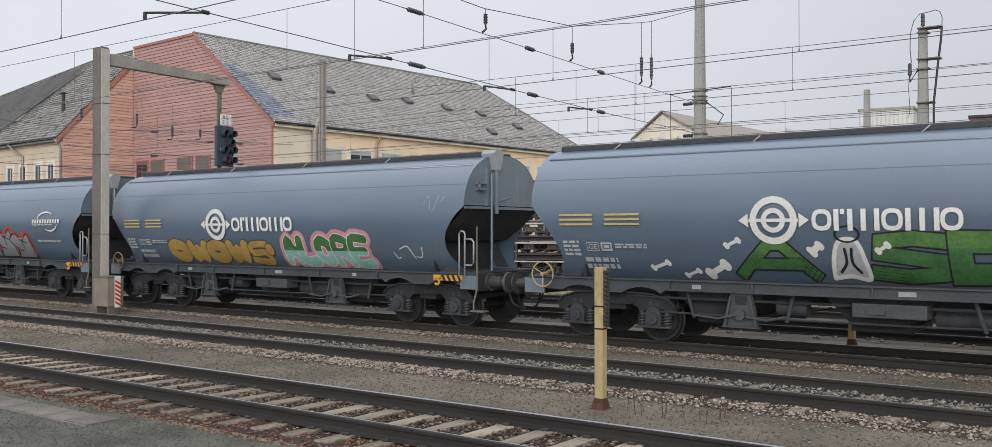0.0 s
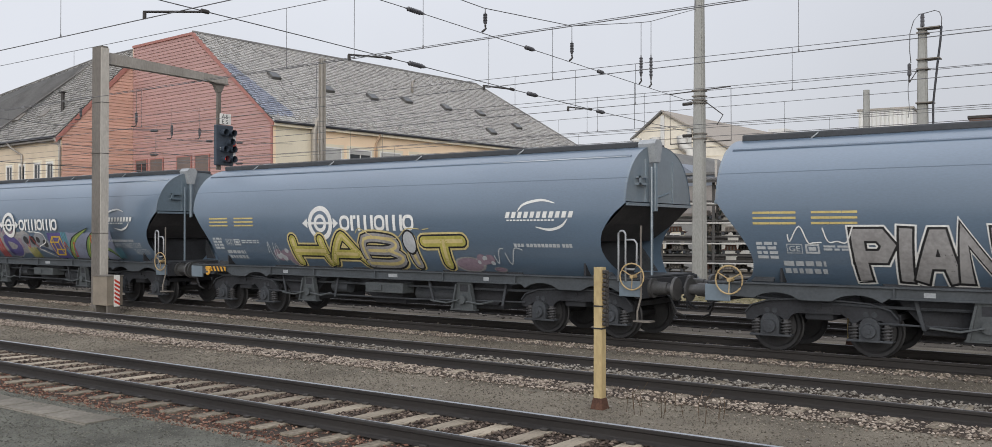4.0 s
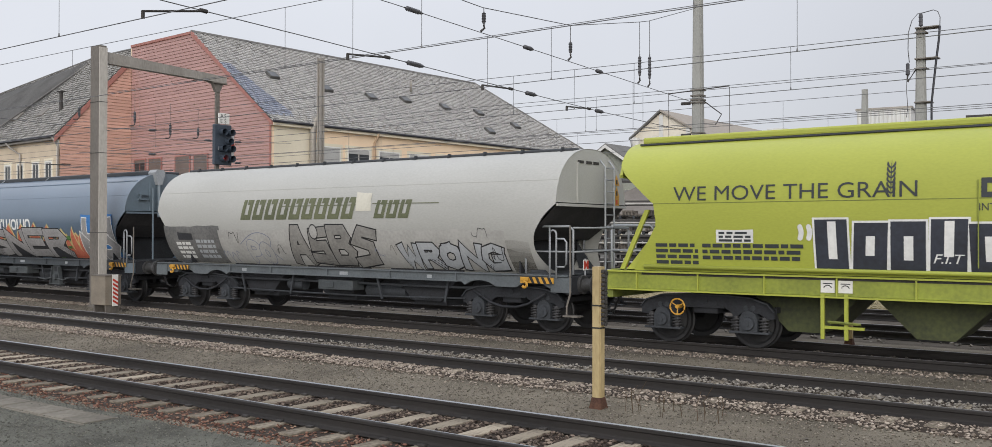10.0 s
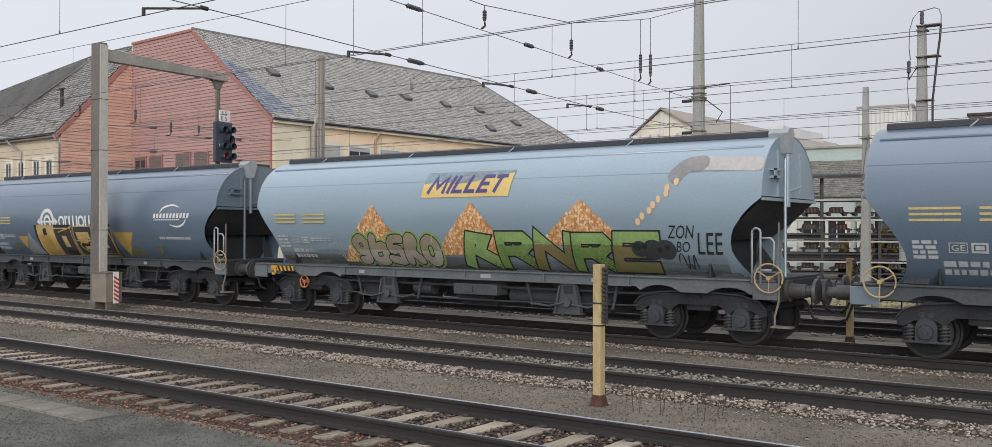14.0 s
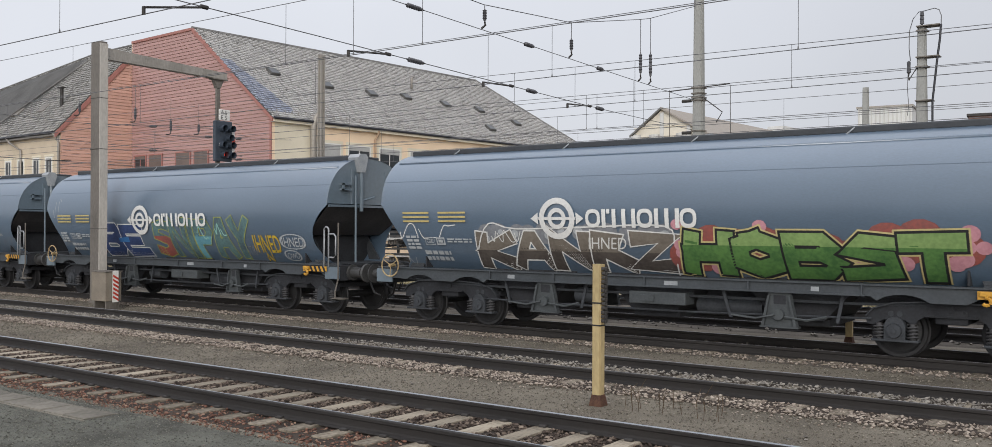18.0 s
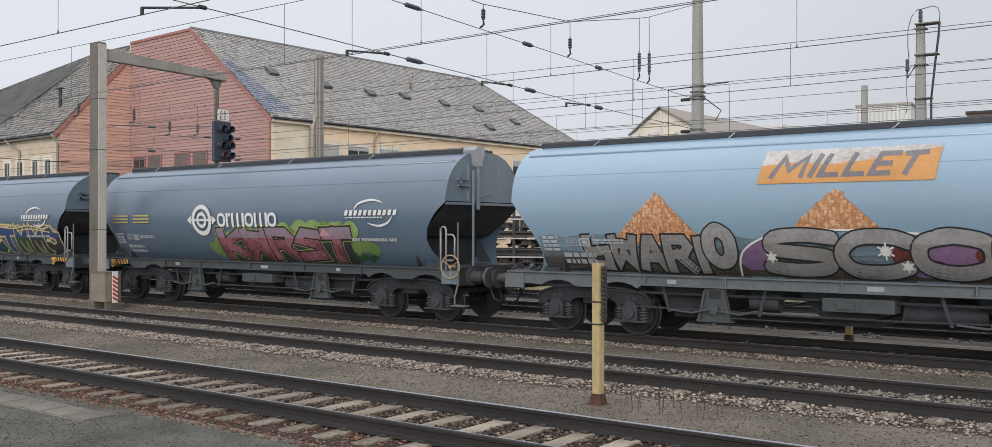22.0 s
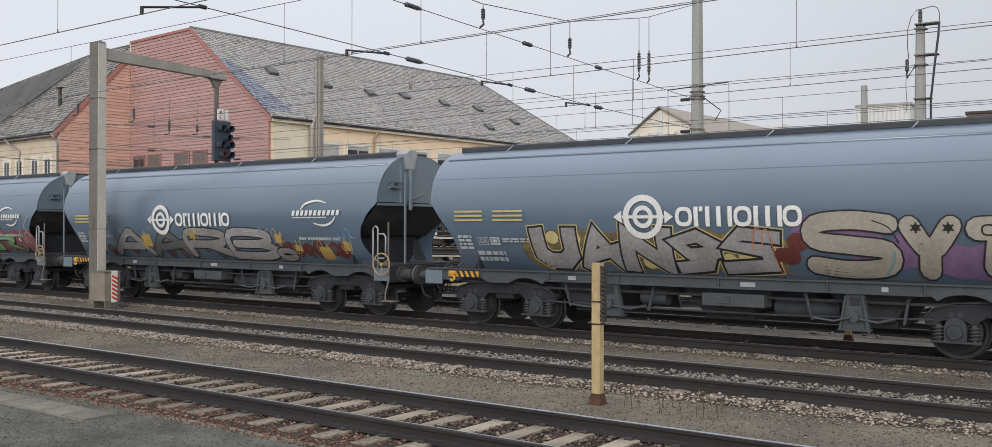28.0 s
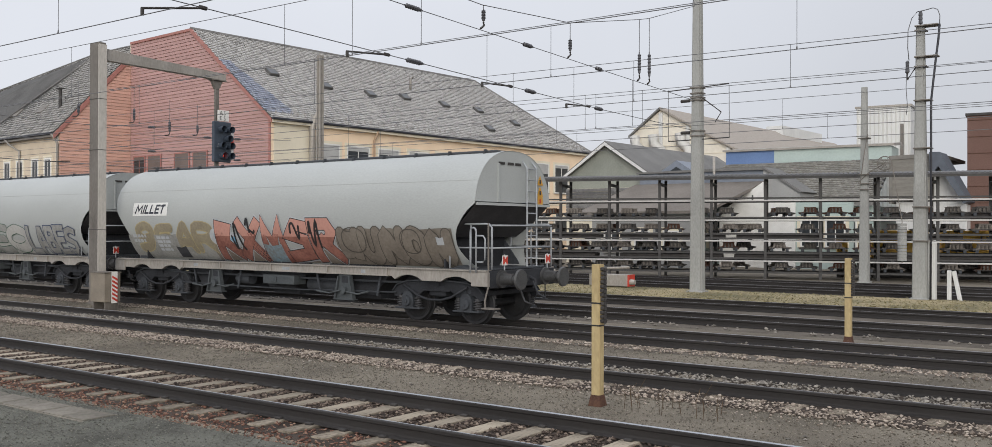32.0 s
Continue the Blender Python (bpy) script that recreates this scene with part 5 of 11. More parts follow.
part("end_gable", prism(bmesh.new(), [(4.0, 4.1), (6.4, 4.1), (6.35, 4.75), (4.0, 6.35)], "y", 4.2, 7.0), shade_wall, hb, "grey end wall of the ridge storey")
part("verge", prism(bmesh.new(), [(4.0, 6.45), (4.0, 6.3), (6.4, 4.68), (6.55, 4.75)], "y", 4.05, 7.1), M["grey_metal"], hb)
# long workshop with a shingled roof and a mint clerestory
ws = thing("works_building", "long workshop with a shingled grey roof and mint clerestory", "building", (-20.6, 62.0, -0.2), turn=4, group="works buildings")
part("wall", box(bmesh.new(), -6.5, 4.6, 0, 14, 0, 3.9), M["mint"], ws)
part("roof", prism(bmesh.new(), [(-0.5, 3.9), (-0.5, 4.1), (6.0, 7.2), (6.0, 6.9)], "x", -7.0, 4.7), M["grey_metal"], ws)
slate_field("shingle_covering", ws, (-7.0, -0.5, 4.1), (11.7, 0, 0), (0, 6.5, 3.1), 48, 22, lambda u, v: True, 0.4, island_mat("grey_shingle", (0.17, 0.162, 0.145), (0.205, 0.197, 0.177), (0.24, 0.23, 0.206)), 12)
part("clerestory", box(bmesh.new(), -7.0, -3.4, 6.2, 9, 6.6, 8.15), M["blue_wall"], ws, "blue clerestory stretch")
part("clerestory", box(bmesh.new(), -3.4, 4.6, 6.2, 9, 6.6, 8.15), M["mint"], ws, "mint clerestory stretch")
part("clerestory_roof", prism(bmesh.new(), [(6.0, 8.15), (6.0, 8.3), (9.2, 8.6), (9.2, 8.4)], "x", -7.2, 4.8), M["galv"], ws)
for x in (-2.0, 2.0):
    part("clerestory_window", box(bmesh.new(), x, x + 2.0, 6.16, 6.2, 6.95, 7.25), M["glass"], ws)
for i in range(6):
    window(ws, "x", -6.0 + i * 1.7, -5.0 + i * 1.7, 1.2, 2.9, 0.0)
# cream hall, gable towards the line
hall = thing("works_building", "large cream industrial hall with a long warm grey roof", "building", (-44.35, 90.0, -0.2), turn=-2.6, group="works buildings")
cream_sheet = mat("cream_sheet", (0.70, 0.655, 0.57), (0.62, 0.575, 0.49), 0.8)
part("front_wall", prism(bmesh.new(), [(-3.4, 0), (7.8, 0), (7.8, 10.5), (0, 14.8), (-3.3, 12.4)], "y", 0, 0.4), cream_sheet, hall)
for x, zt in ((-3.2, 12.4), (0.0, 14.5), (3.1, 13.0), (7.5, 10.5)):
    part("pilaster", box(bmesh.new(), x - 0.22, x + 0.22, -0.12, 0, 0, zt), M["white_metal"], hall)
for i in range(12):
    part("cladding_joint", box(bmesh.new(), -3.3, min(7.7, (14.7 - (2.0 + i)) / 0.56), -0.05, 0, 2.0 + i * 1.0, 2.06 + i * 1.0), M["plaster_pale"], hall)
part("roof", prism(bmesh.new(), [(0, 14.85), (0, 15.05), (8.4, 10.35), (8.4, 10.15)], "y", -0.4, 52), mat("warm_grey_roof", (0.36, 0.325, 0.29), (0.29, 0.26, 0.23), 0.92), hall)
part("roof", prism(bmesh.new(), [(0, 14.85), (0, 15.05), (-3.7, 12.3), (-3.7, 12.1)], "y", -0.4, 52), M["grey_metal"], hall)
part("side_wall", box(bmesh.new(), 7.4, 7.8, 0.4, 52, 0, 10.5), cream_sheet, hall)
part("roof_house", box(bmesh.new(), -1.2, 1.0, 30, 44, 14.4, 15.7), M["white_metal"], hall)
for x in (-2.4, -0.2, 2.9):
    part("duct", tube(bmesh.new(), [(x + 0.9, -0.8, 8.6), (x + 0.6, -0.8, 10.6), (x - 0.3, -0.6, 11.2), (x - 0.4, -0.6, 12.2)], 0.55, 4), M["matt_sheet"], hall, smooth=True)
# white ribbed tower
tw = thing("works_tower", "white ribbed sheet-metal tower", "tower", (-18.6, 75.0, -0.2), turn=6, group="works buildings")
part("shaft", box(bmesh.new(), -1.9, 1.9, 0, 4.2, 0, 11.6), M["white_metal"], tw)
for i in range(13):
    part("rib", box(bmesh.new(), -1.85 + i * 0.3, -1.77 + i * 0.3, -0.06, 0, 0, 11.6), M["matt_sheet"], tw)
part("slot_window", box(bmesh.new(), 1.2, 1.42, -0.08, 0, 6.8, 10.3), M["galv_dark"], tw)
part("roof_rim", box(bmesh.new(), -2.0, 2.0, -0.1, 4.3, 11.6, 11.75), M["galv"], tw)
# dark gabled shed and the brown block beyond
shed = thing("works_building", "shed with shingled roof and a dark blue-grey verge", "building", (-12.1, 62.0, -0.2), group="works buildings")
part("front_wall", prism(bmesh.new(), [(-2.6, 0), (1.4, 0), (1.4, 3.9), (-0.05, 6.6), (-2.6, 4.4)], "y", 0.4, 0.7), M["white_metal"], shed)
part("side_wall", box(bmesh.new(), 1.1, 1.4, 0.7, 8, 0, 3.9), M["white_metal"], shed)
part("roof_slope", prism(bmesh.new(), [(0.0, 7.0), (-2.9, 6.95), (-2.9, 4.0), (-2.7, 4.0), (-2.7, 6.7), (0.0, 6.8)], "y", -0.2, 8), mat("old_shingle", (0.22, 0.21, 0.19), (0.15, 0.143, 0.13), 0.85), shed)
part("shingle_slope", box(bmesh.new(), -2.7, -0.4, -0.15, 0.35, 4.3, 6.85), mat("old_shingle_face", (0.24, 0.23, 0.205), (0.17, 0.16, 0.145), 0.85, 0, 1.5, 9, 0.4, (0.4, 1, 3)), shed, "grey shingled slope")
part("verge", prism(bmesh.new(), [(-0.5, 7.05), (0.05, 7.05), (1.65, 4.05), (1.35, 3.95), (0.0, 6.2), (-0.45, 5.6)], "y", -0.6, 1.6), mat("slate_blue_roof", (0.10, 0.115, 0.14), (0.07, 0.08, 0.10), 0.7), shed, "dark blue-grey roof edge")
bb = thing("brown_block", "tall brown brick block beyond the rack", "building", (-5.7, 64.0, -0.2), turn=6, group="works buildings")
part("wall", box(bmesh.new(), -5.2, 12, 0, 12, 0, 9.3), M["brown_brick"], bb)
part("parapet", box(bmesh.new(), -5.3, 12.1, -0.1, 12.1, 9.3, 9.45), M["iron"], bb)
for i in range(9):
    part("brick_band", box(bmesh.new(), -5.2, 12, -0.02, 0, 1.0 + i, 1.04 + i), M["rust"], bb)
# low far wall and trees beyond the place keep the skyline closed
bm = bmesh.new()
for x0, x1, y0, hgt in ((-400, -60, 130, 7), (-60, 60, 140, 5), (60, 300, 120, 6)):
    box(bm, x0, x1, y0, y0 + 6, -0.2, hgt)
tagged(part("backdrop", bm, M["plaster_pale"]), "plain pale far walls that close the yard", "wall", kind="structure")

# ---- the grain train ----
XE = 6.84          # half length of a hopper body
R_WHEEL = 0.46


def section(s):
    """The barrel's section: s from 0 (lower edge, near side) over the roof (0.5) to 1 (lower edge, far side): y, z."""
    side = -1 if s < 0.5 else 1
    u = 1 - abs(s - 0.5) * 2           # 0 at the lower edge, 1 at the crown
    if u < 0.36:
        z = 1.25 + 1.35 * u / 0.36
        return side * half_width(z), z
    a = (u - 0.36) / 0.64 * math.pi / 2
    n = 2 / 2.3
    return side * 1.5 * max(math.cos(a), 0) ** n, 2.6 + 1.37 * math.sin(a) ** n


def half_width(z):
    if z <= 2.6:
        return 1.5 * math.sqrt(1 - ((2.6 - max(z, 1.2)) / 1.70) ** 2)
    q = min((z - 2.6) / 1.37, 0.999)
    return 1.5 * (1 - q ** 2.3) ** (1 / 2.3)


def inset(z, knots):
    for (za, ia), (zb, ib) in zip(knots, knots[1:]):
        if za >= z >= zb:
            k = (za - z) / (za - zb)
            k = k * k * (3 - 2 * k) if ib < 0.2 else k
            return ia + (ib - ia) * k
    return knots[-1][1] if z < knots[-1][0] else 0.0


RIGHT_CUT = [(2.74, 0.0), (2.6, 0.2), (2.44, 0.36), (2.2, 0.54), (2.0, 0.62), (1.8, 0.63), (1.6, 0.56), (1.4, 0.42), (1.25, 0.26)]
LEFT_CUT = [(2.74, 0.0), (2.6, 0.1), (2.44, 0.22), (2.2, 0.4), (2.0, 0.53), (1.8, 0.61), (1.6, 0.63), (1.4, 0.55), (1.25, 0.36)]


def hopper_body(paint, wagon, label):
    nx, ns = 24, 56
    bm = bmesh.new()
    grid = []
    for j in range(ns + 1):
        y, z = section(j / ns)
        xl, xr = -XE + inset(z, LEFT_CUT), XE - inset(z, RIGHT_CUT)
        grid.append([bm.verts.new((xl + (xr - xl) * i / nx, y, z)) for i in range(nx + 1)])
    for j in range(ns):
        for i in range(nx):
            bm.faces.new((grid[j][i], grid[j][i + 1], grid[j + 1][i + 1], grid[j + 1][i]))
    bmesh.ops.recalc_face_normals(bm, faces=bm.faces[:])
    body = part("body", bm, paint, wagon, label, angle=40)
    return body


def end_wall(sign, dark, light, body):
    """The upright cap above, and the hopper's sloping sheet under it."""
    cap = [p for p in (section(j / 90) for j in range(91)) if p[1] >= 2.72]
    bm = bmesh.new()
    xa = sign * (XE - 0.012)
    prism(bm, cap, "x", xa - sign * 0.03, xa)
    box(bm, min(xa, xa + sign * 0.05), max(xa, xa + sign * 0.05), -1.46, 1.46, 2.7, 2.76)
    for y in (-0.62, 0.62):
        box(bm, min(xa, xa + sign * 0.03), max(xa, xa + sign * 0.03), y - 0.03, y + 0.03, 2.78, 3.66)
    part("end_cap", bm, light, body, angle=30)
    bm = bmesh.new()
    prev = None
    for g, z in ((0.02, 2.72), (0.42, 2.34), (0.9, 1.98)):
        w = half_width(z) - 0.03
        row = [bm.verts.new((sign * (XE - g), y, z)) for y in (-w, -w / 3, w / 3, w)]
        if prev:
            for i in range(3):
                bm.faces.new((prev[i], prev[i + 1], row[i + 1], row[i]))
        prev = row
    # dirty sheet, darkened further in colour for the shade of the cap
    part("slope_sheet", bm, dark, body, "dirty sloping hopper sheet, the end cap's shade in its colour")
    bm = bmesh.new()
    w = half_width(1.6) - 0.05
    box(bm, min(sign * (XE - 1.1), sign * (XE - 1.14)), max(sign * (XE - 1.1), sign * (XE - 1.14)), -w, w, 1.27, 1.97)
    # the recess's shade is painted on as a near-black sheet
    part("hopper_back", bm, M["near_black"], body, "upright sheet behind the platform, painted as dark as its shaded recess")
    for y in (-1.0, 1.0):
        bm = bmesh.new()
        prism(bm, [(sign * (XE - 0.98), 1.9), (sign * (XE - 0.5), 1.27), (sign * (XE - 0.92), 1.27), (sign * (XE - 1.02), 1.6)], "y", y - 0.02, y + 0.02)
        part("gusset", bm, M["under"], body)


def wheelset(parent, x):
    bm = bmesh.new()
    cyl(bm, (0, -1.05, 0), (0, 1.05, 0), 0.085, seg=10)
    for s in (-1, 1):
        y = s * 0.75
        prof = [(0.09, 0.08), (0.13, 0.09), (0.17, 0.055), (0.36, 0.03), (0.40, 0.065), (0.455, 0.067), (0.46, -0.03), (0.485, -0.045), (0.485, -0.072), (0.40, -0.068), (0.36, -0.03), (0.17, -0.05), (0.09, -0.08)]
        seg = 28
        rings = [[bm.verts.new((r * math.cos(a), y + s * d, r * math.sin(a))) for a in (2 * math.pi * k / seg for k in range(seg))] for r, d in prof]
        for a, b in zip(rings, rings[1:]):
            for k in range(seg):
                bm.faces.new((a[k], a[(k + 1) % seg], b[(k + 1) % seg], b[k]))
        for k in range(3):
            q = 2 * math.pi * k / 3
            cyl(bm, (0.27 * math.cos(q), y + s * 0.02, 0.27 * math.sin(q)), (0.27 * math.cos(q), y + s * 0.055, 0.27 * math.sin(q)), 0.04, seg=8)
    bmesh.ops.recalc_face_normals(bm, faces=bm.faces[:])
    w = part("wheelset", bm, M["wheel"], parent, "steel wheels on one axle", angle=35)
    w.location = (x, 0, R_WHEEL)
    return w


def bogie(wagon, x, light_boxes=False):
    """A two-axle bogie: cast frame with pockets over the axle boxes, coil springs, wheelsets that turn."""
    bm = bmesh.new()
    box(bm, -0.25, 0.25, -1.1, 1.1, 0.62, 0.86, 0.03)
    upper = [(-1.34, 0.72), (-1.22, 0.86), (-0.9, 0.96), (-0.45, 0.99), (0.45, 0.99), (0.9, 0.96), (1.22, 0.86), (1.34, 0.72)]
    for s in (-1, 1):
        o = upper + [(1.34, 0.58), (1.22, 0.56), (1.06, 0.66), (0.72, 0.66), (0.58, 0.57), (0.5, 0.68), (0.36, 0.75), (-0.36, 0.75), (-0.5, 0.68), (-0.58, 0.57), (-0.72, 0.66), (-1.06, 0.66), (-1.22, 0.56), (-1.34, 0.58)]
        prism(bm, o, "y", s * 1.04 - 0.05, s * 1.04 + 0.05)
        box(bm, -0.4, 0.4, s * 1.06 - 0.09, s * 1.06 + 0.09, 0.735, 0.76)
        cyl(bm, (0.0, s * 1.05, 0.87), (0.0, s * 1.115, 0.87), 0.055, seg=12)
        cyl(bm, (0.2, s * 1.05, 0.83), (0.2, s * 1.105, 0.83), 0.025, seg=8)
    for e in (-1.3, 1.3):
        box(bm, e - 0.05, e + 0.05, -1.0, 1.0, 0.68, 0.78)
    bg = part("bogie", bm, M["bogie"], wagon, "grimy cast steel bogie frame", angle=30)
    bg.location = (x, 0, 0)
    for s in (-1, 1):
        bm = bmesh.new()
        for p, q in zip(upper, upper[1:]):
            prism(bm, [p, q, (q[0], q[1] - 0.025), (p[0], p[1] - 0.025)], "y", s * 1.09 - 0.07, s * 1.09 + 0.07)
        part("frame_flange", bm, M["under"], bg, "dusty upper flange of the frame")
    for a in (-0.87, 0.87):
        wheelset(bg, a)
        for s in (-1, 1):
            bm = bmesh.new()
            arch = [(a - 0.17, 0.33), (a + 0.17, 0.33), (a + 0.17, 0.56)] + [(px, pz) for px, _, pz in arc((a, 0, 0.55), 0.165, 12, 168, 7)] + [(a - 0.17, 0.56)]
            prism(bm, arch, "y", s * 1.05 - 0.11, s * 1.05 + 0.11)
            cyl(bm, (a, s * 1.15, 0.48), (a, s * 1.22, 0.48), 0.13, 0.115, 16)
            cyl(bm, (a, s * 1.22, 0.48), (a, s * 1.24, 0.48), 0.045, seg=8)
            for d in (-0.07, 0.07):
                cyl(bm, (a + d, s * 1.09, 0.76), (a + d, s * 1.1, 0.76), 0.05, seg=8)
            box(bm, a - 0.38, a + 0.38, s * 1.05 - 0.11, s * 1.05 + 0.11, 0.29, 0.33, 0.01)
            part("axle_box", bm, M["under"], bg, angle=30)
            for d in (-0.27, 0.27):
                bm = bmesh.new()
                pts = [(a + d + 0.085 * math.cos(t), s * 1.07 + 0.085 * math.sin(t), 0.335 + 0.25 * t / 28.3) for t in [i * 0.74 for i in range(39)]]
                tube(bm, pts, 0.018, 4)
                cyl(bm, (a + d, s * 1.07, 0.33), (a + d, s * 1.07, 0.6), 0.05, seg=8)
                part("coil_spring", bm, M["spring"], bg, angle=50)
    if light_boxes:
        for s in (-1, 1):
            bm = tube(bmesh.new(), [(-0.95, s * 1.2, 0.86), (-0.5, s * 1.2, 0.62), (-0.2, s * 1.2, 0.54), (0.2, s * 1.2, 0.54), (0.5, s * 1.2, 0.62), (0.95, s * 1.2, 0.86)], 0.03, 6)
            part("brake_rod", bm, M["bogie"], bg, smooth=True)
    return bg


def buffers(wagon, steel):
    for sx in (-1, 1):
        for y in (-0.875, 0.875):
            bm = bmesh.new()
            cyl(bm, (sx * 7.1, y, 1.06), (sx * 7.16, y, 1.06), 0.2, seg=16)
            cyl(bm, (sx * 7.16, y, 1.06), (sx * 7.46, y, 1.06), 0.135, 0.125, 16)
            cyl(bm, (sx * 7.46, y, 1.06), (sx * 7.62, y, 1.06), 0.10, seg=14)
            b = part("buffer", bm, steel, wagon, angle=30)
            bm = bmesh.new()
            cyl(bm, (sx * 7.61, y, 1.06), (sx * 7.66, y, 1.06), 0.235, 0.22, 20)
            part("buffer_plate", bm, M["buffer"], b, angle=30)
        bm = bmesh.new()
        box(bm, min(sx * 7.05, sx * 7.3), max(sx * 7.05, sx * 7.3), -0.06, 0.06, 0.98, 1.12, 0.02)
        tube(bm, [(sx * 7.3, 0, 1.06), (sx * 7.42, 0, 1.02), (sx * 7.45, 0, 0.9), (sx * 7.38, 0, 0.84)], 0.035, 6)
        tube(bm, [(sx * 7.4, -0.05, 0.98), (sx * 7.55, -0.05, 0.7), (sx * 7.66, 0.05, 0.62)], 0.03, 6)
        part("screw_coupling", bm, M["bogie"], wagon)
        bm = bmesh.new()
        tube(bm, [(sx * 7.12, -0.45, 0.98), (sx * 7.3, -0.45, 0.85), (sx * 7.42, -0.42, 0.55), (sx * 7.6, -0.38, 0.48)], 0.026, 6)
        part("brake_hose", bm, M["black_paint"], wagon, smooth=True)


def underframe(wagon, paint, dark, bracketed=True):
    for s in (-1, 1):
        bm = bmesh.new()
        def wheel_bay(c):
            """The sill's lower edge over a bogie: two flat bows with a hanging plate between them."""
            bow = [(-1.12 + 0.83 * i / 6, 0.985 + 0.115 * math.sin(math.pi * i / 6) ** 0.7) for i in range(7)]
            return [(c + u, z) for u, z in [(-1.22, 1.055)] + bow + [(-0.27, 0.975), (0.27, 0.975)] + [(-u, z) for u, z in bow[::-1]]]
        o = [(-7.05, 1.0), (-7.05, 1.25), (7.05, 1.25), (7.05, 1.0)] + [(6.7, 1.0)] + wheel_bay(5.45)[::-1] + [(4.15, 1.055), (-3.8, 1.055)] + [(2 * -5.07 - u, z) for u, z in wheel_bay(-5.07)] + [(-6.4, 1.0)]
        prism(bm, o, "y", s * 1.27 - 0.05, s * 1.27 + 0.05)
        box(bm, -3.8, 4.15, s * 1.27 - 0.1, s * 1.27 + 0.1, 1.05, 1.072)
        box(bm, -7.05, 7.05, s * 1.27 - 0.1, s * 1.27 + 0.1, 1.235, 1.262)
        part("side_sill", bm, paint, wagon)
        for x in (-3.75, -2.1, 0, 2.1, 4.1):
            part("sill_rib", box(bmesh.new(), x - 0.015, x + 0.015, s * 1.29 - 0.08, s * 1.29 + 0.08, 1.07, 1.24), paint, wagon)
    bm = bmesh.new()
    for sx in (-1, 1):
        box(bm, min(sx * 6.95, sx * 7.1), max(sx * 6.95, sx * 7.1), -1.3, 1.3, 0.86, 1.25, 0.015)
        box(bm, min(sx * 4.6, sx * 6.95), max(sx * 4.6, sx * 6.95), -0.22, 0.22, 0.9, 1.22)
    box(bm, -4.6, 4.6, -0.18, 0.18, 0.85, 1.2)
    part("frame_beam", bm, M["near_black"], wagon)
    for sx in (-1, 1):
        for y in (-1.33, 1.33):
            part("corner_plate", box(bmesh.new(), min(sx * 6.62, sx * 7.11), max(sx * 6.62, sx * 7.11), y - 0.025, y + 0.025, 0.9, 1.21, 0.01), M["wagon_end"] if paint is M["sill_dark"] else paint, wagon)
    for x in (-2.9, 0.0, 2.9):
        bm = bmesh.new()
        prism(bm, [(x - 1.15, 1.3), (x + 1.15, 1.3), (x + 0.45, 0.55), (x - 0.45, 0.55)], "y", -0.95, 0.95)
        box(bm, x - 0.5, x + 0.5, -0.8, 0.8, 0.44, 0.56)
        part("hopper_outlet", bm, M["near_black"], wagon, "dark discharge hopper under the body")
    for x in (-2.33, 2.67) if bracketed else ():
        for s in (-1, 1):
            bm = bmesh.new()
            prism(bm, [(x - 0.2, 1.055), (x + 0.2, 1.055), (x + 0.33, 0.45), (x - 0.33, 0.45)], "y", s * 1.28 - 0.025, s * 1.28 + 0.025)
            box(bm, x - 0.35, x + 0.35, s * 1.28 - 0.08, s * 1.28 + 0.08, 0.42, 0.45)
            for d in (-1, 1):
                prism(bm, [(x + d * 0.165, 1.0), (x + d * 0.2, 1.0), (x + d * 0.325, 0.45), (x + d * 0.27, 0.45)], "y", s * 1.32 - 0.05, s * 1.32 + 0.05)
            cyl(bm, (x, s * 1.32, 0.66), (x, s * 1.40, 0.66), 0.1, seg=12)
            b = part("outlet_bracket", bm, M["bracket"], wagon, "grey-green trapezoid steel bracket")
            part("bracket_window", box(bmesh.new(), x - 0.11, x + 0.11, s * 1.306 - 0.004, s * 1.306 + 0.004, 0.84, 1.0), M["near_black"], b)
            bm = bmesh.new()
            tube(bm, [(x - 0.05, s * 1.42, 0.66), (x - 0.4, s * 1.44, 0.58), (x - 0.85, s * 1.44, 0.62)], 0.022, 5)
            tube(bm, [(x + 0.1, s * 1.36, 0.62), (x + 0.5, s * 1.36, 0.58), (x + 0.85, s * 1.36, 0.66)], 0.022, 5)
            part("crank", bm, M["bracket"], b)
    bm = bmesh.new()
    box(bm, -0.35, 0.85, -1.32, -0.9, 0.72, 0.96, 0.015)
    box(bm, -0.1, 0.2, -1.35, -1.3, 0.78, 0.9)
    part("equipment_box", bm, M["bracket"], wagon, "grey brake equipment box under the sill")
    bm = bmesh.new()
    cyl(bm, (0.9, -0.75, 0.72), (2.2, -0.75, 0.72), 0.17, seg=14)
    part("air_tank", bm, dark, wagon, angle=30)
    bm = bmesh.new()
    tube(bm, [(-6.5, -1.0, 0.98), (-4, -1.12, 0.9), (4, -1.12, 0.9), (6.5, -1.0, 0.98)], 0.028, 6)
    part("brake_pipe", bm, dark, wagon)
    bm = tube(bmesh.new(), [(-4.1, -1.12, 0.62), (-1.2, -1.16, 0.6), (1.0, -1.16, 0.6), (4.2, -1.12, 0.66)], 0.02, 6)
    part("pull_rod", bm, dark, wagon)
    for x, tilt in ((-3.45, 0.14), (-1.4, -0.12), (1.55, 0.16), (3.75, -0.1)):
        bm = prism(bmesh.new(), [(x - 0.03, 1.05), (x + 0.03, 1.05), (x + tilt + 0.03, 0.55), (x + tilt - 0.03, 0.55)], "y", -1.2, -1.17)
        part("brake_lever", bm, dark, wagon)
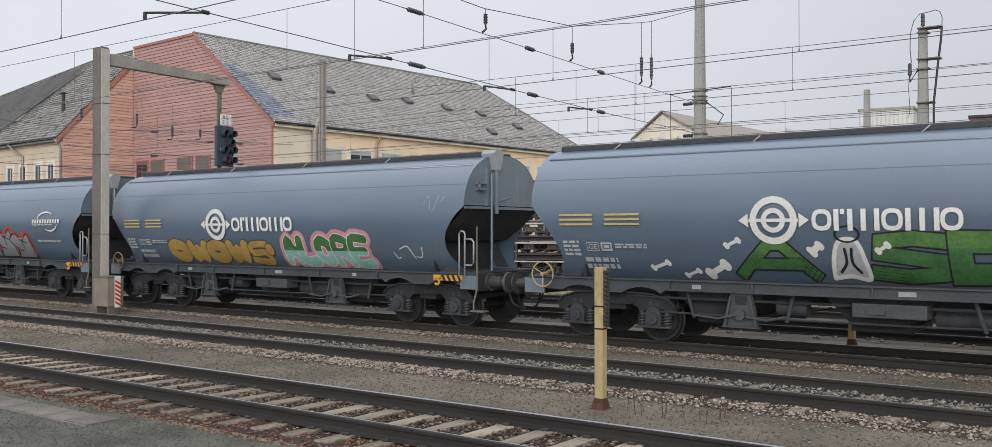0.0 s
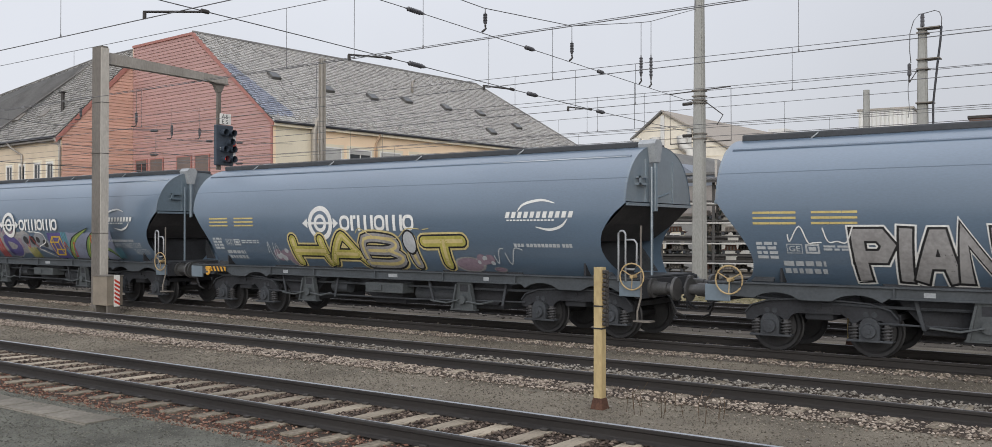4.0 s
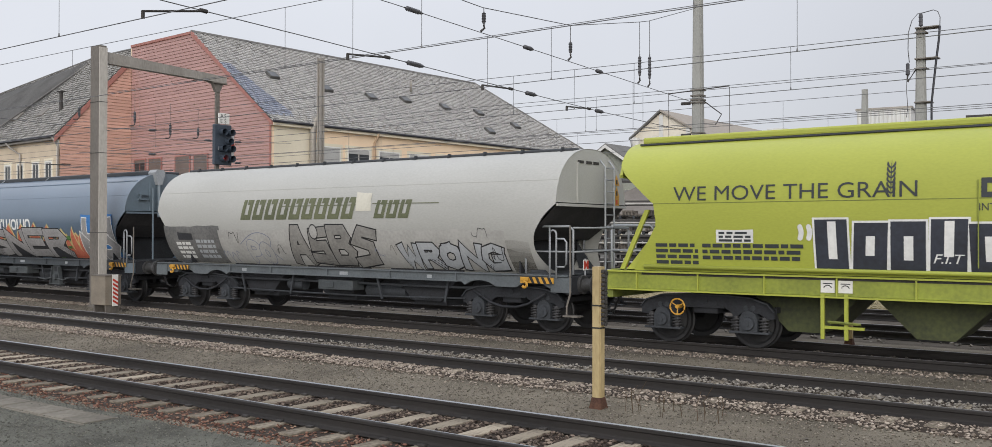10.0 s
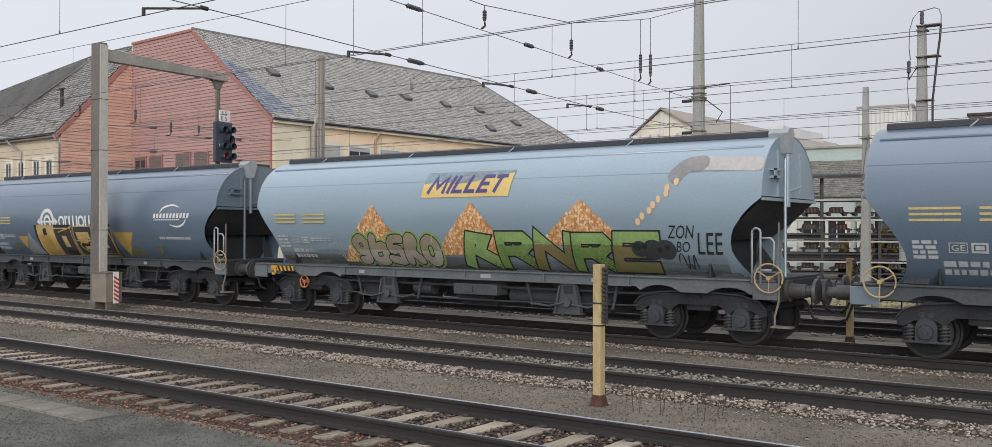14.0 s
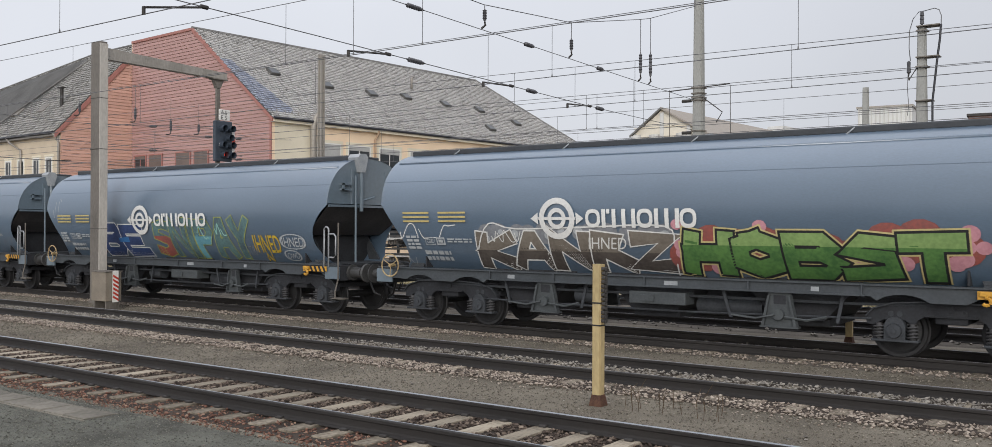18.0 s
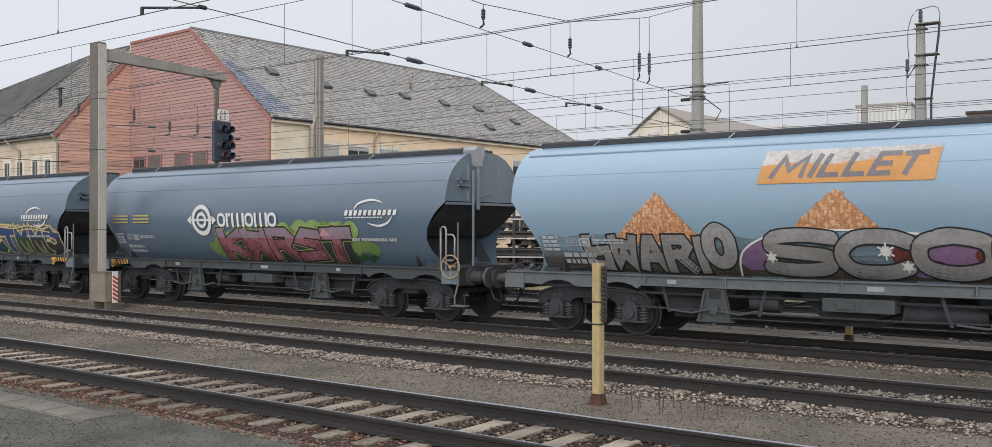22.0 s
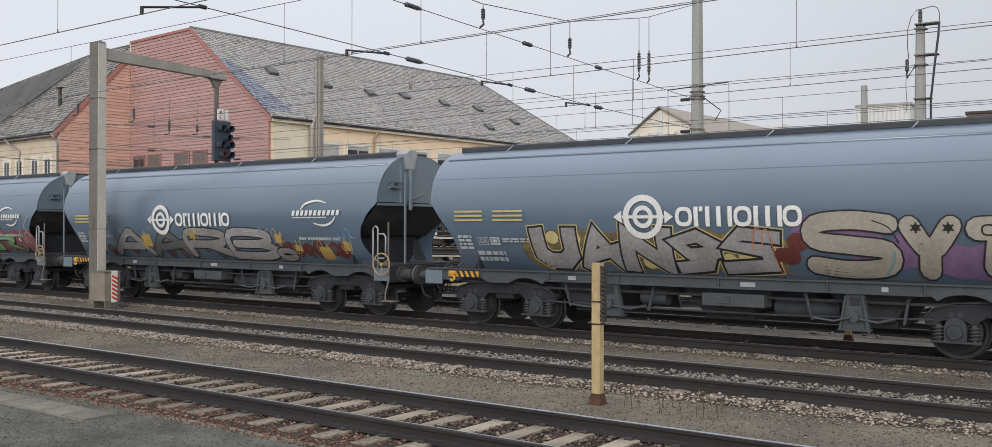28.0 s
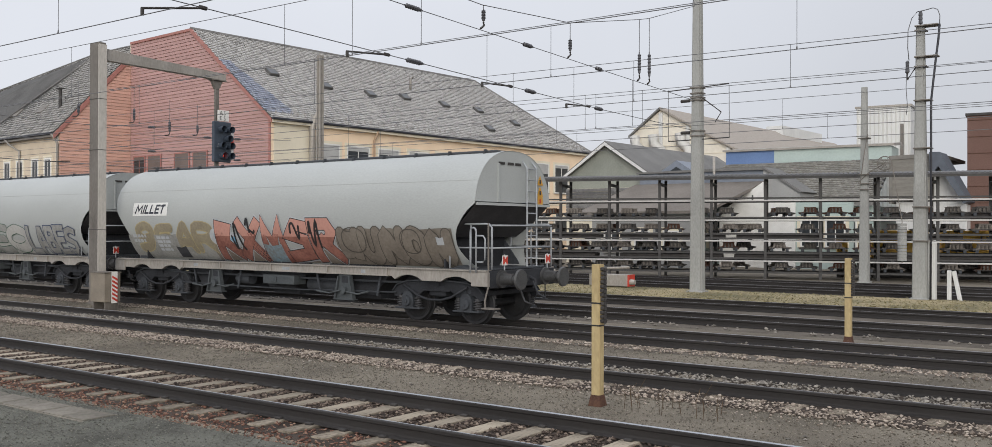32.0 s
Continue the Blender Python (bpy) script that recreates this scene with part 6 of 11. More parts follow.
    for x, w, z in ((-3.2, 0.09, 1.1), (0.55, 0.14, 1.1), (3.3, 0.07, 1.1)):
        part("label_plate", box(bmesh.new(), x - w, x + w, -1.325, -1.321, z, z + 0.08), M["rail_grey"], wagon)
    bm = cyl(bmesh.new(), (-1.75, -0.95, 0.8), (-1.2, -0.95, 0.8), 0.15, seg=14)
    part("brake_cylinder", bm, dark, wagon, angle=30)


def hazard_plate(wagon, x):
    """A striped marking with a hoisting hook on the sill."""
    bm = bmesh.new()
    box(bm, x - 0.42, x + 0.42, -1.392, -1.38, 1.08, 1.21)
    pl = part("hazard_plate", bm, M["amber"], wagon, "yellow and black striped plate")
    for k in range(4):
        bm = bmesh.new()
        a = x - 0.12 + k * 0.15
        prism(bm, [(a, 1.08), (a + 0.07, 1.08), (a + 0.0, 1.21), (a - 0.07, 1.21)], "y", -1.397, -1.393)
        part("stripe", bm, M["black_paint"], pl)
    bm = bmesh.new()
    tube(bm, [(x - 0.28, -1.43, 1.18)] + arc((x - 0.28, -1.43, 1.05), 0.06, 90, -150, 8), 0.03, 6)
    box(bm, x - 0.38, x - 0.18, -1.45, -1.4, 1.13, 1.2, 0.01)
    part("tow_hook", bm, M["amber"], pl)


def hand_wheel(wagon, x, z, r, material, y=-1.44):
    bm = bmesh.new()
    tube(bm, arc((x, y, z), r, 0, 360, 20), 0.016, 6)
    for k in range(3):
        a = 2 * math.pi * k / 3 + 0.5
        tube(bm, [(x, y + 0.02, z), (x + r * math.cos(a), y, z + r * math.sin(a))], 0.011, 5)
    cyl(bm, (x, y - 0.02, z), (x, y + 0.16, z), 0.04, seg=8)
    part("hand_wheel", bm, material, wagon, "spoked brake hand wheel")


def steps_and_rails(wagon, paint):
    """Shunter's steps and grab rails at the platform end."""
    bm = bmesh.new()
    tube(bm, [(6.62, -1.38, 1.2), (6.62, -1.38, 2.12)] + arc((6.7, -1.38, 2.12), 0.08, 180, 0, 6) + [(6.78, -1.38, 1.2)], 0.021, 6)
    part("grab_rail", bm, paint, wagon, smooth=True)
    bm = bmesh.new()
    tube(bm, [(6.8, -1.38, 2.02), (6.97, -1.38, 2.02), (7.03, -1.38, 1.95), (7.03, -1.38, 1.5), (6.97, -1.38, 1.44), (6.8, -1.38, 1.44)], 0.021, 6)
    part("grab_rail", bm, paint, wagon, smooth=True)
    bm = bmesh.new()
    tube(bm, [(7.12, -1.38, 2.3), (7.12, -1.38, 0.9), (7.06, -1.42, 0.62), (7.06, -1.42, 0.44)], 0.02, 5)
    box(bm, 7.0, 7.36, -1.48, -1.26, 0.42, 0.45)
    part("step", bm, M["galv_dark"], wagon)
    for x, sgn in ((-6.75, 1), (6.7, 1)):
        bm = bmesh.new()
        for d in (-0.14, 0.14):
            tube(bm, [(x + d, sgn * 1.3, 1.15), (x + d, sgn * 1.32, 0.5)], 0.016, 5)
        box(bm, x - 0.17, x + 0.17, sgn * 1.32 - 0.08, sgn * 1.32 + 0.08, 0.48, 0.5)
        part("step", bm, M["under"], wagon)
    bm = bmesh.new()
    box(bm, 5.95, 7.05, -1.25, 1.25, 1.262, 1.29)
    part("platform", bm, M["under"], wagon)


def roof_gear(wagon, hatch, metal, ledge, railed=False):
    bm = bmesh.new()
    box(bm, -6.72, 6.7, -0.52, 0.52, 3.9, 3.98 if railed else 4.04, 0.03)
    lid = part("roof_hatch", bm, hatch, wagon, "long dark loading hatch along the roof")
    bm = bmesh.new()
    if not railed:
        part("roof_ledge", tube(bmesh.new(), [(-6.7, -0.99, 3.70), (6.7, -0.99, 3.70)], 0.034, 8), ledge, wagon, "rounded painted ledge below the hatch", smooth=True)
    box(bm, -6.6, 6.55, 0.93, 0.98, 3.70, 3.77)
    part("roof_rail", bm, hatch, wagon)
    for x in () if railed else (-5.4, -2.4, 0.6, 3.6):
        bm = bmesh.new()
        tube(bm, [(x, -0.62, 3.86), (x + 0.15, -0.5, 4.02), (x + 0.32, -0.3, 4.06), (x + 0.4, 0.4, 4.05)], 0.016, 5)
        part("hatch_lever", bm, metal, lid, smooth=True)
    if railed:
        for x in [i * 1.05 - 6.2 for i in range(13)]:
            bm = bmesh.new()
            box(bm, x - 0.03, x + 0.03, -0.56, -0.5, 3.89, 4.0)
            box(bm, x - 0.015, x + 0.015, -0.6, -0.56, 3.88, 3.95)
            part("walkway_bracket", bm, hatch, lid)


def filler(wagon, paint, pipe):
    """Vent housing and down pipe on the end cap."""
    bm = bmesh.new()
    prism(bm, [(-0.45, 3.6), (-0.31, 3.6), (-0.2, 3.98), (-0.28, 4.07), (-0.48, 4.07), (-0.56, 3.98)], "x", XE - 0.22, XE + 0.16)
    f = part("vent_housing", bm, paint, wagon, "pale vent housing on the end cap")
    bm = bmesh.new()
    cyl(bm, (XE + 0.09, -0.38, 3.62), (XE + 0.09, -0.38, 2.6), 0.05, seg=10)
    cyl(bm, (XE + 0.13, -0.62, 3.5), (XE + 0.13, -0.62, 1.3), 0.03, seg=8)
    tube(bm, [(XE + 0.06, -0.38, 2.86), (XE + 0.2, 0.0, 2.98)], 0.025, 6)
    part("down_pipe", bm, pipe, f, angle=30)
    bm = bmesh.new()
    box(bm, XE - 0.02, XE + 0.1, -1.05, -0.72, 3.26, 3.3)
    box(bm, XE - 0.02, XE + 0.1, -1.05, -0.72, 3.12, 3.16)
    box(bm, XE + 0.07, XE + 0.1, -1.05, -0.98, 3.12, 3.3)
    part("lamp_bracket", bm, pipe, f)


def end_ladder(wagon, metal):
    """Ladder, cut-out rim over the cap, and warning labels."""
    for i, z in enumerate((3.32, 3.06, 2.86)):
        bm = bmesh.new()
        if i < 2:
            prism(bm, [(0.94, z - 0.1), (1.2, z - 0.1), (1.07, z + 0.13)], "x", XE + 0.001, XE + 0.01)
        else:
            box(bm, XE + 0.001, XE + 0.01, 0.95, 1.18, z - 0.12, z + 0.1)
        lab = part("warning_label", bm, M["amber"], wagon, "yellow warning label")
        part("label_mark", box(bmesh.new(), XE + 0.011, XE + 0.014, 1.04, 1.1, z - 0.07, z + 0.03), M["black_paint"] if i < 2 else M["red_paint"], lab)
    for y in (-0.5, -0.15, 0.15):
        part("rim_slot", box(bmesh.new(), XE + 0.001, XE + 0.006, y - 0.12, y + 0.12, 3.64, 3.7), M["iron"], wagon)
    for y in (-0.75, 1.0):
        bm = box(bmesh.new(), 7.11, 7.125, y - 0.1, y + 0.1, 1.36, 1.58)
        mk = part("end_marker", bm, M["white"], wagon)
        part("marker_bar", prism(bmesh.new(), [(y - 0.09, 1.38), (y - 0.05, 1.38), (y, 1.45), (y + 0.05, 1.38), (y + 0.09, 1.38), (y + 0.09, 1.56), (y + 0.05, 1.56), (y, 1.49), (y - 0.05, 1.56), (y - 0.09, 1.56)], "x", 7.126, 7.13), M["red_paint"], mk)
        part("marker_post", tube(bmesh.new(), [(7.1, y, 1.24), (7.1, y, 1.6)], 0.018, 5), metal, mk)
    bm = bmesh.new()
    for y in (0.35, 0.75):
        tube(bm, [(XE + 0.12, y, 1.3), (XE + 0.12, y, 3.6), (XE - 0.05, y, 3.8)], 0.022, 5)
    for i in range(9):
        tube(bm, [(XE + 0.12, 0.35, 1.5 + i * 0.26), (XE + 0.12, 0.75, 1.5 + i * 0.26)], 0.016, 5)
    part("ladder", bm, metal, wagon)


def end_railing(wagon, metal):
    bm = bmesh.new()
    for y in (-1.2, 1.2):
        tube(bm, [(5.9, y, 1.28), (5.9, y, 2.2), (5.98, y, 2.28), (7.0, y, 2.28), (7.08, y, 2.2), (7.08, y, 1.28)], 0.026, 6)
        tube(bm, [(5.9, y, 1.75), (7.08, y, 1.75)], 0.02, 5)
        tube(bm, [(6.5, y, 1.28), (6.5, y, 2.28)], 0.02, 5)
    for z in (1.75, 2.25):
        tube(bm, [(7.08, -1.2, z), (7.08, 1.2, z)], 0.022, 5)
    part("platform_railing", bm, metal, wagon, smooth=True)


def hopper_wagon(paint, cap, label, category="grain wagon", sill="sill", railed=False, vent=True):
    w = thing("hopper_wagon", label, category, (0, TRACKS[3], 0), group="wagons of the grain train")
    body = hopper_body(paint, w, "")
    end_wall(1, M["end_shade_dirt"], cap, body)
    end_wall(-1, M["end_shade_dirt"], cap, body)
    for s in (-1, 1):
        bm = bmesh.new()
        y = half_width(3.25)
        box(bm, -XE + 0.02, XE - 0.02, s * y - 0.004, s * y + 0.006, 3.243, 3.257)
        part("weld_seam", bm, paint, body)
    underframe(w, M[sill], M["under"], paint is not M["cream"])
    buffers(w, M["buffer"])
    bogie(w, -5.07, not vent)
    bogie(w, 5.45, not vent)
    steps_and_rails(w, M["rail_grey"])
    roof_gear(w, M["hatch"], M["rail_grey"], paint, railed)
    if vent:
        filler(w, M["rail_grey"], cap)
    else:
        end_ladder(w, M["rail_grey"])
        end_railing(w, M["rail_grey"])
    return w


# the lime wagon: broad upper barrel, ends cut in like an arrow
LIME_CUT = [(4.0, 0.0), (3.3, 0.02), (3.16, 0.14), (2.62, 1.13), (2.48, 1.2), (1.45, 0.42)]
LIME_CUT_LEFT = [(3.95, 0.0), (3.5, 0.02), (3.3, 0.14), (2.7, 0.8), (2.3, 0.85), (1.45, 0.35)]


def lime_section(s):
    side = -1 if s < 0.5 else 1
    u = 1 - abs(s - 0.5) * 2
    if u < 0.4:
        return side * (1.36 + 0.12 * math.sin(u / 0.4 * math.pi / 2)), 1.42 + 1.28 * u / 0.4
    a = (u - 0.4) / 0.6 * math.pi / 2
    n = 2 / 2.7
    return side * 1.48 * max(math.cos(a), 0) ** n, 2.7 + 1.3 * math.sin(a) ** n


def lime_half(z):
    if z <= 2.7:
        return 1.36 + 0.12 * math.sin(max(z - 1.42, 0) / 1.28 * math.pi / 2)
    return 1.48 * (1 - min((z - 2.7) / 1.3, 0.999) ** 2.7) ** (1 / 2.7)


def lime_wagon(label):
    w = thing("hopper_wagon", label, "grain wagon", (0, TRACKS[3], 0), group="wagons of the grain train")
    nx, ns = 24, 60
    bm = bmesh.new()
    grid = []
    for j in range(ns + 1):
        y, z = lime_section(j / ns)
        xl, xr = -6.8 + inset(z, LIME_CUT_LEFT), 6.8 - inset(z, LIME_CUT)
        grid.append([bm.verts.new((xl + (xr - xl) * i / nx, y, z)) for i in range(nx + 1)])
    for j in range(ns):
        for i in range(nx):
            bm.faces.new((grid[j][i], grid[j][i + 1], grid[j + 1][i + 1], grid[j + 1][i]))
    bmesh.ops.recalc_face_normals(bm, faces=bm.faces[:])
    body = part("body", bm, M["lime"], w, angle=35)
    for sign, cut in ((1, LIME_CUT), (-1, LIME_CUT_LEFT)):
        cap = [p for p in (lime_section(j / 90) for j in range(91)) if p[1] >= 3.24]
        bm = bmesh.new()
        prism(bm, [(q[0] * 0.96, q[1]) for q in cap], "x", sign * 6.73, sign * 6.79)
        box(bm, min(sign * 6.78, sign * 6.86), max(sign * 6.78, sign * 6.86), -1.25, 1.25, 3.24, 3.32)
        part("end_cap", bm, M["lime"], body)
        bm = bmesh.new()
        prev = None
        for g, z in ((0.08, 3.26), (1.5, 2.56), (1.55, 1.95), (1.1, 1.42)):
            wd = lime_half(z) - 0.04
            row = [bm.verts.new((sign * (6.8 - g), y, z)) for y in (-wd, 0, wd)]
            if prev:
                for i in range(2):
                    bm.faces.new((prev[i], prev[i + 1], row[i + 1], row[i]))
            prev = row
        # the shade under the overhanging end is put into this sheet's colour
        part("slope_sheet", bm, M["lime_shade"], body, "lime sloping end sheet in a painted shade tone")
        for y in (-1.22, 1.22):
            bm = bmesh.new()
            prism(bm, [(sign * 5.55, 2.55), (sign * 5.75, 2.55), (sign * 6.72, 1.4), (sign * 6.5, 1.4)], "y", y - 0.03, y + 0.03)
            prism(bm, [(sign * 6.2, 2.6), (sign * 6.3, 2.6), (sign * 6.86, 1.4), (sign * 6.76, 1.4)], "y", y - 0.03, y + 0.03)
            part("end_strut", bm, M["lime"], body)
    for s in (-1, 1):
        bm = bmesh.new()
        y = lime_half(2.72)
        box(bm, -6.0, 5.6, s * y - 0.003, s * y + 0.006, 2.70, 2.715)
        part("weld_seam", bm, M["lime_dirty"], body)
        bm = bmesh.new()
        box(bm, -0.35, -0.335, s * 1.49 - 0.012, s * 1.49 + 0.006, 1.6, 3.0)
        part("weld_seam", bm, M["lime_shade"], body)
        bm = bmesh.new()
        tube(bm, [(-6.2, s * 1.46, 1.5), (5.9, s * 1.46, 1.5)], 0.04, 8)
        part("edge_pipe", bm, M["lime"], w, smooth=True)
        bm = bmesh.new()
        box(bm, -7.05, 7.05, s * 1.32 - 0.05, s * 1.32 + 0.05, 1.06, 1.4, 0.01)
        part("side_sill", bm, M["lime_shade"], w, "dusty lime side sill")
        part("sill_flange", box(bmesh.new(), -7.05, 7.05, s * 1.34 - 0.1, s * 1.34 + 0.1, 1.03, 1.06), M["lime"], w)
        part("sill_flange", box(bmesh.new(), -7.05, 7.05, s * 1.34 - 0.1, s * 1.34 + 0.1, 1.38, 1.41), M["lime"], w)
        # no real opening: a dark strip imitates the shade below the flange
        part("sill_gap", box(bmesh.new(), -6.3, 6.1, s * 1.375 - 0.004, s * 1.375 + 0.004, 1.335, 1.378), M["iron"], w, "dark strip painted for the shaded gap under the flange")
        for x in [q * 1.28 - 6.4 for q in range(11)]:
            part("sill_rib", box(bmesh.new(), x - 0.012, x + 0.012, s * 1.345 - 0.07, s * 1.345 + 0.07, 1.06, 1.38), M["lime"], w)
    for sx in (-1, 1):
        bm = box(bmesh.new(), min(sx * 6.95, sx * 7.1), max(sx * 6.95, sx * 7.1), -1.35, 1.35, 0.86, 1.3, 0.015)
        part("buffer_beam", bm, M["lime_dirty"], w)
        bm = box(bmesh.new(), min(sx * 6.1, sx * 7.05), max(sx * 6.1, sx * 7.05), -1.25, 1.25, 1.40, 1.43)
        part("platform", bm, M["lime_dirty"], w)
    for x in (-3.3, -1.1, 1.1, 3.3):
        bm = bmesh.new()
        prism(bm, [(x - 1.0, 1.05), (x + 1.0, 1.05), (x + 0.3, 0.35), (x - 0.3, 0.35)], "y", -0.8, 0.8)
        # nearly black lime: dirt plus the shade under the wagon, both in the colour
        part("hopper_outlet", bm, M["lime_shade_dirt"], w, "dirty lime discharge hopper with underside shade in its colour")
    for x in (-2.6, 0.35, 3.35):
        bm = bmesh.new()
        for d in (-0.2, 0.2):
            box(bm, x + d - 0.03, x + d + 0.03, -1.42, -1.36, 0.32, 1.1)
        box(bm, x - 0.22, x + 0.5, -1.41, -1.37, 0.5, 0.55)
        fr = part("step_frame", bm, M["lime"], w)
        bm = bmesh.new()
        tube(bm, [(x - 0.1, -1.43, 0.62), (x + 0.45, -1.43, 0.6)], 0.025, 5)
        part("lever", bm, M["lime_dirty"], fr)
        for d in (-0.24, 0.06):
            bm = bmesh.new()
            box(bm, x + d, x + d + 0.24, -1.376, -1.371, 1.12, 1.34)
            sg = part("notice_plate", bm, M["white"], w)
            bm = bmesh.new()
            tube(bm, arc((x + d + 0.12, -1.378, 1.18), 0.07, 20, 160, 6), 0.008, 4)
            box(bm, x + d + 0.04, x + d + 0.2, -1.38, -1.377, 1.27, 1.285)
            part("notice_mark", bm, M["black_paint"], sg)
    bm = bmesh.new()
    box(bm, -6.6, 6.7, -0.75, 0.75, 3.93, 4.07, 0.04)
    part("roof_hatch", bm, M["lime"], w, "raised lime roof hatch")
    bm = bmesh.new()
    box(bm, -6.6, 6.65, -0.86, -0.755, 3.9, 3.935)
    part("roof_gutter", bm, M["hatch"], w)
    for sx in (-1, 1):
        bm = bmesh.new()
        for y in (-1.2, 1.2):
            tube(bm, [(sx * 6.1, y, 1.42), (sx * 6.1, y, 2.2), (sx * 6.2, y, 2.3), (sx * 7.0, y, 2.3), (sx * 7.06, y, 2.2), (sx * 7.06, y, 1.42)], 0.026, 6)
            tube(bm, [(sx * 6.1, y, 1.8), (sx * 7.06, y, 1.8)], 0.02, 5)
        for z in (1.8, 2.28):
            tube(bm, [(sx * 7.06, -1.2, z), (sx * 7.06, 1.2, z)], 0.022, 5)
        part("platform_railing", bm, M["rail_grey"], w, smooth=True)
    hand_wheel(w, 6.5, 1.25, 0.28, M["ochre"], -1.52)
    buffers(w, M["buffer"])
    bogie(w, -5.1)
    bogie(w, 5.17)
    hand_wheel(w, -5.58, 0.74, 0.15, M["amber"], -1.3)
    return w


slate_hopper = hopper_wagon(M["wagon"], M["wagon_end"], "blue-grey barrel-shaped grain hopper wagon, lower side painted over", sill="sill_dark")
blue_hopper = hopper_wagon(M["sky_paint"], M["sky_paint"], "light blue grain hopper wagon with painted corn heaps")
faded_hopper = hopper_wagon(M["sky_worn"], M["sky_worn"], "faded light blue grain hopper wagon with painted corn heaps")
pale_hopper = hopper_wagon(M["pale_paint"], M["pale_paint"], "pale grey grain hopper wagon with dusty graffiti", railed=True, vent=False, sill="galv")
cream = hopper_wagon(M["cream"], M["cream"], "cream grain hopper wagon, dirty lower side with graffiti", railed=True, vent=False)
lime = lime_wagon("bright lime green grain hopper wagon with dark lettering")
for ob in lime.children_recursive:       # its platform end is shorter than the other
    if ob.parent is lime and ob.name.startswith("bogie"):
        ob.location.x -= 0.28 if ob.location.x > 0 else 0
    elif ob.parent is lime or not ob.parent.name.startswith("bogie"):
        for v in ob.data.vertices:
            if v.co.x > 5.4:
                v.co.x -= 0.45 * min(1.0, (v.co.x - 5.4) / 1.4) + 0.23 * max(0.0, min(1.0, (v.co.x - 6.86) / 0.09))

def shorten(wagon, cut):
    """A wagon whose platform end is shorter: everything past the last hopper moves in."""
    for ob in wagon.children_recursive:
        if ob.parent is wagon and ob.name.startswith("bogie"):
            if ob.location.x > 0:
                ob.location.x -= cut
        elif ob.parent is wagon or not ob.parent.name.startswith("bogie"):
            for v in ob.data.vertices:
                if v.co.x > 1.6:
                    v.co.x -= cut * min(1.0, (v.co.x - 1.6) / 2.8)


short_hopper = hopper_wagon(M["wagon"], M["wagon_end"], "blue-grey barrel-shaped grain hopper wagon with a short platform end", sill="sill_dark")
shorten(short_hopper, 0.6)

# middles of the wagons along the line at the start, in metres
MIDDLE = [-35.3, -19.86, -4.37, 11.03, 26.45, 42.0, 57.35, 72.05, 87.4, 102.45, 117.8, 133.2, 148.65, 164.2, 179.1, 194.2, 209.3,
          224.8, 240.4, 255.6, 270.95, 286.3, 301.5, 316.65]
KIND = {6: short_hopper, 13: short_hopper, 15: short_hopper, 21: short_hopper, 8: cream, 9: lime, 11: faded_hopper, 17: blue_hopper, 18: lime, 22: pale_hopper, 23: pale_hopper}
TRAIN = []
used = set()
for k, x in enumerate(MIDDLE):
    src = KIND.get(k, slate_hopper)
    at = pose(x, TRACKS[3], 0)
    if src in used:
        TRAIN.append(copy_thing(src, at))
    else:
        src.matrix_basis = at
        used.add(src)
        TRAIN.append(src)


# ---- paint on the wagons: marks, lettering and graffiti that follow the curved sides ----
PAINT = {}


def spray_cans(*tones):
    for key, a, b in tones:
        PAINT[key] = mat("paint_" + key, a, b, 0.55, 0, 1.6, 14, 0.02, edge=(0.38, 0.6))


spray_cans(
    ("white", (0.70, 0.70, 0.68), (0.58, 0.58, 0.57)), ("pale_grey", (0.42, 0.44, 0.46), (0.33, 0.35, 0.37)), ("grey", (0.24, 0.25, 0.27), (0.17, 0.18, 0.2)),
    ("dim", (0.16, 0.18, 0.21), (0.12, 0.135, 0.16)), ("dim_blue", (0.2, 0.22, 0.3), (0.15, 0.165, 0.22)), ("black", (0.02, 0.02, 0.022), (0.013, 0.013, 0.014)),
    ("ink", (0.03, 0.035, 0.05), (0.02, 0.022, 0.03)), ("dark", (0.035, 0.04, 0.045), (0.025, 0.03, 0.033)), ("black_fill", (0.04, 0.042, 0.048), (0.025, 0.026, 0.03)),
    ("gold", (0.42, 0.28, 0.08), (0.30, 0.19, 0.05)), ("gold_fade", (0.50, 0.36, 0.15), (0.34, 0.23, 0.09)), ("gold_dark", (0.2, 0.15, 0.06), (0.09, 0.075, 0.05)),
    ("mint", (0.30, 0.52, 0.48), (0.2, 0.42, 0.36)), ("green", (0.06, 0.17, 0.06), (0.035, 0.10, 0.035)), ("dark_green", (0.03, 0.09, 0.03), (0.02, 0.05, 0.02)),
)
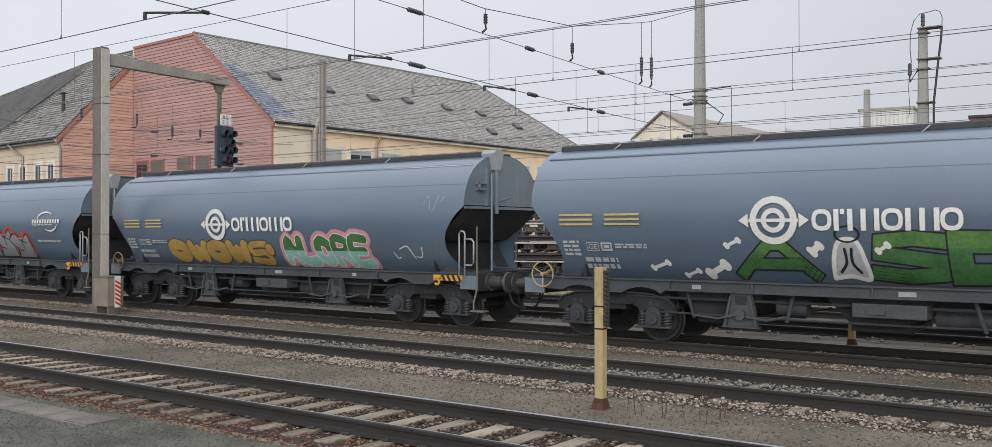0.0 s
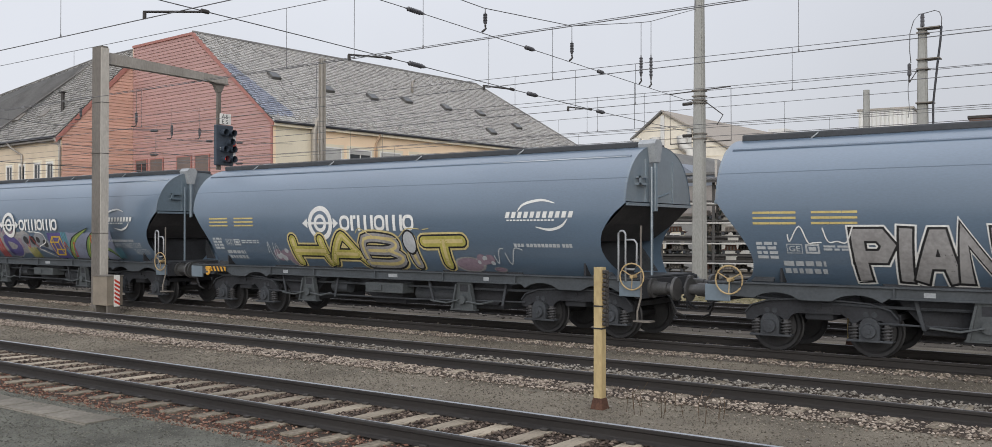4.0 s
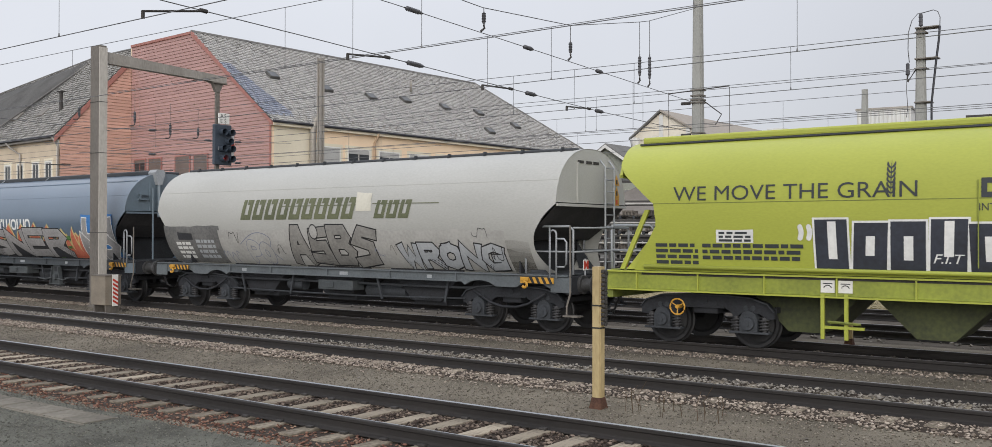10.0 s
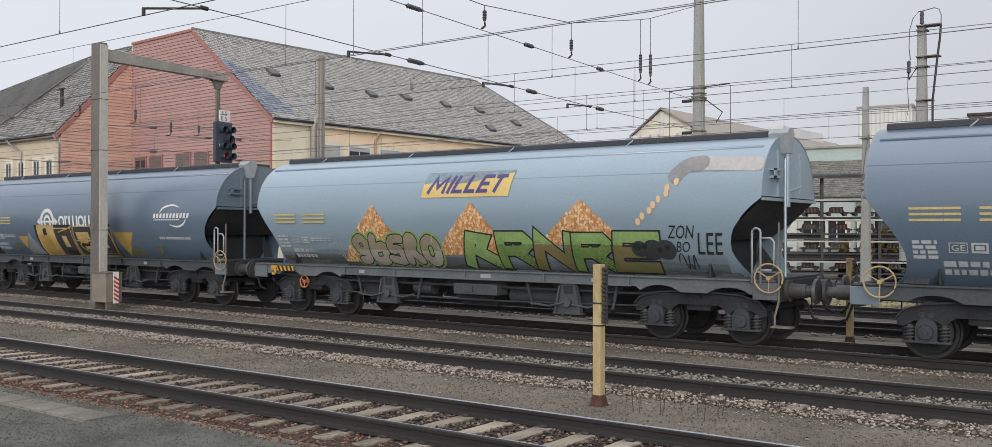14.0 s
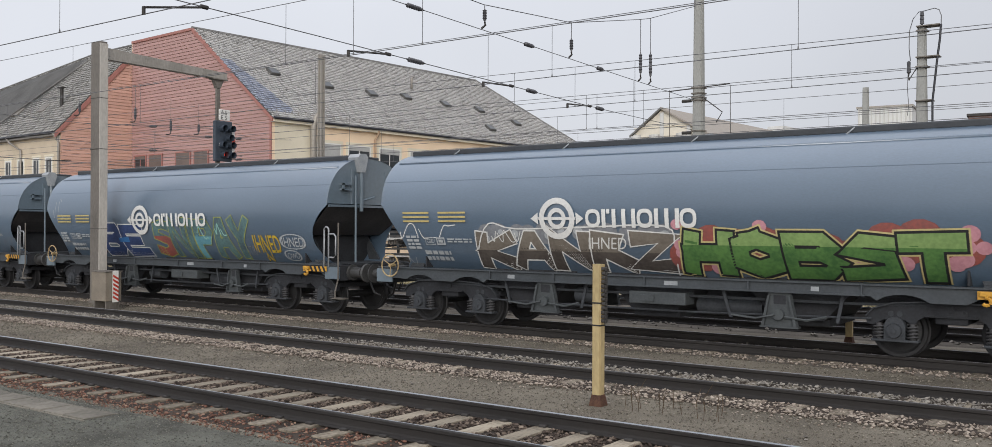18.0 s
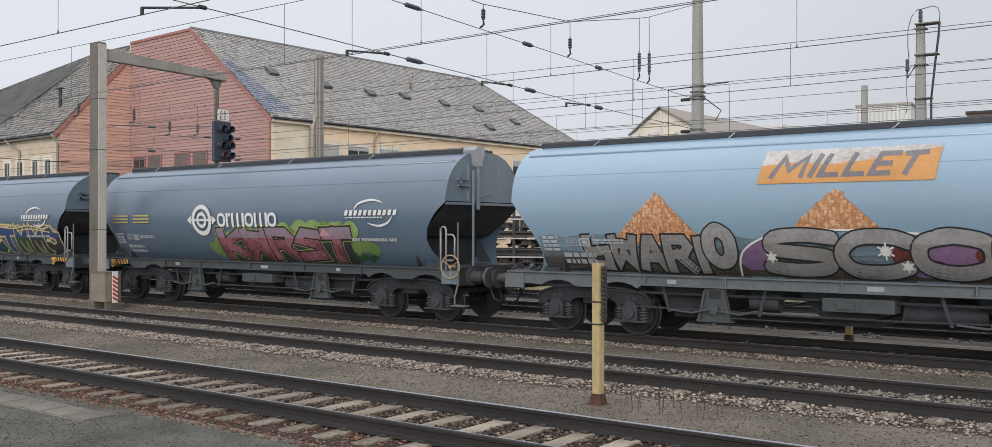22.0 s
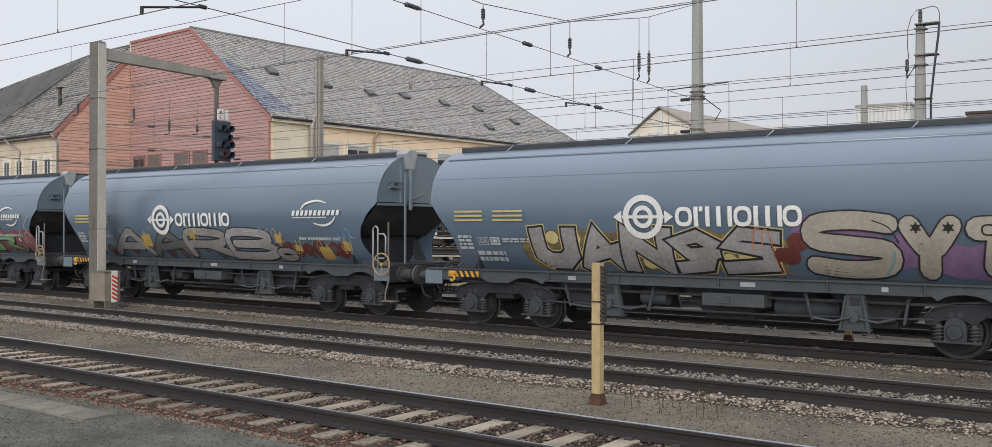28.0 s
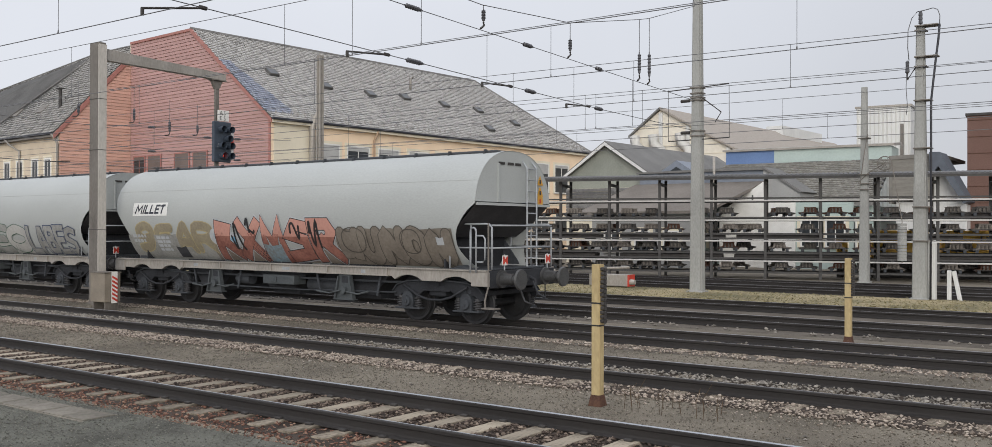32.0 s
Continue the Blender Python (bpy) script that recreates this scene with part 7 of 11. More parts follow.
spray_cans(
    ("pink", (0.55, 0.27, 0.31), (0.42, 0.19, 0.23)), ("red", (0.42, 0.06, 0.045), (0.30, 0.04, 0.035)), ("sky", (0.16, 0.36, 0.50), (0.1, 0.26, 0.38)),
    ("purple", (0.1, 0.085, 0.24), (0.07, 0.06, 0.16)), ("yellow", (0.55, 0.38, 0.04), (0.42, 0.28, 0.03)), ("teal", (0.13, 0.32, 0.38), (0.09, 0.23, 0.29)),
    ("lime_paint", (0.34, 0.36, 0.1), (0.2, 0.24, 0.06)), ("olive", (0.42, 0.38, 0.1), (0.27, 0.25, 0.06)), ("pale_yellow", (0.55, 0.46, 0.22), (0.42, 0.35, 0.16)),
    ("mauve", (0.26, 0.2, 0.24), (0.2, 0.15, 0.19)), ("silver", (0.31, 0.305, 0.305), (0.21, 0.205, 0.205)), ("flame", (0.55, 0.17, 0.10), (0.40, 0.10, 0.065)), ("navy", (0.06, 0.085, 0.15), (0.045, 0.06, 0.1)),
    ("maroon", (0.13, 0.035, 0.03), (0.08, 0.022, 0.02)), ("orange", (0.52, 0.17, 0.06), (0.38, 0.11, 0.04)), ("blue", (0.045, 0.19, 0.46), (0.03, 0.13, 0.35)),
)
spray_cans(
    ("olive_dark", (0.13, 0.14, 0.075), (0.09, 0.1, 0.055)), ("cream_patch", (0.58, 0.56, 0.48), (0.5, 0.48, 0.41)), ("grime", (0.18, 0.18, 0.175), (0.1, 0.1, 0.1)),
    ("grime_light", (0.42, 0.415, 0.395), (0.33, 0.325, 0.31)), ("grime_dark", (0.27, 0.263, 0.245), (0.18, 0.176, 0.165)), ("grime_grey", (0.3, 0.3, 0.285), (0.2, 0.2, 0.19)),
    ("corn", (0.38, 0.18, 0.065), (0.28, 0.12, 0.045)), ("corn_red", (0.38, 0.16, 0.065), (0.28, 0.11, 0.045)),
    ("sign_yellow", (0.62, 0.46, 0.17), (0.55, 0.4, 0.14)), ("sign_purple", (0.08, 0.06, 0.2), (0.06, 0.045, 0.15)), ("sign_orange", (0.56, 0.28, 0.09), (0.48, 0.23, 0.07)),
    ("sign_grey", (0.2, 0.18, 0.19), (0.14, 0.13, 0.14)), ("pipe", (0.44, 0.42, 0.40), (0.36, 0.345, 0.33)), ("elbow", (0.24, 0.235, 0.23), (0.19, 0.185, 0.182)),
)
spray_cans(
    ("leaf_brown", (0.2, 0.14, 0.06), (0.1, 0.13, 0.05)), ("leaf", (0.24, 0.36, 0.13), (0.16, 0.26, 0.09)), ("chrome", (0.52, 0.50, 0.48), (0.34, 0.31, 0.29)),
    ("blue_dark", (0.04, 0.07, 0.19), (0.025, 0.045, 0.12)), ("teal_dark", (0.1, 0.19, 0.19), (0.06, 0.09, 0.11)), ("brown", (0.1, 0.085, 0.075), (0.06, 0.05, 0.045)),
    ("red_fade", (0.30, 0.085, 0.07), (0.18, 0.07, 0.065)), ("green_bright", (0.10, 0.22, 0.06), (0.05, 0.13, 0.04)), ("navy_deep", (0.02, 0.035, 0.11), (0.015, 0.022, 0.06)),
    ("navy_green", (0.02, 0.05, 0.12), (0.02, 0.08, 0.05)), ("moss", (0.16, 0.25, 0.07), (0.1, 0.17, 0.05)), ("maroon_pink", (0.3, 0.12, 0.14), (0.1, 0.025, 0.03)),
    ("purple_fade", (0.2, 0.12, 0.22), (0.14, 0.09, 0.17)), ("grey_mid", (0.25, 0.245, 0.24), (0.18, 0.176, 0.172)), ("grey_dark", (0.12, 0.12, 0.125), (0.08, 0.08, 0.085)),
)
spray_cans(
    ("rose", (0.48, 0.25, 0.2), (0.4, 0.2, 0.16)), ("red_dull", (0.21, 0.09, 0.09), (0.13, 0.065, 0.07)), ("green_arrow", (0.2, 0.3, 0.12), (0.03, 0.17, 0.08)),
    ("putty", (0.36, 0.33, 0.28), (0.27, 0.245, 0.21)), ("green_line", (0.03, 0.1, 0.06), (0.02, 0.065, 0.04)), ("blue_line", (0.06, 0.075, 0.14), (0.04, 0.05, 0.09)),
    ("putty_green", (0.30, 0.37, 0.17), (0.22, 0.27, 0.12)), ("sky_fade", (0.2, 0.3, 0.36), (0.16, 0.17, 0.17)),
    ("tan_dull", (0.27, 0.235, 0.16), (0.2, 0.17, 0.12)), ("tan_line", (0.4, 0.34, 0.18), (0.3, 0.25, 0.13)), ("brown_buff", (0.2, 0.175, 0.145), (0.14, 0.12, 0.1)),
    ("brown_line", (0.09, 0.08, 0.068), (0.06, 0.052, 0.045)), ("brick_paint", (0.3, 0.13, 0.1), (0.17, 0.065, 0.05)), ("signal_yellow", (0.52, 0.42, 0.17), (0.42, 0.33, 0.13)),
)
kernel_mat = {"corn": island_mat("corn_kernels", (0.40, 0.19, 0.08), (0.55, 0.32, 0.15), (0.68, 0.49, 0.30), 0.6), "corn_red": island_mat("reddish_corn_kernels", (0.38, 0.18, 0.09), (0.5, 0.27, 0.14), (0.57, 0.38, 0.24), 0.6)}
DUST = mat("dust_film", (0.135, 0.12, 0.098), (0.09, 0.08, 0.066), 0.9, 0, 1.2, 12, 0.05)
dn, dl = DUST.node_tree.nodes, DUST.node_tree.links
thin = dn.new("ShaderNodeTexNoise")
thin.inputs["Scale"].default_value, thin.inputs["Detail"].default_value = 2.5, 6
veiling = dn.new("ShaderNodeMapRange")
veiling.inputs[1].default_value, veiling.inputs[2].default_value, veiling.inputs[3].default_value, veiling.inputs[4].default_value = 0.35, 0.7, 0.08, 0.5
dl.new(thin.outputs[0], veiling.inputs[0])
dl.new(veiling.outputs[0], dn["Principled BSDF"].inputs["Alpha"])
LIMES = {9, 18}


LEVEL = {"base": 0.0, "top": 0.0}
LAID = {}


def layered(draw):
    """Paint laid over older paint lies a little higher, so that later coats cover earlier ones."""
    def coat(k, x0, x1, z0, z1, *rest, **more):
        laid = LAID.setdefault(k, [])
        LEVEL["base"] = max([0.008] + [t for a, b, c, d, t in laid if a < x1 + 0.2 and x0 - 0.2 < b and c < z1 + 0.15 and z0 - 0.15 < d])
        LEVEL["top"] = LEVEL["base"]
        draw(k, x0, x1, z0, z1, *rest, **more)
        laid.append((x0, x1, z0, z1, LEVEL["top"] + 0.0003))
        LEVEL["base"] = 0.0
    return coat


class Side:
    """A flat drawing in x and z that is laid on the near side of a wagon."""

    def __init__(self, k):
        self.k, self.half, self.bm = k, lime_half if k in LIMES else half_width, bmesh.new()

    def v(self, x, z, off):
        off += LEVEL["base"]
        LEVEL["top"] = max(LEVEL["top"], off)
        z = max(z, 1.272 if self.k not in LIMES else 1.45)
        return self.bm.verts.new((x, -(self.half(z) + off), z))

    def strip(self, left, right, off):
        """A band between two lines, cut finely enough to follow the curved side."""
        across = max(1, math.ceil(max(abs(p[1] - q[1]) for p, q in zip(left, right)) / 0.065))
        rows = []
        for i in range(len(left)):
            steps_on = 1 if not i else max(1, math.ceil(max(abs(left[i][1] - left[i - 1][1]), abs(right[i][1] - right[i - 1][1])) / 0.065))
            for j in range(1, steps_on + 1):
                f = j / steps_on
                h = max(i - 1, 0)
                (ax, az), (bx, bz) = [(p[h][0] + (p[i][0] - p[h][0]) * f, p[h][1] + (p[i][1] - p[h][1]) * f) for p in (left, right)]
                rows.append([self.v(ax + (bx - ax) * m / across, az + (bz - az) * m / across, off) for m in range(across + 1)])
        for lo, hi in zip(rows, rows[1:]):
            for m in range(across):
                self.bm.faces.new((lo[m], hi[m], hi[m + 1], lo[m + 1]))

    def rect(self, x0, x1, z0, z1, off, slant=0.0):
        zs = (z0, z1)
        self.strip([(x0 + slant * (z - z0), z) for z in zs], [(x1 + slant * (z - z0), z) for z in zs], off)

    def stroke(self, pts, w, off, taper=False, wedge=None, plus=0.0):
        pts = smooth_line(pts)
        left, right = [], []
        n = len(pts)
        for i, (x, z) in enumerate(pts):
            ax, az = pts[max(i - 1, 0)]
            bx, bz = pts[min(i + 1, n - 1)]
            d = math.hypot(bx - ax, bz - az) or 1
            h = w / 2 * (1 - 0.8 * abs(2 * i / (n - 1) - 1) ** 2 if taper else 1)
            if wedge:
                f = i / (n - 1)
                a, m, b = wedge
                h = (w - plus) / 2 * (a + (m - a) * min(2 * f, 1) if f < 0.5 else m + (b - m) * (2 * f - 1)) + plus / 2
            nx, nz = -(bz - az) / d * h, (bx - ax) / d * h
            left.append((x + nx, z + nz))
            right.append((x - nx, z - nz))
        self.strip(left, right, off)
        if wedge:
            for (x, z), g in ((pts[0], wedge[0]), (pts[-1], wedge[2])):
                self.disc(x, z, (w - plus) / 2 * g + plus / 2, (w - plus) / 2 * g + plus / 2, off + 0.0002, 10, 1)
        elif not taper:
            for x, z in (pts[0], pts[-1]):
                self.disc(x, z, w / 2, w / 2, off + 0.0002, 10, 1)

    def disc(self, x, z, rx, rz, off, seg=16, rings=3):
        c = self.v(x, z, off)
        rings = max(rings, math.ceil(rz / 0.07))
        prev = None
        for r in range(1, rings + 1):
            ring = [self.v(x + rx * r / rings * math.cos(a), z + rz * r / rings * math.sin(a), off) for a in (2 * math.pi * i / seg for i in range(seg))]
            for i in range(seg):
                j = (i + 1) % seg
                self.bm.faces.new((c, ring[i], ring[j]) if prev is None else (prev[i], ring[i], ring[j], prev[j]))
            prev = ring

    def ring(self, x, z, r0, r1, off, seg=28, sx=1.0, p=2.0):
        def at(r, a):
            c, s = math.cos(a), math.sin(a)
            return (x + sx * r * math.copysign(abs(c) ** (2 / p), c), z + r * math.copysign(abs(s) ** (2 / p), s))
        angles = [2 * math.pi * i / seg for i in range(seg + 1)]
        self.strip([at(r0, a) for a in angles], [at(r1, a) for a in angles], off)

    def ribbon(self, pts, w, off):
        """A straight-edged stroke with mitred corners and square ends."""
        pts = [p for i, p in enumerate(pts) if not i or math.dist(p, pts[i - 1]) > 1e-4]
        (ax, az), (bx, bz) = pts[0], pts[1]
        d = math.dist(pts[0], pts[1])
        pts[0] = (ax - (bx - ax) / d * w / 2, az - (bz - az) / d * w / 2)
        (ax, az), (bx, bz) = pts[-1], pts[-2]
        d = math.dist(pts[-1], pts[-2])
        pts[-1] = (ax - (bx - ax) / d * w / 2, az - (bz - az) / d * w / 2)
        left, right = [], []
        for i, (x, z) in enumerate(pts):
            dirs = []
            for q, r in ((i - 1, i), (i, i + 1)):
                if 0 <= q and r < len(pts):
                    h = math.dist(pts[q], pts[r])
                    dirs.append(((pts[r][0] - pts[q][0]) / h, (pts[r][1] - pts[q][1]) / h))
            mx, mz = sum(e[0] for e in dirs), sum(e[1] for e in dirs)
            h = math.hypot(mx, mz)
            if h < 0.2:
                mx, mz, h = dirs[0][0], dirs[0][1], 1.0
            mx, mz = mx / h, mz / h
            reach = w / 2 / max(mx * dirs[0][0] + mz * dirs[0][1], 0.55)
            left.append((x - mz * reach, z + mx * reach))
            right.append((x + mz * reach, z - mx * reach))
        fine_l, fine_r = [], []
        for i in range(len(pts) - 1):
            for j in range(2):
                f = j / 2
                fine_l.append(tuple(p + (q - p) * f for p, q in zip(left[i], left[i + 1])))
                fine_r.append(tuple(p + (q - p) * f for p, q in zip(right[i], right[i + 1])))
        self.strip(fine_l + left[-1:], fine_r + right[-1:], off)

    def cut_below(self, z):
        bmesh.ops.bisect_plane(self.bm, geom=self.bm.verts[:] + self.bm.edges[:] + self.bm.faces[:], plane_co=(0, 0, z), plane_no=(0, 0, 1), clear_inner=True)

    def poly(self, pts, off):
        """A filled outline, cut into level bands."""
        flat = bmesh.new()
        flat.faces.new([flat.verts.new((x, 0, z)) for x, z in pts])
        self.take(flat, off)

    def take(self, flat, off):
        zs = [v.co.z for v in flat.verts]
        z = min(zs) + 0.07
        while z < max(zs):
            bmesh.ops.bisect_plane(flat, geom=flat.verts[:] + flat.edges[:] + flat.faces[:], plane_co=(0, 0, z), plane_no=(0, 0, 1))
            z += 0.08
        bmesh.ops.triangulate(flat, faces=flat.faces[:])
        made = {v: self.v(v.co.x, v.co.z, off) for v in flat.verts}
        for f in flat.faces:
            try:
                self.bm.faces.new([made[v] for v in f.verts])
            except ValueError:
                pass
        flat.free()

    def done(self, name, paint, parent, label=""):
        if not self.bm.faces:
            self.bm.free()
            return None
        if name not in ("graffiti", "graffiti_outline", "graffiti_halo", "graffiti_highlight", "graffiti_cloud", "graffiti_fade"):
            bmesh.ops.remove_doubles(self.bm, verts=self.bm.verts[:], dist=0.0003)
        if name in ("id_marking", "small_marking", "graffiti_highlight", "graffiti_fade", "graffiti_core", "graffiti_halo", "graffiti_cloud"):
            return tagged(part(name, self.bm, paint if not isinstance(paint, str) else PAINT[paint], parent), label, kind="stuff")
        return part(name, self.bm, paint if not isinstance(paint, str) else PAINT[paint], parent, label)


def smooth_line(pts, per=4):
    if len(pts) < 3:
        (ax, az), (bx, bz) = pts
        return [(ax + (bx - ax) * i / 4, az + (bz - az) * i / 4) for i in range(5)]
    out = []
    n = len(pts)
    for i in range(n - 1):
        p0, p1, p2, p3 = pts[max(i - 1, 0)], pts[i], pts[i + 1], pts[min(i + 2, n - 1)]
        for j in range(per):
            t = j / per
            out.append(tuple(0.5 * (2 * b + (c - a) * t + (2 * a - 5 * b + 4 * c - d) * t * t + (3 * b - a - 3 * c + d) * t ** 3) for a, b, c, d in zip(p0, p1, p2, p3)))
    out.append(pts[-1])
    return out


def glyph(s, spread=0.0):
    """One line of the built-in font as a flat mesh in x and z."""
    flat = bmesh.new()
    flat.from_mesh(font_line(s, spread))
    for v in flat.verts:
        v.co = (v.co.x, 0, v.co.y)
    return flat


def fit_box(flat, ref, x0, x1, z0, z1, slant=0.0, bend=0.0):
    """Stretch a flat mesh so that the extent ref fills the box."""
    a, b, c, d = ref
    for v in flat.verts:
        u, w = (v.co.x - a) / (b - a), (v.co.z - c) / (d - c)
        v.co.x = x0 + (x1 - x0) * u + slant * (w - 0.5)
        v.co.z = max(z0 + (z1 - z0) * (w + bend * math.sin(u * math.pi) * (1 - w)), 1.272)
    return flat


def extent(flat):
    xs, zs = [v.co.x for v in flat.verts], [v.co.z for v in flat.verts]
    return min(xs), max(xs), min(zs), max(zs)


BLOCKS = (   # notched slabs and wedges
    [(0, .05), (.45, 0), (.55, .22), (1, .08), (.88, .6), (1.05, .95), (.5, .82), (.35, 1), (.05, .9), (.2, .5)],
    [(.1, 0), (.9, .08), (1, .42), (.66, .5), (.97, .68), (.85, 1), (.2, .95), (0, .6), (.3, .45), (.03, .25)],
    [(0, .15), (.3, 0), (.55, .22), (1, 0), (1.05, .5), (.85, 1), (.5, .74), (.1, 1), (-.05, .55)],
    [(.12, 0), (1, 0), (.82, .35), (1.06, .75), (.7, 1), (.45, .7), (.1, .98), (0, .5)],
    [(-.05, .1), (.4, .05), (.62, .4), (.7, 0), (1.02, .06), (1, .9), (.62, 1), (.4, .62), (.3, .98), (0, .92)],
)


@layered
def wild(k, x0, x1, z0, z1, n, fill, line, halo, seed):
    """Interlocking sprayed slabs with cuts and highlights, that say nothing."""
    rng = random.Random(seed * 7 + 1)
    w, h = (x1 - x0) / n, z1 - z0
    edge, back, shine = Side(k), Side(k), Side(k)
    for i in range(n):
        shape = BLOCKS[rng.randrange(len(BLOCKS))]
        flip, lean, grow, up = rng.random() < 0.5, rng.uniform(-0.12, 0.2), rng.uniform(0.86, 1.06), rng.uniform(-0.03, 0.04)
        def at(a, b):
            a = 1 - a if flip else a
            return (x0 + i * w + w * (0.5 + (a - 0.5) * 1.1 + lean * (b - 0.5)), min(max(z0 + up + h * b * grow, 1.31), 3.3))
        pts = [at(*p) for p in shape]
        ring = smooth_line(pts + [pts[0], pts[1]], 2)[:-2]
        o = 0.003 + 0.0011 * i
        cover = Side(k)
        cover.poly(ring, o)
        cover.done("graffiti", fill, TRAIN[k], "sprayed slab of a wild piece")
        edge.stroke(pts + [pts[0]], 0.055, o + 0.0004)
        for a, b, c in ((0.32, 0.62, 0.2), (0.68, 0.3, -0.15)):
            edge.stroke([at(a - 0.1, b), at(a + 0.1, b + 0.06), at(a + 0.12, b - c)], 0.045, o + 0.0006)
        if halo:
            back.stroke(pts + [pts[0]], 0.24, 0.001 + 0.0003 * i)
        shine.stroke([at(0.22, 0.84), at(0.45, 0.78), at(0.72, 0.86)], 0.022, o + 0.0008, True)
        shine.stroke([at(0.15, 0.3), at(0.22, 0.48), at(0.16, 0.62)], 0.02, o + 0.0008, True)
    edge.done("graffiti_outline", line, TRAIN[k])
    if halo:
        back.done("graffiti_halo", halo, TRAIN[k])
    else:
        back.bm.free()
    if fill in ("grime_grey", "brown_buff", "tan_dull"):
        shine.bm.free()
    else:
        shine.done("graffiti_highlight", "pale_grey" if line == "black" else line, TRAIN[k])


@layered
def scribble(k, x0, x1, z0, z1, n, paint, w, seed):
    rng = random.Random(seed * 13 + 5)
    sd = Side(k)
    x = x0
    step = (x1 - x0) / n
    pts = [(x0, (z0 + z1) / 2)]
    o = 0.001
    for i in range(n):
        pts.append((x0 + (i + rng.uniform(0.2, 0.9)) * step, max(rng.choice((z0, z1)) + rng.uniform(-0.1, 0.1) * (z1 - z0), 1.29)))
        if rng.random() < 0.3 and len(pts) > 2:
            sd.stroke(pts, w, o)
            o += 0.0003
            pts = [(pts[-1][0] + 0.3 * step, max(rng.uniform(z0, z1), 1.29))]
    if len(pts) > 1:
        sd.stroke(pts, w, o)
    sd.done("tag", paint, TRAIN[k], "sprayed tag")


@layered
def tag(k, x0, x1, z0, z1, word, paint, spread=0.0):
    sd = Side(k)
    f = glyph(word, spread)
    sd.take(fit_box(f, extent(f), x0, x1, z0, z1, 0.05), 0.001)
    sd.done("tag", paint, TRAIN[k], "sprayed tag")


@layered
def slogan(k, x0, x1, z0, z1, word, paint):
    sd = Side(k)
    f = glyph(word)
    sd.take(fit_box(f, extent(f), x0, x1, z0, z1), 0.001)
    sd.done("lettering", paint, TRAIN[k], "dark painted lettering")
    sd = Side(k)
    x = x0 + 0.905 * (x1 - x0)
    for i in range(6):
        z = z0 + 0.06 + i * 0.085
        for s in (-1, 1):
            sd.stroke([(x, z), (x + s * 0.05, z + 0.05), (x + s * 0.06, z + 0.11)], 0.035, 0.001 + 0.0004 * (2 * i + (s > 0)), True)
    sd.stroke([(x, z0), (x, z0 + 0.62)], 0.018, 0.0006, True)
    sd.done("ear_emblem", paint, TRAIN[k], "painted ear of grain")


@layered
def small_text(k, x0, x1, z0, z1, n, paint):
    sd = Side(k)
    rng = random.Random(int(x0 * 100) + n)
    h = (z1 - z0) / (n + (n - 1) * 0.6)
    for i in range(n):
        z = z1 - h - i * h * 1.6
        x = x0
        while x < x1 - 0.05:
            w = min(rng.uniform(0.08, 0.26), x1 - x)
            sd.rect(x, x + w, z, z + h, 0.001)
            x += w + 0.04
    sd.done("small_marking", paint, TRAIN[k], "rows of small painted marks")


@layered
def panel(k, x0, x1, z0, z1, paint):
    sd = Side(k)
    rng = random.Random(int(x0 * 50))
    n = max(2, round((x1 - x0) / 0.3))
    top = [(x0 + (x1 - x0) * i / n, z1 + rng.uniform(-0.03, 0.03)) for i in range(n + 1)]
    m = max(2, round((z1 - z0) / 0.12))
    for j in range(m):
        sd.strip([(x, z0 + (t - z0) * j / m) for x, t in top], [(x, z0 + (t - z0) * (j + 1) / m) for x, t in top], 0.001)
    sd.done("painted_patch", paint, TRAIN[k], "flat rolled patch of paint")


@layered
def stripes(k, x0, x1, z0, z1, n, paint):
    sd = Side(k)
    w = (x1 - x0) / n
    for i in range(n):
        sd.stroke([(x0 + (i + 0.4) * w, z0 + 0.03), (x0 + (i + 0.55) * w, (z0 + z1) / 2), (x0 + (i + 0.4) * w, z1 - 0.03)], w * 0.6, 0.001 + 0.0003 * i)
    sd.done("sprayed_stripe", paint, TRAIN[k])


@layered
def blobs(k, x0, x1, z0, z1, n, paint, second):
    rng = random.Random(int(x0 * 31 + n))
    for p, off, small in ((paint, 0.001, 1.0), (second, 0.0032, 0.42)):
        sd = Side(k)
        for i in range(n):
            r = min((z1 - z0) * rng.uniform(0.3, 0.52), (x1 - x0) / n * rng.uniform(0.9, 1.3)) * small
            x = x0 + (x1 - x0) * (i + 0.5) / n + rng.uniform(-0.08, 0.08)
            z = max(rng.uniform(z0 + r, max(z1 - r, z0 + r + 0.01)), 1.285 + r)
            sd.disc(x, z, r * 1.15, r, off + 0.0001 * i, 14, 3)
        if small < 1 and paint == second:
            sd.bm.free()
            continue
        sd.done("graffiti_cloud", p, TRAIN[k])


@layered
def blob(k, x0, x1, z0, z1, paint, line):
    for p, g, off in ((line, 1.2, 0.001), (paint, 1.0, 0.002)):
        if p:
            sd = Side(k)
            sd.disc((x0 + x1) / 2, (z0 + z1) / 2, (x1 - x0) / 2 * g * 0.7, (z1 - z0) / 2 * g, off)
            sd.done("graffiti", p, TRAIN[k])


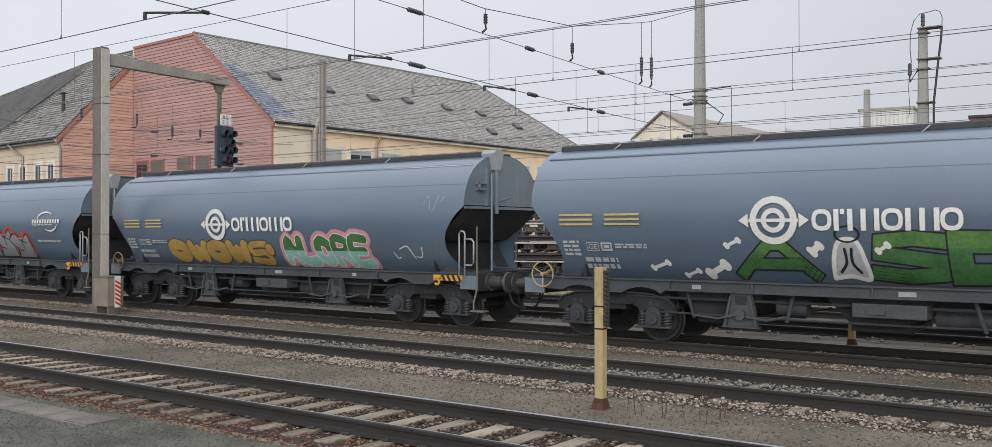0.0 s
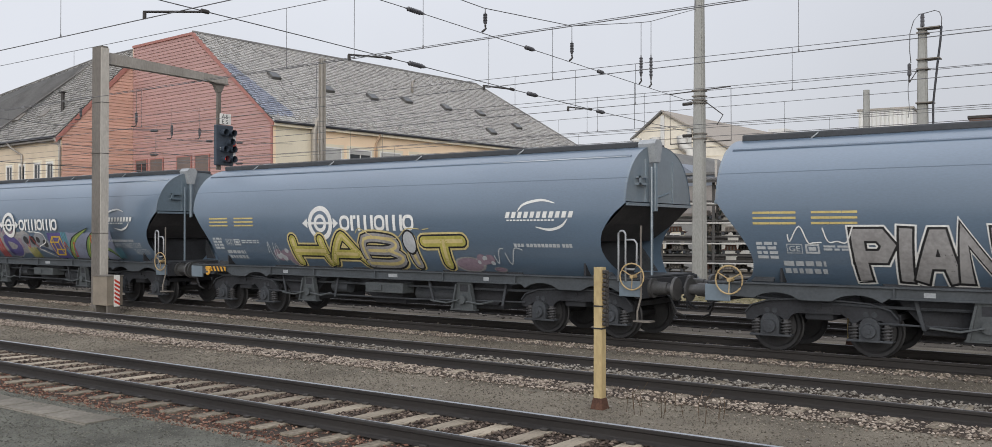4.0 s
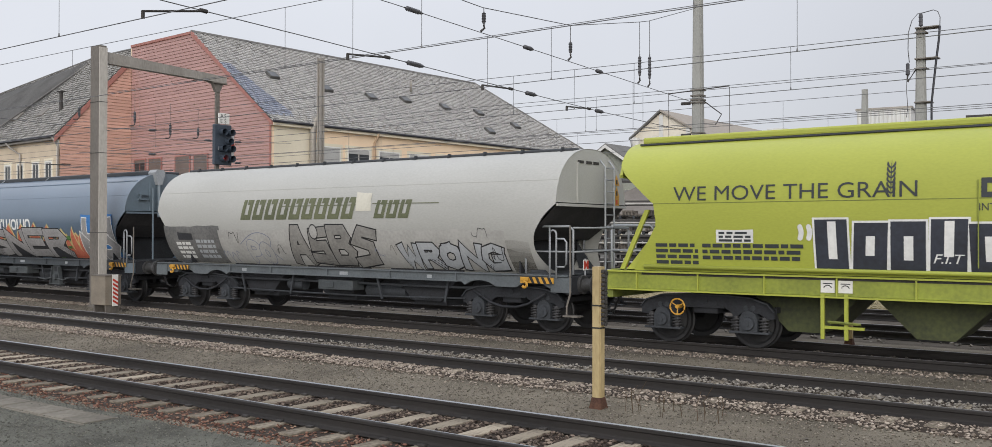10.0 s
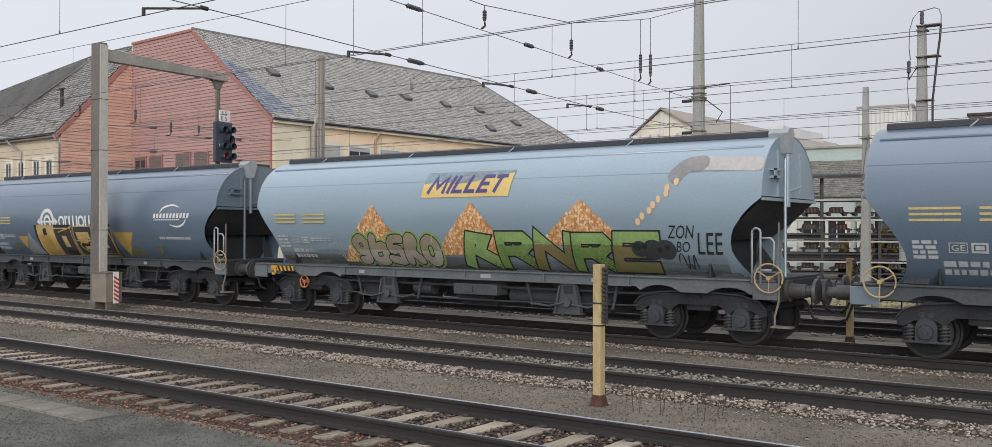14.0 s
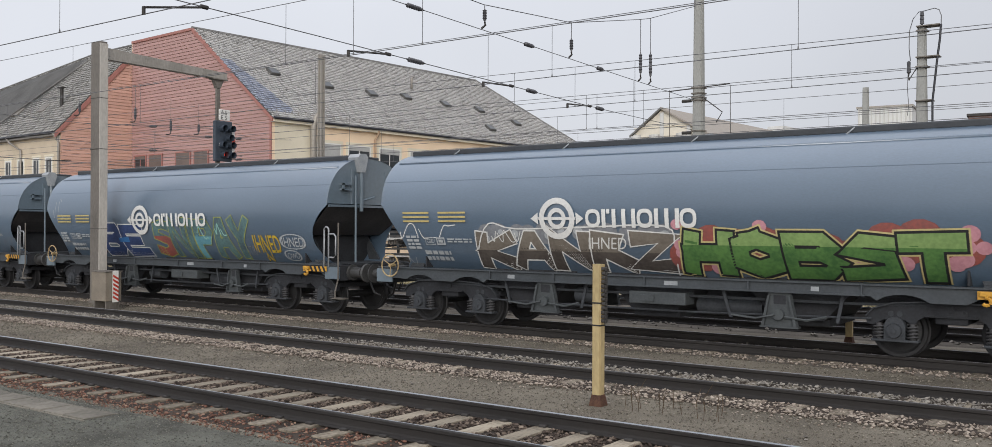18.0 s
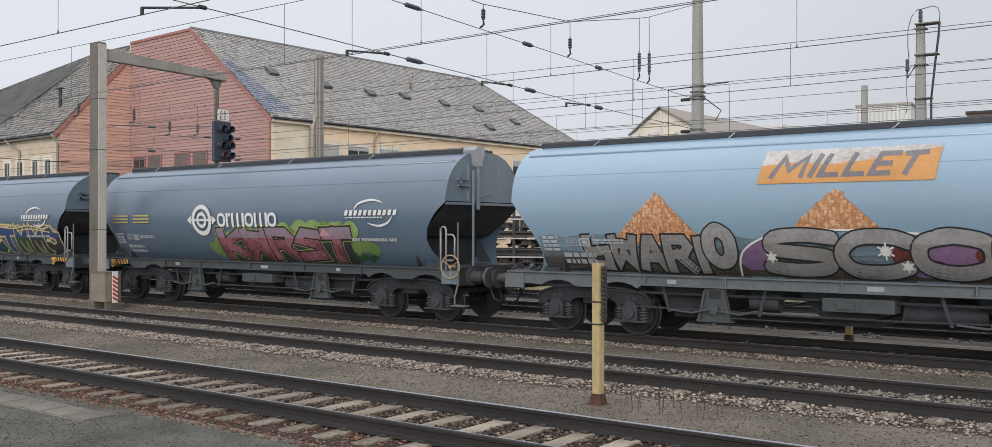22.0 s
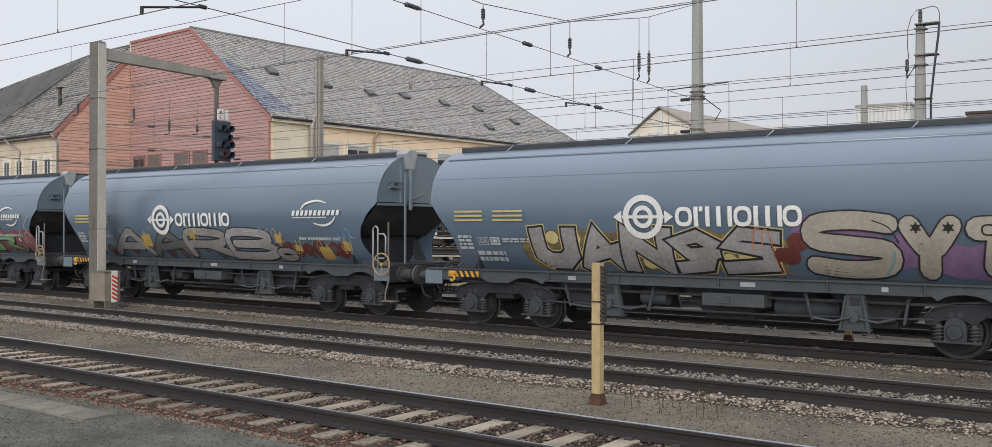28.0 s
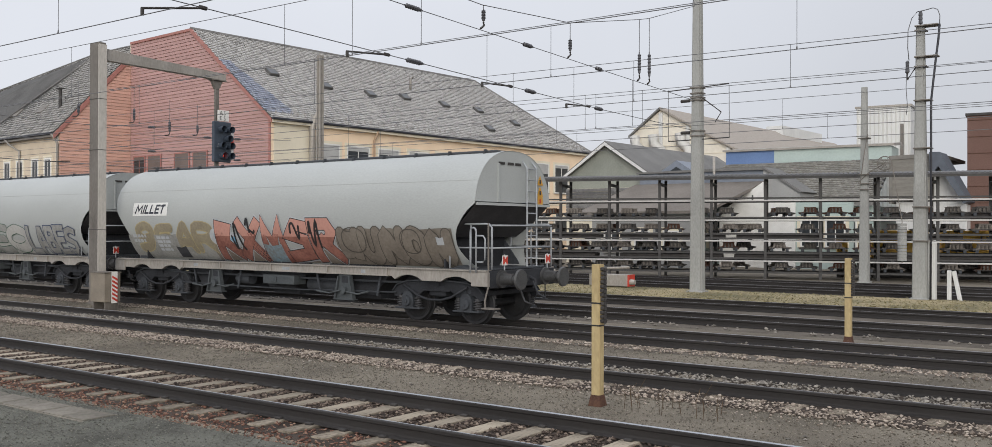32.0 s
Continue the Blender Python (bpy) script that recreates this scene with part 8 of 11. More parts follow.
def bone_shape(k, x0, x1, z0, z1, paint):
    sd = Side(k)
    r = min(x1 - x0, z1 - z0) * 0.22
    sd.stroke([(x0 + r, z0 + r), (x1 - r, z1 - r)], r * 1.3, 0.001)
    for i, (x, z) in enumerate(((x0 + r, z0 + 1.6 * r), (x0 + 1.7 * r, z0 + 0.8 * r), (x1 - r, z1 - 1.6 * r), (x1 - 1.7 * r, z1 - 0.8 * r))):
        sd.disc(x, z, r, r, 0.0014 + 0.0003 * i, 12, 1)
    sd.done("sprayed_bone", paint, TRAIN[k])


@layered
def mask_shape(k, x0, x1, z0, z1, paint, line):
    """A pale bell-shaped outline under a thin hoop, with a knob on either side."""
    cx, w, h = (x0 + x1) / 2, x1 - x0, z1 - z0
    bell = [(cx - 0.30 * w, z0 + 0.08 * h), (cx - 0.26 * w, z0 + 0.5 * h), (cx - 0.14 * w, z0 + 0.86 * h), (cx + 0.14 * w, z0 + 0.86 * h), (cx + 0.26 * w, z0 + 0.5 * h), (cx + 0.30 * w, z0 + 0.08 * h), (cx, z0 + 0.14 * h), (cx - 0.30 * w, z0 + 0.08 * h)]
    sd = Side(k)
    sd.poly([(x, max(z, 1.3)) for x, z in bell[:-1]], 0.001)
    sd.done("sprayed_bell", "pale_grey", TRAIN[k])
    sd = Side(k)
    sd.stroke([(x, max(z, 1.31)) for x, z in bell], 0.075, 0.002)
    sd.done("bell_outline", paint, TRAIN[k])
    for s in (-1, 1):
        sd = Side(k)
        sd.stroke([(cx + s * 0.06 * w, z0 + 0.7 * h), (cx + s * 0.05 * w, z0 + 0.42 * h), (cx + s * 0.17 * w, z0 + 0.22 * h)], 0.05, 0.003)
        sd.done("bell_shadow", line, TRAIN[k])
        bone_shape(k, cx + s * 0.58 * w - 0.14, cx + s * 0.58 * w + 0.14, z0 + 0.6 * h, z0 + 0.85 * h, paint)
    sd = Side(k)
    sd.ring(cx, z1 - 0.0 * h, 0.12, 0.15, 0.003, 20, 1.5)
    sd.done("hoop", line, TRAIN[k])


@layered
def cube(k, x0, x1, z0, z1, paint):
    sd = Side(k)
    w, h, d = (x1 - x0) * 0.7, (z1 - z0) * 0.7, 0.3
    q = [(x0, z0), (x0 + w, z0), (x0 + w, z0 + h), (x0, z0 + h)]
    r = [(x + (x1 - x0) * d, z + (z1 - z0) * d) for x, z in q]
    o = 0.001
    for a, b in [(q[i], q[(i + 1) % 4]) for i in range(4)] + [(r[i], r[(i + 1) % 4]) for i in range(4)] + list(zip(q, r)):
        sd.stroke([a, b], 0.045, o)
        o += 0.0003
    sd.done("sprayed_cube", paint, TRAIN[k])


@layered
def flames(k, x0, x1, z0, z1, n, paint, line, seed):
    rng = random.Random(seed)
    plan = []
    w = (x1 - x0) / n
    for i in range(n):
        a = x0 + i * w
        top = z0 + (z1 - z0) * (0.55 + 0.45 * math.sin(math.pi * (i + 0.5) / n)) + rng.uniform(-0.05, 0.05)
        plan.append([(a - 0.1 * w, z0), (a + 0.15 * w, z0 + 0.6 * (top - z0)), (a + 0.5 * w, top), (a + 0.75 * w, z0 + 0.7 * (top - z0)), (a + 1.1 * w, z0)])
    for p, g, off in (("pale_yellow", 0.05, 0.001), (paint, 0.0, 0.0025)):
        sd = Side(k)
        for i, pts in enumerate(plan):
            c = (sum(q[0] for q in pts) / 5, z0)
            sd.poly([(x + (0.05 if x > c[0] else -0.05) * (g > 0), z + g * (z > z0 + 0.01)) for x, z in pts], off + 0.0001 * i)
        sd.done("graffiti_halo", p, TRAIN[k], "orange flame-like edge" if not g else "")


@layered
def triangle(k, x0, x1, z0, z1, paint, down=False):
    sd = Side(k)
    pts = [(x0, z1), ((x0 * 0.6 + x1 * 0.4), z0), (x1, z1)] if down else [(x0, z0), (x1, z0), ((x0 + x1) / 2, z1)]
    sd.poly(pts, 0.001)
    sd.done("painted_triangle", paint, TRAIN[k])


@layered
def star(k, x0, x1, z0, z1, paint):
    sd = Side(k)
    cx, cz, r = (x0 + x1) / 2, (z0 + z1) / 2, (z1 - z0) / 2
    for i in range(6):
        a = math.pi * i / 6
        q = r * (1 if i % 2 else 0.6)
        sd.stroke([(cx - q * math.cos(a), cz - q * math.sin(a)), (cx + q * math.cos(a), cz + q * math.sin(a))], 0.03, 0.001 + 0.0003 * i)
    sd.done("sprayed_star", paint, TRAIN[k])


@layered
def heap(k, x0, x1, z0, z1, seed, paint):
    """A painted heap of corn: a triangle under many kernels."""
    rng = random.Random(seed)
    cx = (x0 + x1) / 2
    sd = Side(k)
    sd.poly([(x0, z0), (x1, z0), (cx + 0.03, z1 - 0.02), (cx - 0.03, z1 - 0.02)], 0.001)
    base = sd.done("painted_cone", paint, TRAIN[k], "painted heap of orange corn")
    sd = Side(k)
    n = 0
    z = z0 + 0.03
    while z < z1:
        f = (z - z0) / (z1 - z0)
        x = x0 + (cx - x0) * f
        while x < x1 - (x1 - cx) * f:
            sd.disc(x + rng.uniform(-0.02, 0.02), z + rng.uniform(-0.014, 0.014), rng.uniform(0.028, 0.042), rng.uniform(0.03, 0.046), 0.003 + 0.0012 * (n % 5) / 5 + 0.00002 * (n % 7), 6, 1)
            n += 1
            x += 0.066
        z += 0.058
    tagged(sd.done("kernel_layer", kernel_mat[paint], base), kind="stuff")


@layered
def falling(k, x0, x1, z0, z1, seed, paint):
    rng = random.Random(seed)
    for i in range(8):
        sd = Side(k)
        f = i / 7
        sd.disc(x1 - (x1 - x0) * f + rng.uniform(-0.06, 0.06), z1 - (z1 - z0) * f, 0.055, 0.075, 0.001, 8, 1)
        sd.done("kernel", kernel_mat[paint], TRAIN[k])


@layered
def sign(k, x0, x1, z0, z1, ground_paint, ink, word="", upper=""):
    """A painted field with slanted bars, or with a slanted word over a field of two colours."""
    sd = Side(k)
    sd.rect(x0, x1, z0, z1, 0.001, 0.14)
    s = sd.done("sign_field", ground_paint, TRAIN[k], "painted sign field with a slanted word" if word else "painted sign field with slanted bars")
    w, h = x1 - x0, z1 - z0
    if word:
        sd = Side(k)
        edge = [(0.0, 0.55), (0.2, 0.62), (0.4, 0.52), (0.6, 0.6), (0.8, 0.8), (1.0, 0.9)]
        sd.strip([(x0 + f * w + 0.14 * h * q, z0 + q * h) for f, q in edge], [(x0 + f * w + 0.14 * h, z1) for f, q in edge], 0.002)
        sd.done("sign_shade", upper, s)
        sd = Side(k)
        widths = [{"I": 0.35, "M": 1.35}.get(c, 0.85) for c in word]
        unit, x, t = 0.86 * w / sum(widths), x0 + 0.05 * w, 0.15 * h
        for i, (c, g) in enumerate(zip(word, widths)):
            xa, xb = x + t / 2 + 0.02 * w, x + g * unit - t / 2
            for j, bones in enumerate(BONES[c]):
                pts = [(xa + (max(xb, xa + 0.001) - xa) * u + 0.26 * h * v, z0 + (0.22 + 0.56 * v) * h) for u, v in bones]
                sd.ribbon(pts, t, 0.0035 + 0.0002 * j)
            x += g * unit
        sd.done("lettering", ink, s, "slanted painted word")
        return
    x = x0 + w * 0.06
    for f in (0.2, 0.06, 0.12, 0.12, 0.13, 0.13):
        sd = Side(k)
        sd.rect(x, x + (f - 0.03) * w, z0 + 0.18 * h, z1 - 0.18 * h, 0.002, 0.25)
        sd.done("slanted_bar", ink, s)
        x += (f + 0.012) * w


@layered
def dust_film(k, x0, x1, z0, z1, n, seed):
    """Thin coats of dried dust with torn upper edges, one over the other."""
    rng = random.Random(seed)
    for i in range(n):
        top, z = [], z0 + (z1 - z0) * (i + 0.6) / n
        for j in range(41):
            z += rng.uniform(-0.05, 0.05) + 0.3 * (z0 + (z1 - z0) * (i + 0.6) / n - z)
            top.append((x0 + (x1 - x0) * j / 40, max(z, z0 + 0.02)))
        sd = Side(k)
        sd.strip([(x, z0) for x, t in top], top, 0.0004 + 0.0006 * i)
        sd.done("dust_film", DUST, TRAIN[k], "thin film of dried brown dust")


@layered
def chute(k, x0, x1, z0, z1, paint):
    """A painted delivery spout: a fat pipe that bends down to its mouth."""
    w, h = x1 - x0, z1 - z0
    sd = Side(k)
    sd.stroke([(x1 - 0.25 * h, z1 - 0.36 * h), (x0 + 0.55 * w, z1 - 0.3 * h), (x0 + 0.32 * w, z1 - 0.26 * h)], 0.46 * h, 0.001)
    pipe = sd.done("painted_spout", paint, TRAIN[k], "painted grey delivery spout")
    sd = Side(k)
    sd.stroke([(x0 + 0.36 * w, z1 - 0.26 * h), (x0 + 0.2 * w, z1 - 0.34 * h), (x0 + 0.1 * w, z0 + 0.34 * h)], 0.52 * h, 0.0022)
    sd.done("painted_elbow", "elbow", pipe)
    sd = Side(k)
    sd.disc(x0 + 0.09 * w, z0 + 0.3 * h, 0.2 * h, 0.2 * h, 0.0034, 14, 2)
    sd.done("painted_mouth", "grey", pipe)


@layered
def swoosh(k, x0, x1, z0, z1, paint, up):
    sd = Side(k)
    cx = (x0 + x1) / 2
    if up > 0:
        pts = [(x0, z0), (x0 + 0.12 * (x1 - x0), z0 + 0.55 * (z1 - z0)), (cx, z1), (x1, z1 - 0.15 * (z1 - z0))]
    else:
        pts = [(x0, z0 + 0.15 * (z1 - z0)), (cx, z0), (x1 - 0.12 * (x1 - x0), z0 + 0.45 * (z1 - z0)), (x1, z1)]
    sd.stroke(pts, 0.09, 0.001, True)
    sd.done("swoosh", paint, TRAIN[k], "curved painted swoosh")


@layered
def bone(k, x0, x1, z0, z1, paint):
    bone_shape(k, x0, x1, z0, z1, paint)


def hollow(sd, x0, x1, z0, z1, t, off, slant=0.0):
    """A plain frame of four bars."""
    sd.rect(x0, x0 + t, z0, z1, off, slant)
    sd.rect(x1 - t, x1, z0, z1, off, slant)
    lean = slant * (z1 - z0)
    sd.rect(x0 + t, x1 - t, z0, z0 + t, off, slant)
    sd.rect(x0 + t + lean, x1 - t + lean, z1 - t, z1, off, slant)


@layered
def name_frames(k, x0, x1, z0, z1, n, paint, slant=0.0):
    """Plain frames in place of a name."""
    w = (x1 - x0) / n
    for i in range(n):
        sd = Side(k)
        hollow(sd, x0 + i * w + 0.06 * w, x0 + (i + 1) * w - 0.1 * w, z0, z1, min(0.3 * (z1 - z0), 0.28 * w), 0.001, slant)
        sd.done("name_bar", paint, TRAIN[k], "plain frame in place of a letter")


def name_slants(k, x0, x1, z0, z1, n, paint):
    name_frames(k, x0, x1, z0, z1, n, paint, 0.3)


@layered
def caption(k, x0, x1, z0, z1, word, paint):
    sd = Side(k)
    f = glyph(word)
    sd.take(fit_box(f, extent(f), x0, x1, z0, z1), 0.001)
    sd.done("lettering", paint, TRAIN[k], "small dark painted lettering")


@layered
def oval(k, x0, x1, z0, z1, paint):
    sd = Side(k)
    r = (z1 - z0) / 2
    sd.ring((x0 + x1) / 2, (z0 + z1) / 2, r - 0.026, r, 0.001, 24, (x1 - x0) / (z1 - z0), 2.4)
    sd.done("sprayed_ring", paint, TRAIN[k])


@layered
def line_coat(k, x0, x1, z0, z1, pts, paint, w, wide, lift):
    sd = Side(k)
    sd.stroke(pts, w, 0.001 + 0.0006 * lift, wedge=wide)
    sd.done("sprayed_line", paint, TRAIN[k])


def sprayed_line(k, pts, paint, w, wide=None, lift=0):
    xs, zs = [p[0] for p in pts], [p[1] for p in pts]
    line_coat(k, min(xs), max(xs), min(zs), max(zs), pts, paint, w, wide, lift)


@layered
def slabs(k, x0, x1, z0, z1, n, fill, line, seed):
    """A row of upright painted slabs, each with an edge and a slot."""
    rng = random.Random(seed)
    w = (x1 - x0) / n
    for i in range(n):
        a, b = x0 + i * w, x0 + (i + 1) * w
        tilt, up = rng.uniform(-0.04, 0.08), rng.uniform(-0.05, 0.05)
        for paint, g, off, nm in ((line, 0.035, 0.001, "graffiti_outline"), (fill[i % len(fill)] if isinstance(fill, tuple) else fill, 0.0, 0.0016, "graffiti")):
            sd = Side(k)
            sd.rect(a + 0.05 * w - g, b - 0.05 * w + g, z0 - g, z1 + up + g, off + 0.0001 * i, tilt)
            sd.done(nm, paint, TRAIN[k], "sprayed upright slab" if nm == "graffiti" else "")
        sd = Side(k)
        sd.rect(a + 0.4 * w, b - 0.36 * w, z0 + (0.3 if i % 2 else 0.22) * (z1 - z0), z0 + (0.7 if i % 3 else 1.0) * (z1 - z0), 0.0024, tilt)
        sd.done("slab_slot", line, TRAIN[k])


STEPS = {
    "R": [(0.03, 0), (0.97, 0), (0.95, 0.42), (0.66, 0.44), (0.74, 0.62), (0.68, 0.9), (0.42, 1), (0.16, 0.95), (0.22, 0.46), (0.0, 0.44)],
    "A": [(0.0, 0), (1, 0), (0.97, 0.4), (0.74, 0.44), (0.7, 0.92), (0.27, 0.95), (0.2, 0.46), (0.03, 0.44)],
    "L": [(0.02, 0), (1, 0), (0.97, 0.46), (0.56, 0.46), (0.58, 0.96), (0.02, 0.95), (0.04, 0.82), (0.16, 0.8), (0.15, 0.48), (0.0, 0.46)],
    "Y": [(0.1, 0), (0.96, 0), (0.98, 0.4), (0.84, 0.5), (1.0, 1.08), (0.02, 0.92), (0.0, 0.76), (0.2, 0.74), (0.22, 0.46), (0.08, 0.44)],
}


@layered
def steps(k, x0, x1, z0, z1, word, fill, line):
    """Broad stepped letters with a thick edge."""
    w = (x1 - x0) / len(word)
    for i, c in enumerate(word):
        pts = [(x0 + i * w + w * (0.03 + 0.94 * u), z0 + (z1 - z0) * v) for u, v in STEPS[c]]
        sd = Side(k)
        sd.poly(pts, 0.001)
        sd.done("graffiti", fill, TRAIN[k], "broad sprayed letter")
        sd = Side(k)
        for a, b in zip(pts, pts[1:] + pts[:1]):
            sd.ribbon([a, b], 0.055, 0.0016 + 0.0002 * (pts.index(a) % 2))
        sd.done("graffiti_outline", line, TRAIN[k])


# the bones of sprayed letters in a unit square; the figures are shapes that say nothing
BONES = {
    "A": [[(0, 0), (0.42, 1), (0.6, 1), (1, 0)], [(0.2, 0.34), (0.8, 0.34)]],
    "B": [[(0, 0), (0, 1), (0.72, 1), (0.9, 0.76), (0.66, 0.54), (0.1, 0.54)], [(0.66, 0.54), (1, 0.28), (0.75, 0), (0, 0)]],
    "C": [[(1, 0.85), (0.7, 1), (0.2, 0.95), (0, 0.5), (0.2, 0.05), (0.7, 0), (1, 0.15)]],
    "D": [[(0, 0), (0, 1), (0.6, 0.98), (1, 0.5), (0.6, 0.02), (0, 0)]],
    "E": [[(1, 1), (0, 1), (0, 0), (1, 0)], [(0, 0.5), (0.8, 0.5)]],
    "F": [[(1, 1), (0, 1), (0, 0)], [(0, 0.5), (0.75, 0.5)]],
    "G": [[(1, 0.85), (0.55, 1), (0.1, 0.85), (0, 0.4), (0.3, 0), (1, 0.05), (1, 0.45), (0.6, 0.45)]],
    "H": [[(0, 0), (0.04, 1)], [(1, 0), (0.96, 1)], [(0.02, 0.5), (0.98, 0.5)]],
    "I": [[(0.5, 0), (0.5, 1)]],
    "K": [[(0, 0), (0, 1)], [(1, 1), (0.12, 0.48), (1, 0)]],
    "L": [[(0, 1), (0, 0), (1, 0)]],
    "M": [[(0, 0), (0.1, 1), (0.5, 0.3), (0.9, 1), (1, 0)]],
    "N": [[(0, 0), (0, 1), (1, 0), (1, 1)]],
    "O": [[(0.5, 1), (0.1, 0.85), (0, 0.5), (0.1, 0.15), (0.5, 0), (0.9, 0.15), (1, 0.5), (0.9, 0.85), (0.5, 1), (0.3, 0.97)]],
    "P": [[(0, 0), (0, 1), (0.75, 1), (1, 0.74), (0.75, 0.46), (0, 0.46)]],
    "R": [[(0, 0), (0, 1), (0.75, 1), (0.95, 0.76), (0.7, 0.5), (0.05, 0.48)], [(0.45, 0.48), (1, 0)]],
    "S": [[(1, 0.92), (0.55, 1), (0.08, 0.92), (0.05, 0.6), (0.5, 0.5), (0.96, 0.4), (0.92, 0.08), (0.45, 0), (0, 0.08)]],
    "T": [[(0, 0.96), (1, 1)], [(0.52, 0.98), (0.48, 0)]],
    "U": [[(0, 1), (0.02, 0.3), (0.3, 0), (0.7, 0), (0.98, 0.3), (1, 1)]],
    "W": [[(0, 1), (0.2, 0), (0.5, 0.7), (0.8, 0), (1, 1)]],
    "X": [[(0, 1), (1, 0)], [(0, 0), (1, 1)]],
    "Y": [[(0, 1), (0.5, 0.45), (1, 1)], [(0.5, 0.45), (0.45, 0)]],
    "Z": [[(0, 1), (1, 1), (0, 0), (1, 0)]],
    ".": [[(0.3, 0.0), (0.6, 0.0)]],
    "1": [[(0, 0), (0.12, 1), (0.62, 0.92), (0.42, 0.45), (1, 0.05)]],
    "2": [[(0.95, 0.95), (0.2, 0.9), (0.12, 0.48), (0.8, 0.5), (0.92, 0.02), (0, 0.08)]],
    "4": [[(0.05, 1), (0, 0.05), (0.9, 0.0), (1, 0.6), (0.35, 0.55)]],
    "5": [[(1, 0.9), (0.3, 1), (0.05, 0.68), (0.85, 0.52), (0.95, 0.1), (0.05, 0.0)]],
    "6": [[(0.08, 0), (0.45, 1), (1, 0.05)], [(0.3, 0.3), (0.95, 0.52)]],
    "7": [[(0.45, 1), (0.05, 0.8), (0.02, 0.25), (0.45, 0), (0.95, 0.2), (0.98, 0.75), (0.5, 1), (0.3, 0.96)]],
    "8": [[(0, 1), (0.12, 0.1), (0.5, 0.55), (0.88, 0.05), (1, 1)], [(0.2, 0.85), (0.7, 0.8)]],
    "9": [[(0.1, 0.0), (0.7, 0.1), (0.95, 0.7), (0.55, 1), (0.05, 0.8), (0.35, 0.42), (0.9, 0.5)]],
}


@layered
def fat(k, x0, x1, z0, z1, word, fill, line, halo, w=0.36, edge=0.03, back=0.05, seed=0, block=False, lean=0.0, core=None, upper=None, split=0.6):
    """A sprayed word of broad letters: a coat behind all of it, outlines, and each letter's filling; upper: a second colour above the split."""
    rng = random.Random(seed * 11 + 3)
    h = z1 - z0
    unit = (x1 - x0) / sum(0.5 if c in "I." else 1.0 for c in word)
    behind, fade, inner = Side(k), Side(k), Side(k)
    x = x0
    for i, c in enumerate(word):
        wide = unit * (0.5 if c in "I." else 1.0)
        broad = min(w * h, (0.31 if block else 0.4) * wide if c not in "I." else 0.62 * wide)
        if c in "SEBRGAP2569":
            broad = min(broad, 0.26 * h)
        tilt, up, grow = lean + rng.uniform(-0.08, 0.1), rng.uniform(0.0, 0.04) * h, rng.uniform(0.93, 1.0)
        xa, xb = x - 0.03 * wide + broad / 2, x + 1.03 * wide - broad / 2
        if c in "I.":
            xa, xb = x + broad / 2, x + wide - broad / 2
        cover, rim = Side(k), Side(k)
        for j, bones in enumerate(BONES[c]):
            pts = [(xa + (xb - xa) * u + tilt * h * (v - 0.5), z0 + up + broad / 2 + max(h - broad, 0.02) * v * grow) for u, v in bones]
            o = 0.001 + 0.0012 * i + 0.0002 * j
            def draw(sd, width, off, pts=pts):
                if block:
                    sd.ribbon(pts, width, off)
                else:
                    sd.stroke(pts, width, off)
            if halo:
                draw(behind, broad + 2 * edge + 2 * back, 0.0004 + 0.00005 * (i * 3 + j))
            if line:
                draw(rim, broad + 2 * edge, o)
            draw(cover, broad, o + 0.0007)
            if upper:
                draw(fade, broad, o + 0.0009)
            if core:
                draw(inner, broad * 0.36, o + 0.0011)
        letter = cover.done("graffiti", fill[i % len(fill)] if isinstance(fill, tuple) else fill, TRAIN[k], "sprayed letter")
        rim.done("graffiti_outline", line or "black", letter)
        x += wide
    behind.done("graffiti_halo", halo or "black", TRAIN[k])
    if upper:
        fade.cut_below(z0 + split * h)
    fade.done("graffiti_fade", upper or "black", TRAIN[k])
    inner.done("graffiti_core", core or "black", TRAIN[k])


# marks that all blue-grey wagons share
def house_marks():
    out = []
    sd = Side(1)
    sd.ring(-1.75, 2.385, 0.31, 0.43, 0.006)
    sd.ring(-1.75, 2.385, 0.13, 0.22, 0.006)
    sd.rect(-2.2, -1.3, 2.355, 2.415, 0.0068)
    for s in (-1, 1):
        x = -1.75 + s * 0.46
        sd.poly([(x, 2.51), (x + s * 0.18, 2.385), (x, 2.26)], 0.0064)
    out.append(("round_emblem", sd, "white", "white ring emblem with two arrows"))
    sd = Side(1)
    x = -1.06
    sd.bm.free()
    for kind, w in (("o", 0.37), ("r", 0.23), ("m", 0.555), ("o", 0.37), ("m", 0.535), ("o", 0.37)):
        if kind == "o":
            sd = Side(1)
            sd.ring(x + w / 2 - 0.02, 2.385, 0.11, 0.185, 0.006, 24, (w - 0.03) / 0.37, 2.6)
            out.append(("name_bar", sd, "white", "white rounded bar in place of a name"))
        else:
            for d in ((0, 0.11) if kind == "r" else (0, 0.217, 0.435)):
                sd = Side(1)
                sd.rect(x + d, x + d + (0.085 if kind == "m" or not d else 0.07), 2.2 if kind == "m" or not d else 2.48, 2.57, 0.006)
                out.append(("name_bar", sd, "white", "white bar in place of a name"))
        x += w
    sd = Side(1)
    for x in (-6.13, -5.08):
        for i in range(3):
            for a, b in ((0.0, 0.31), (0.315, 0.52), (0.526, 0.78)):
                sd.rect(x + a, x + b, 2.313 + i * 0.095, 2.354 + i * 0.095, 0.006)
    out.append(("yellow_marking", sd, "signal_yellow", "two blocks of yellow lines"))
    return out


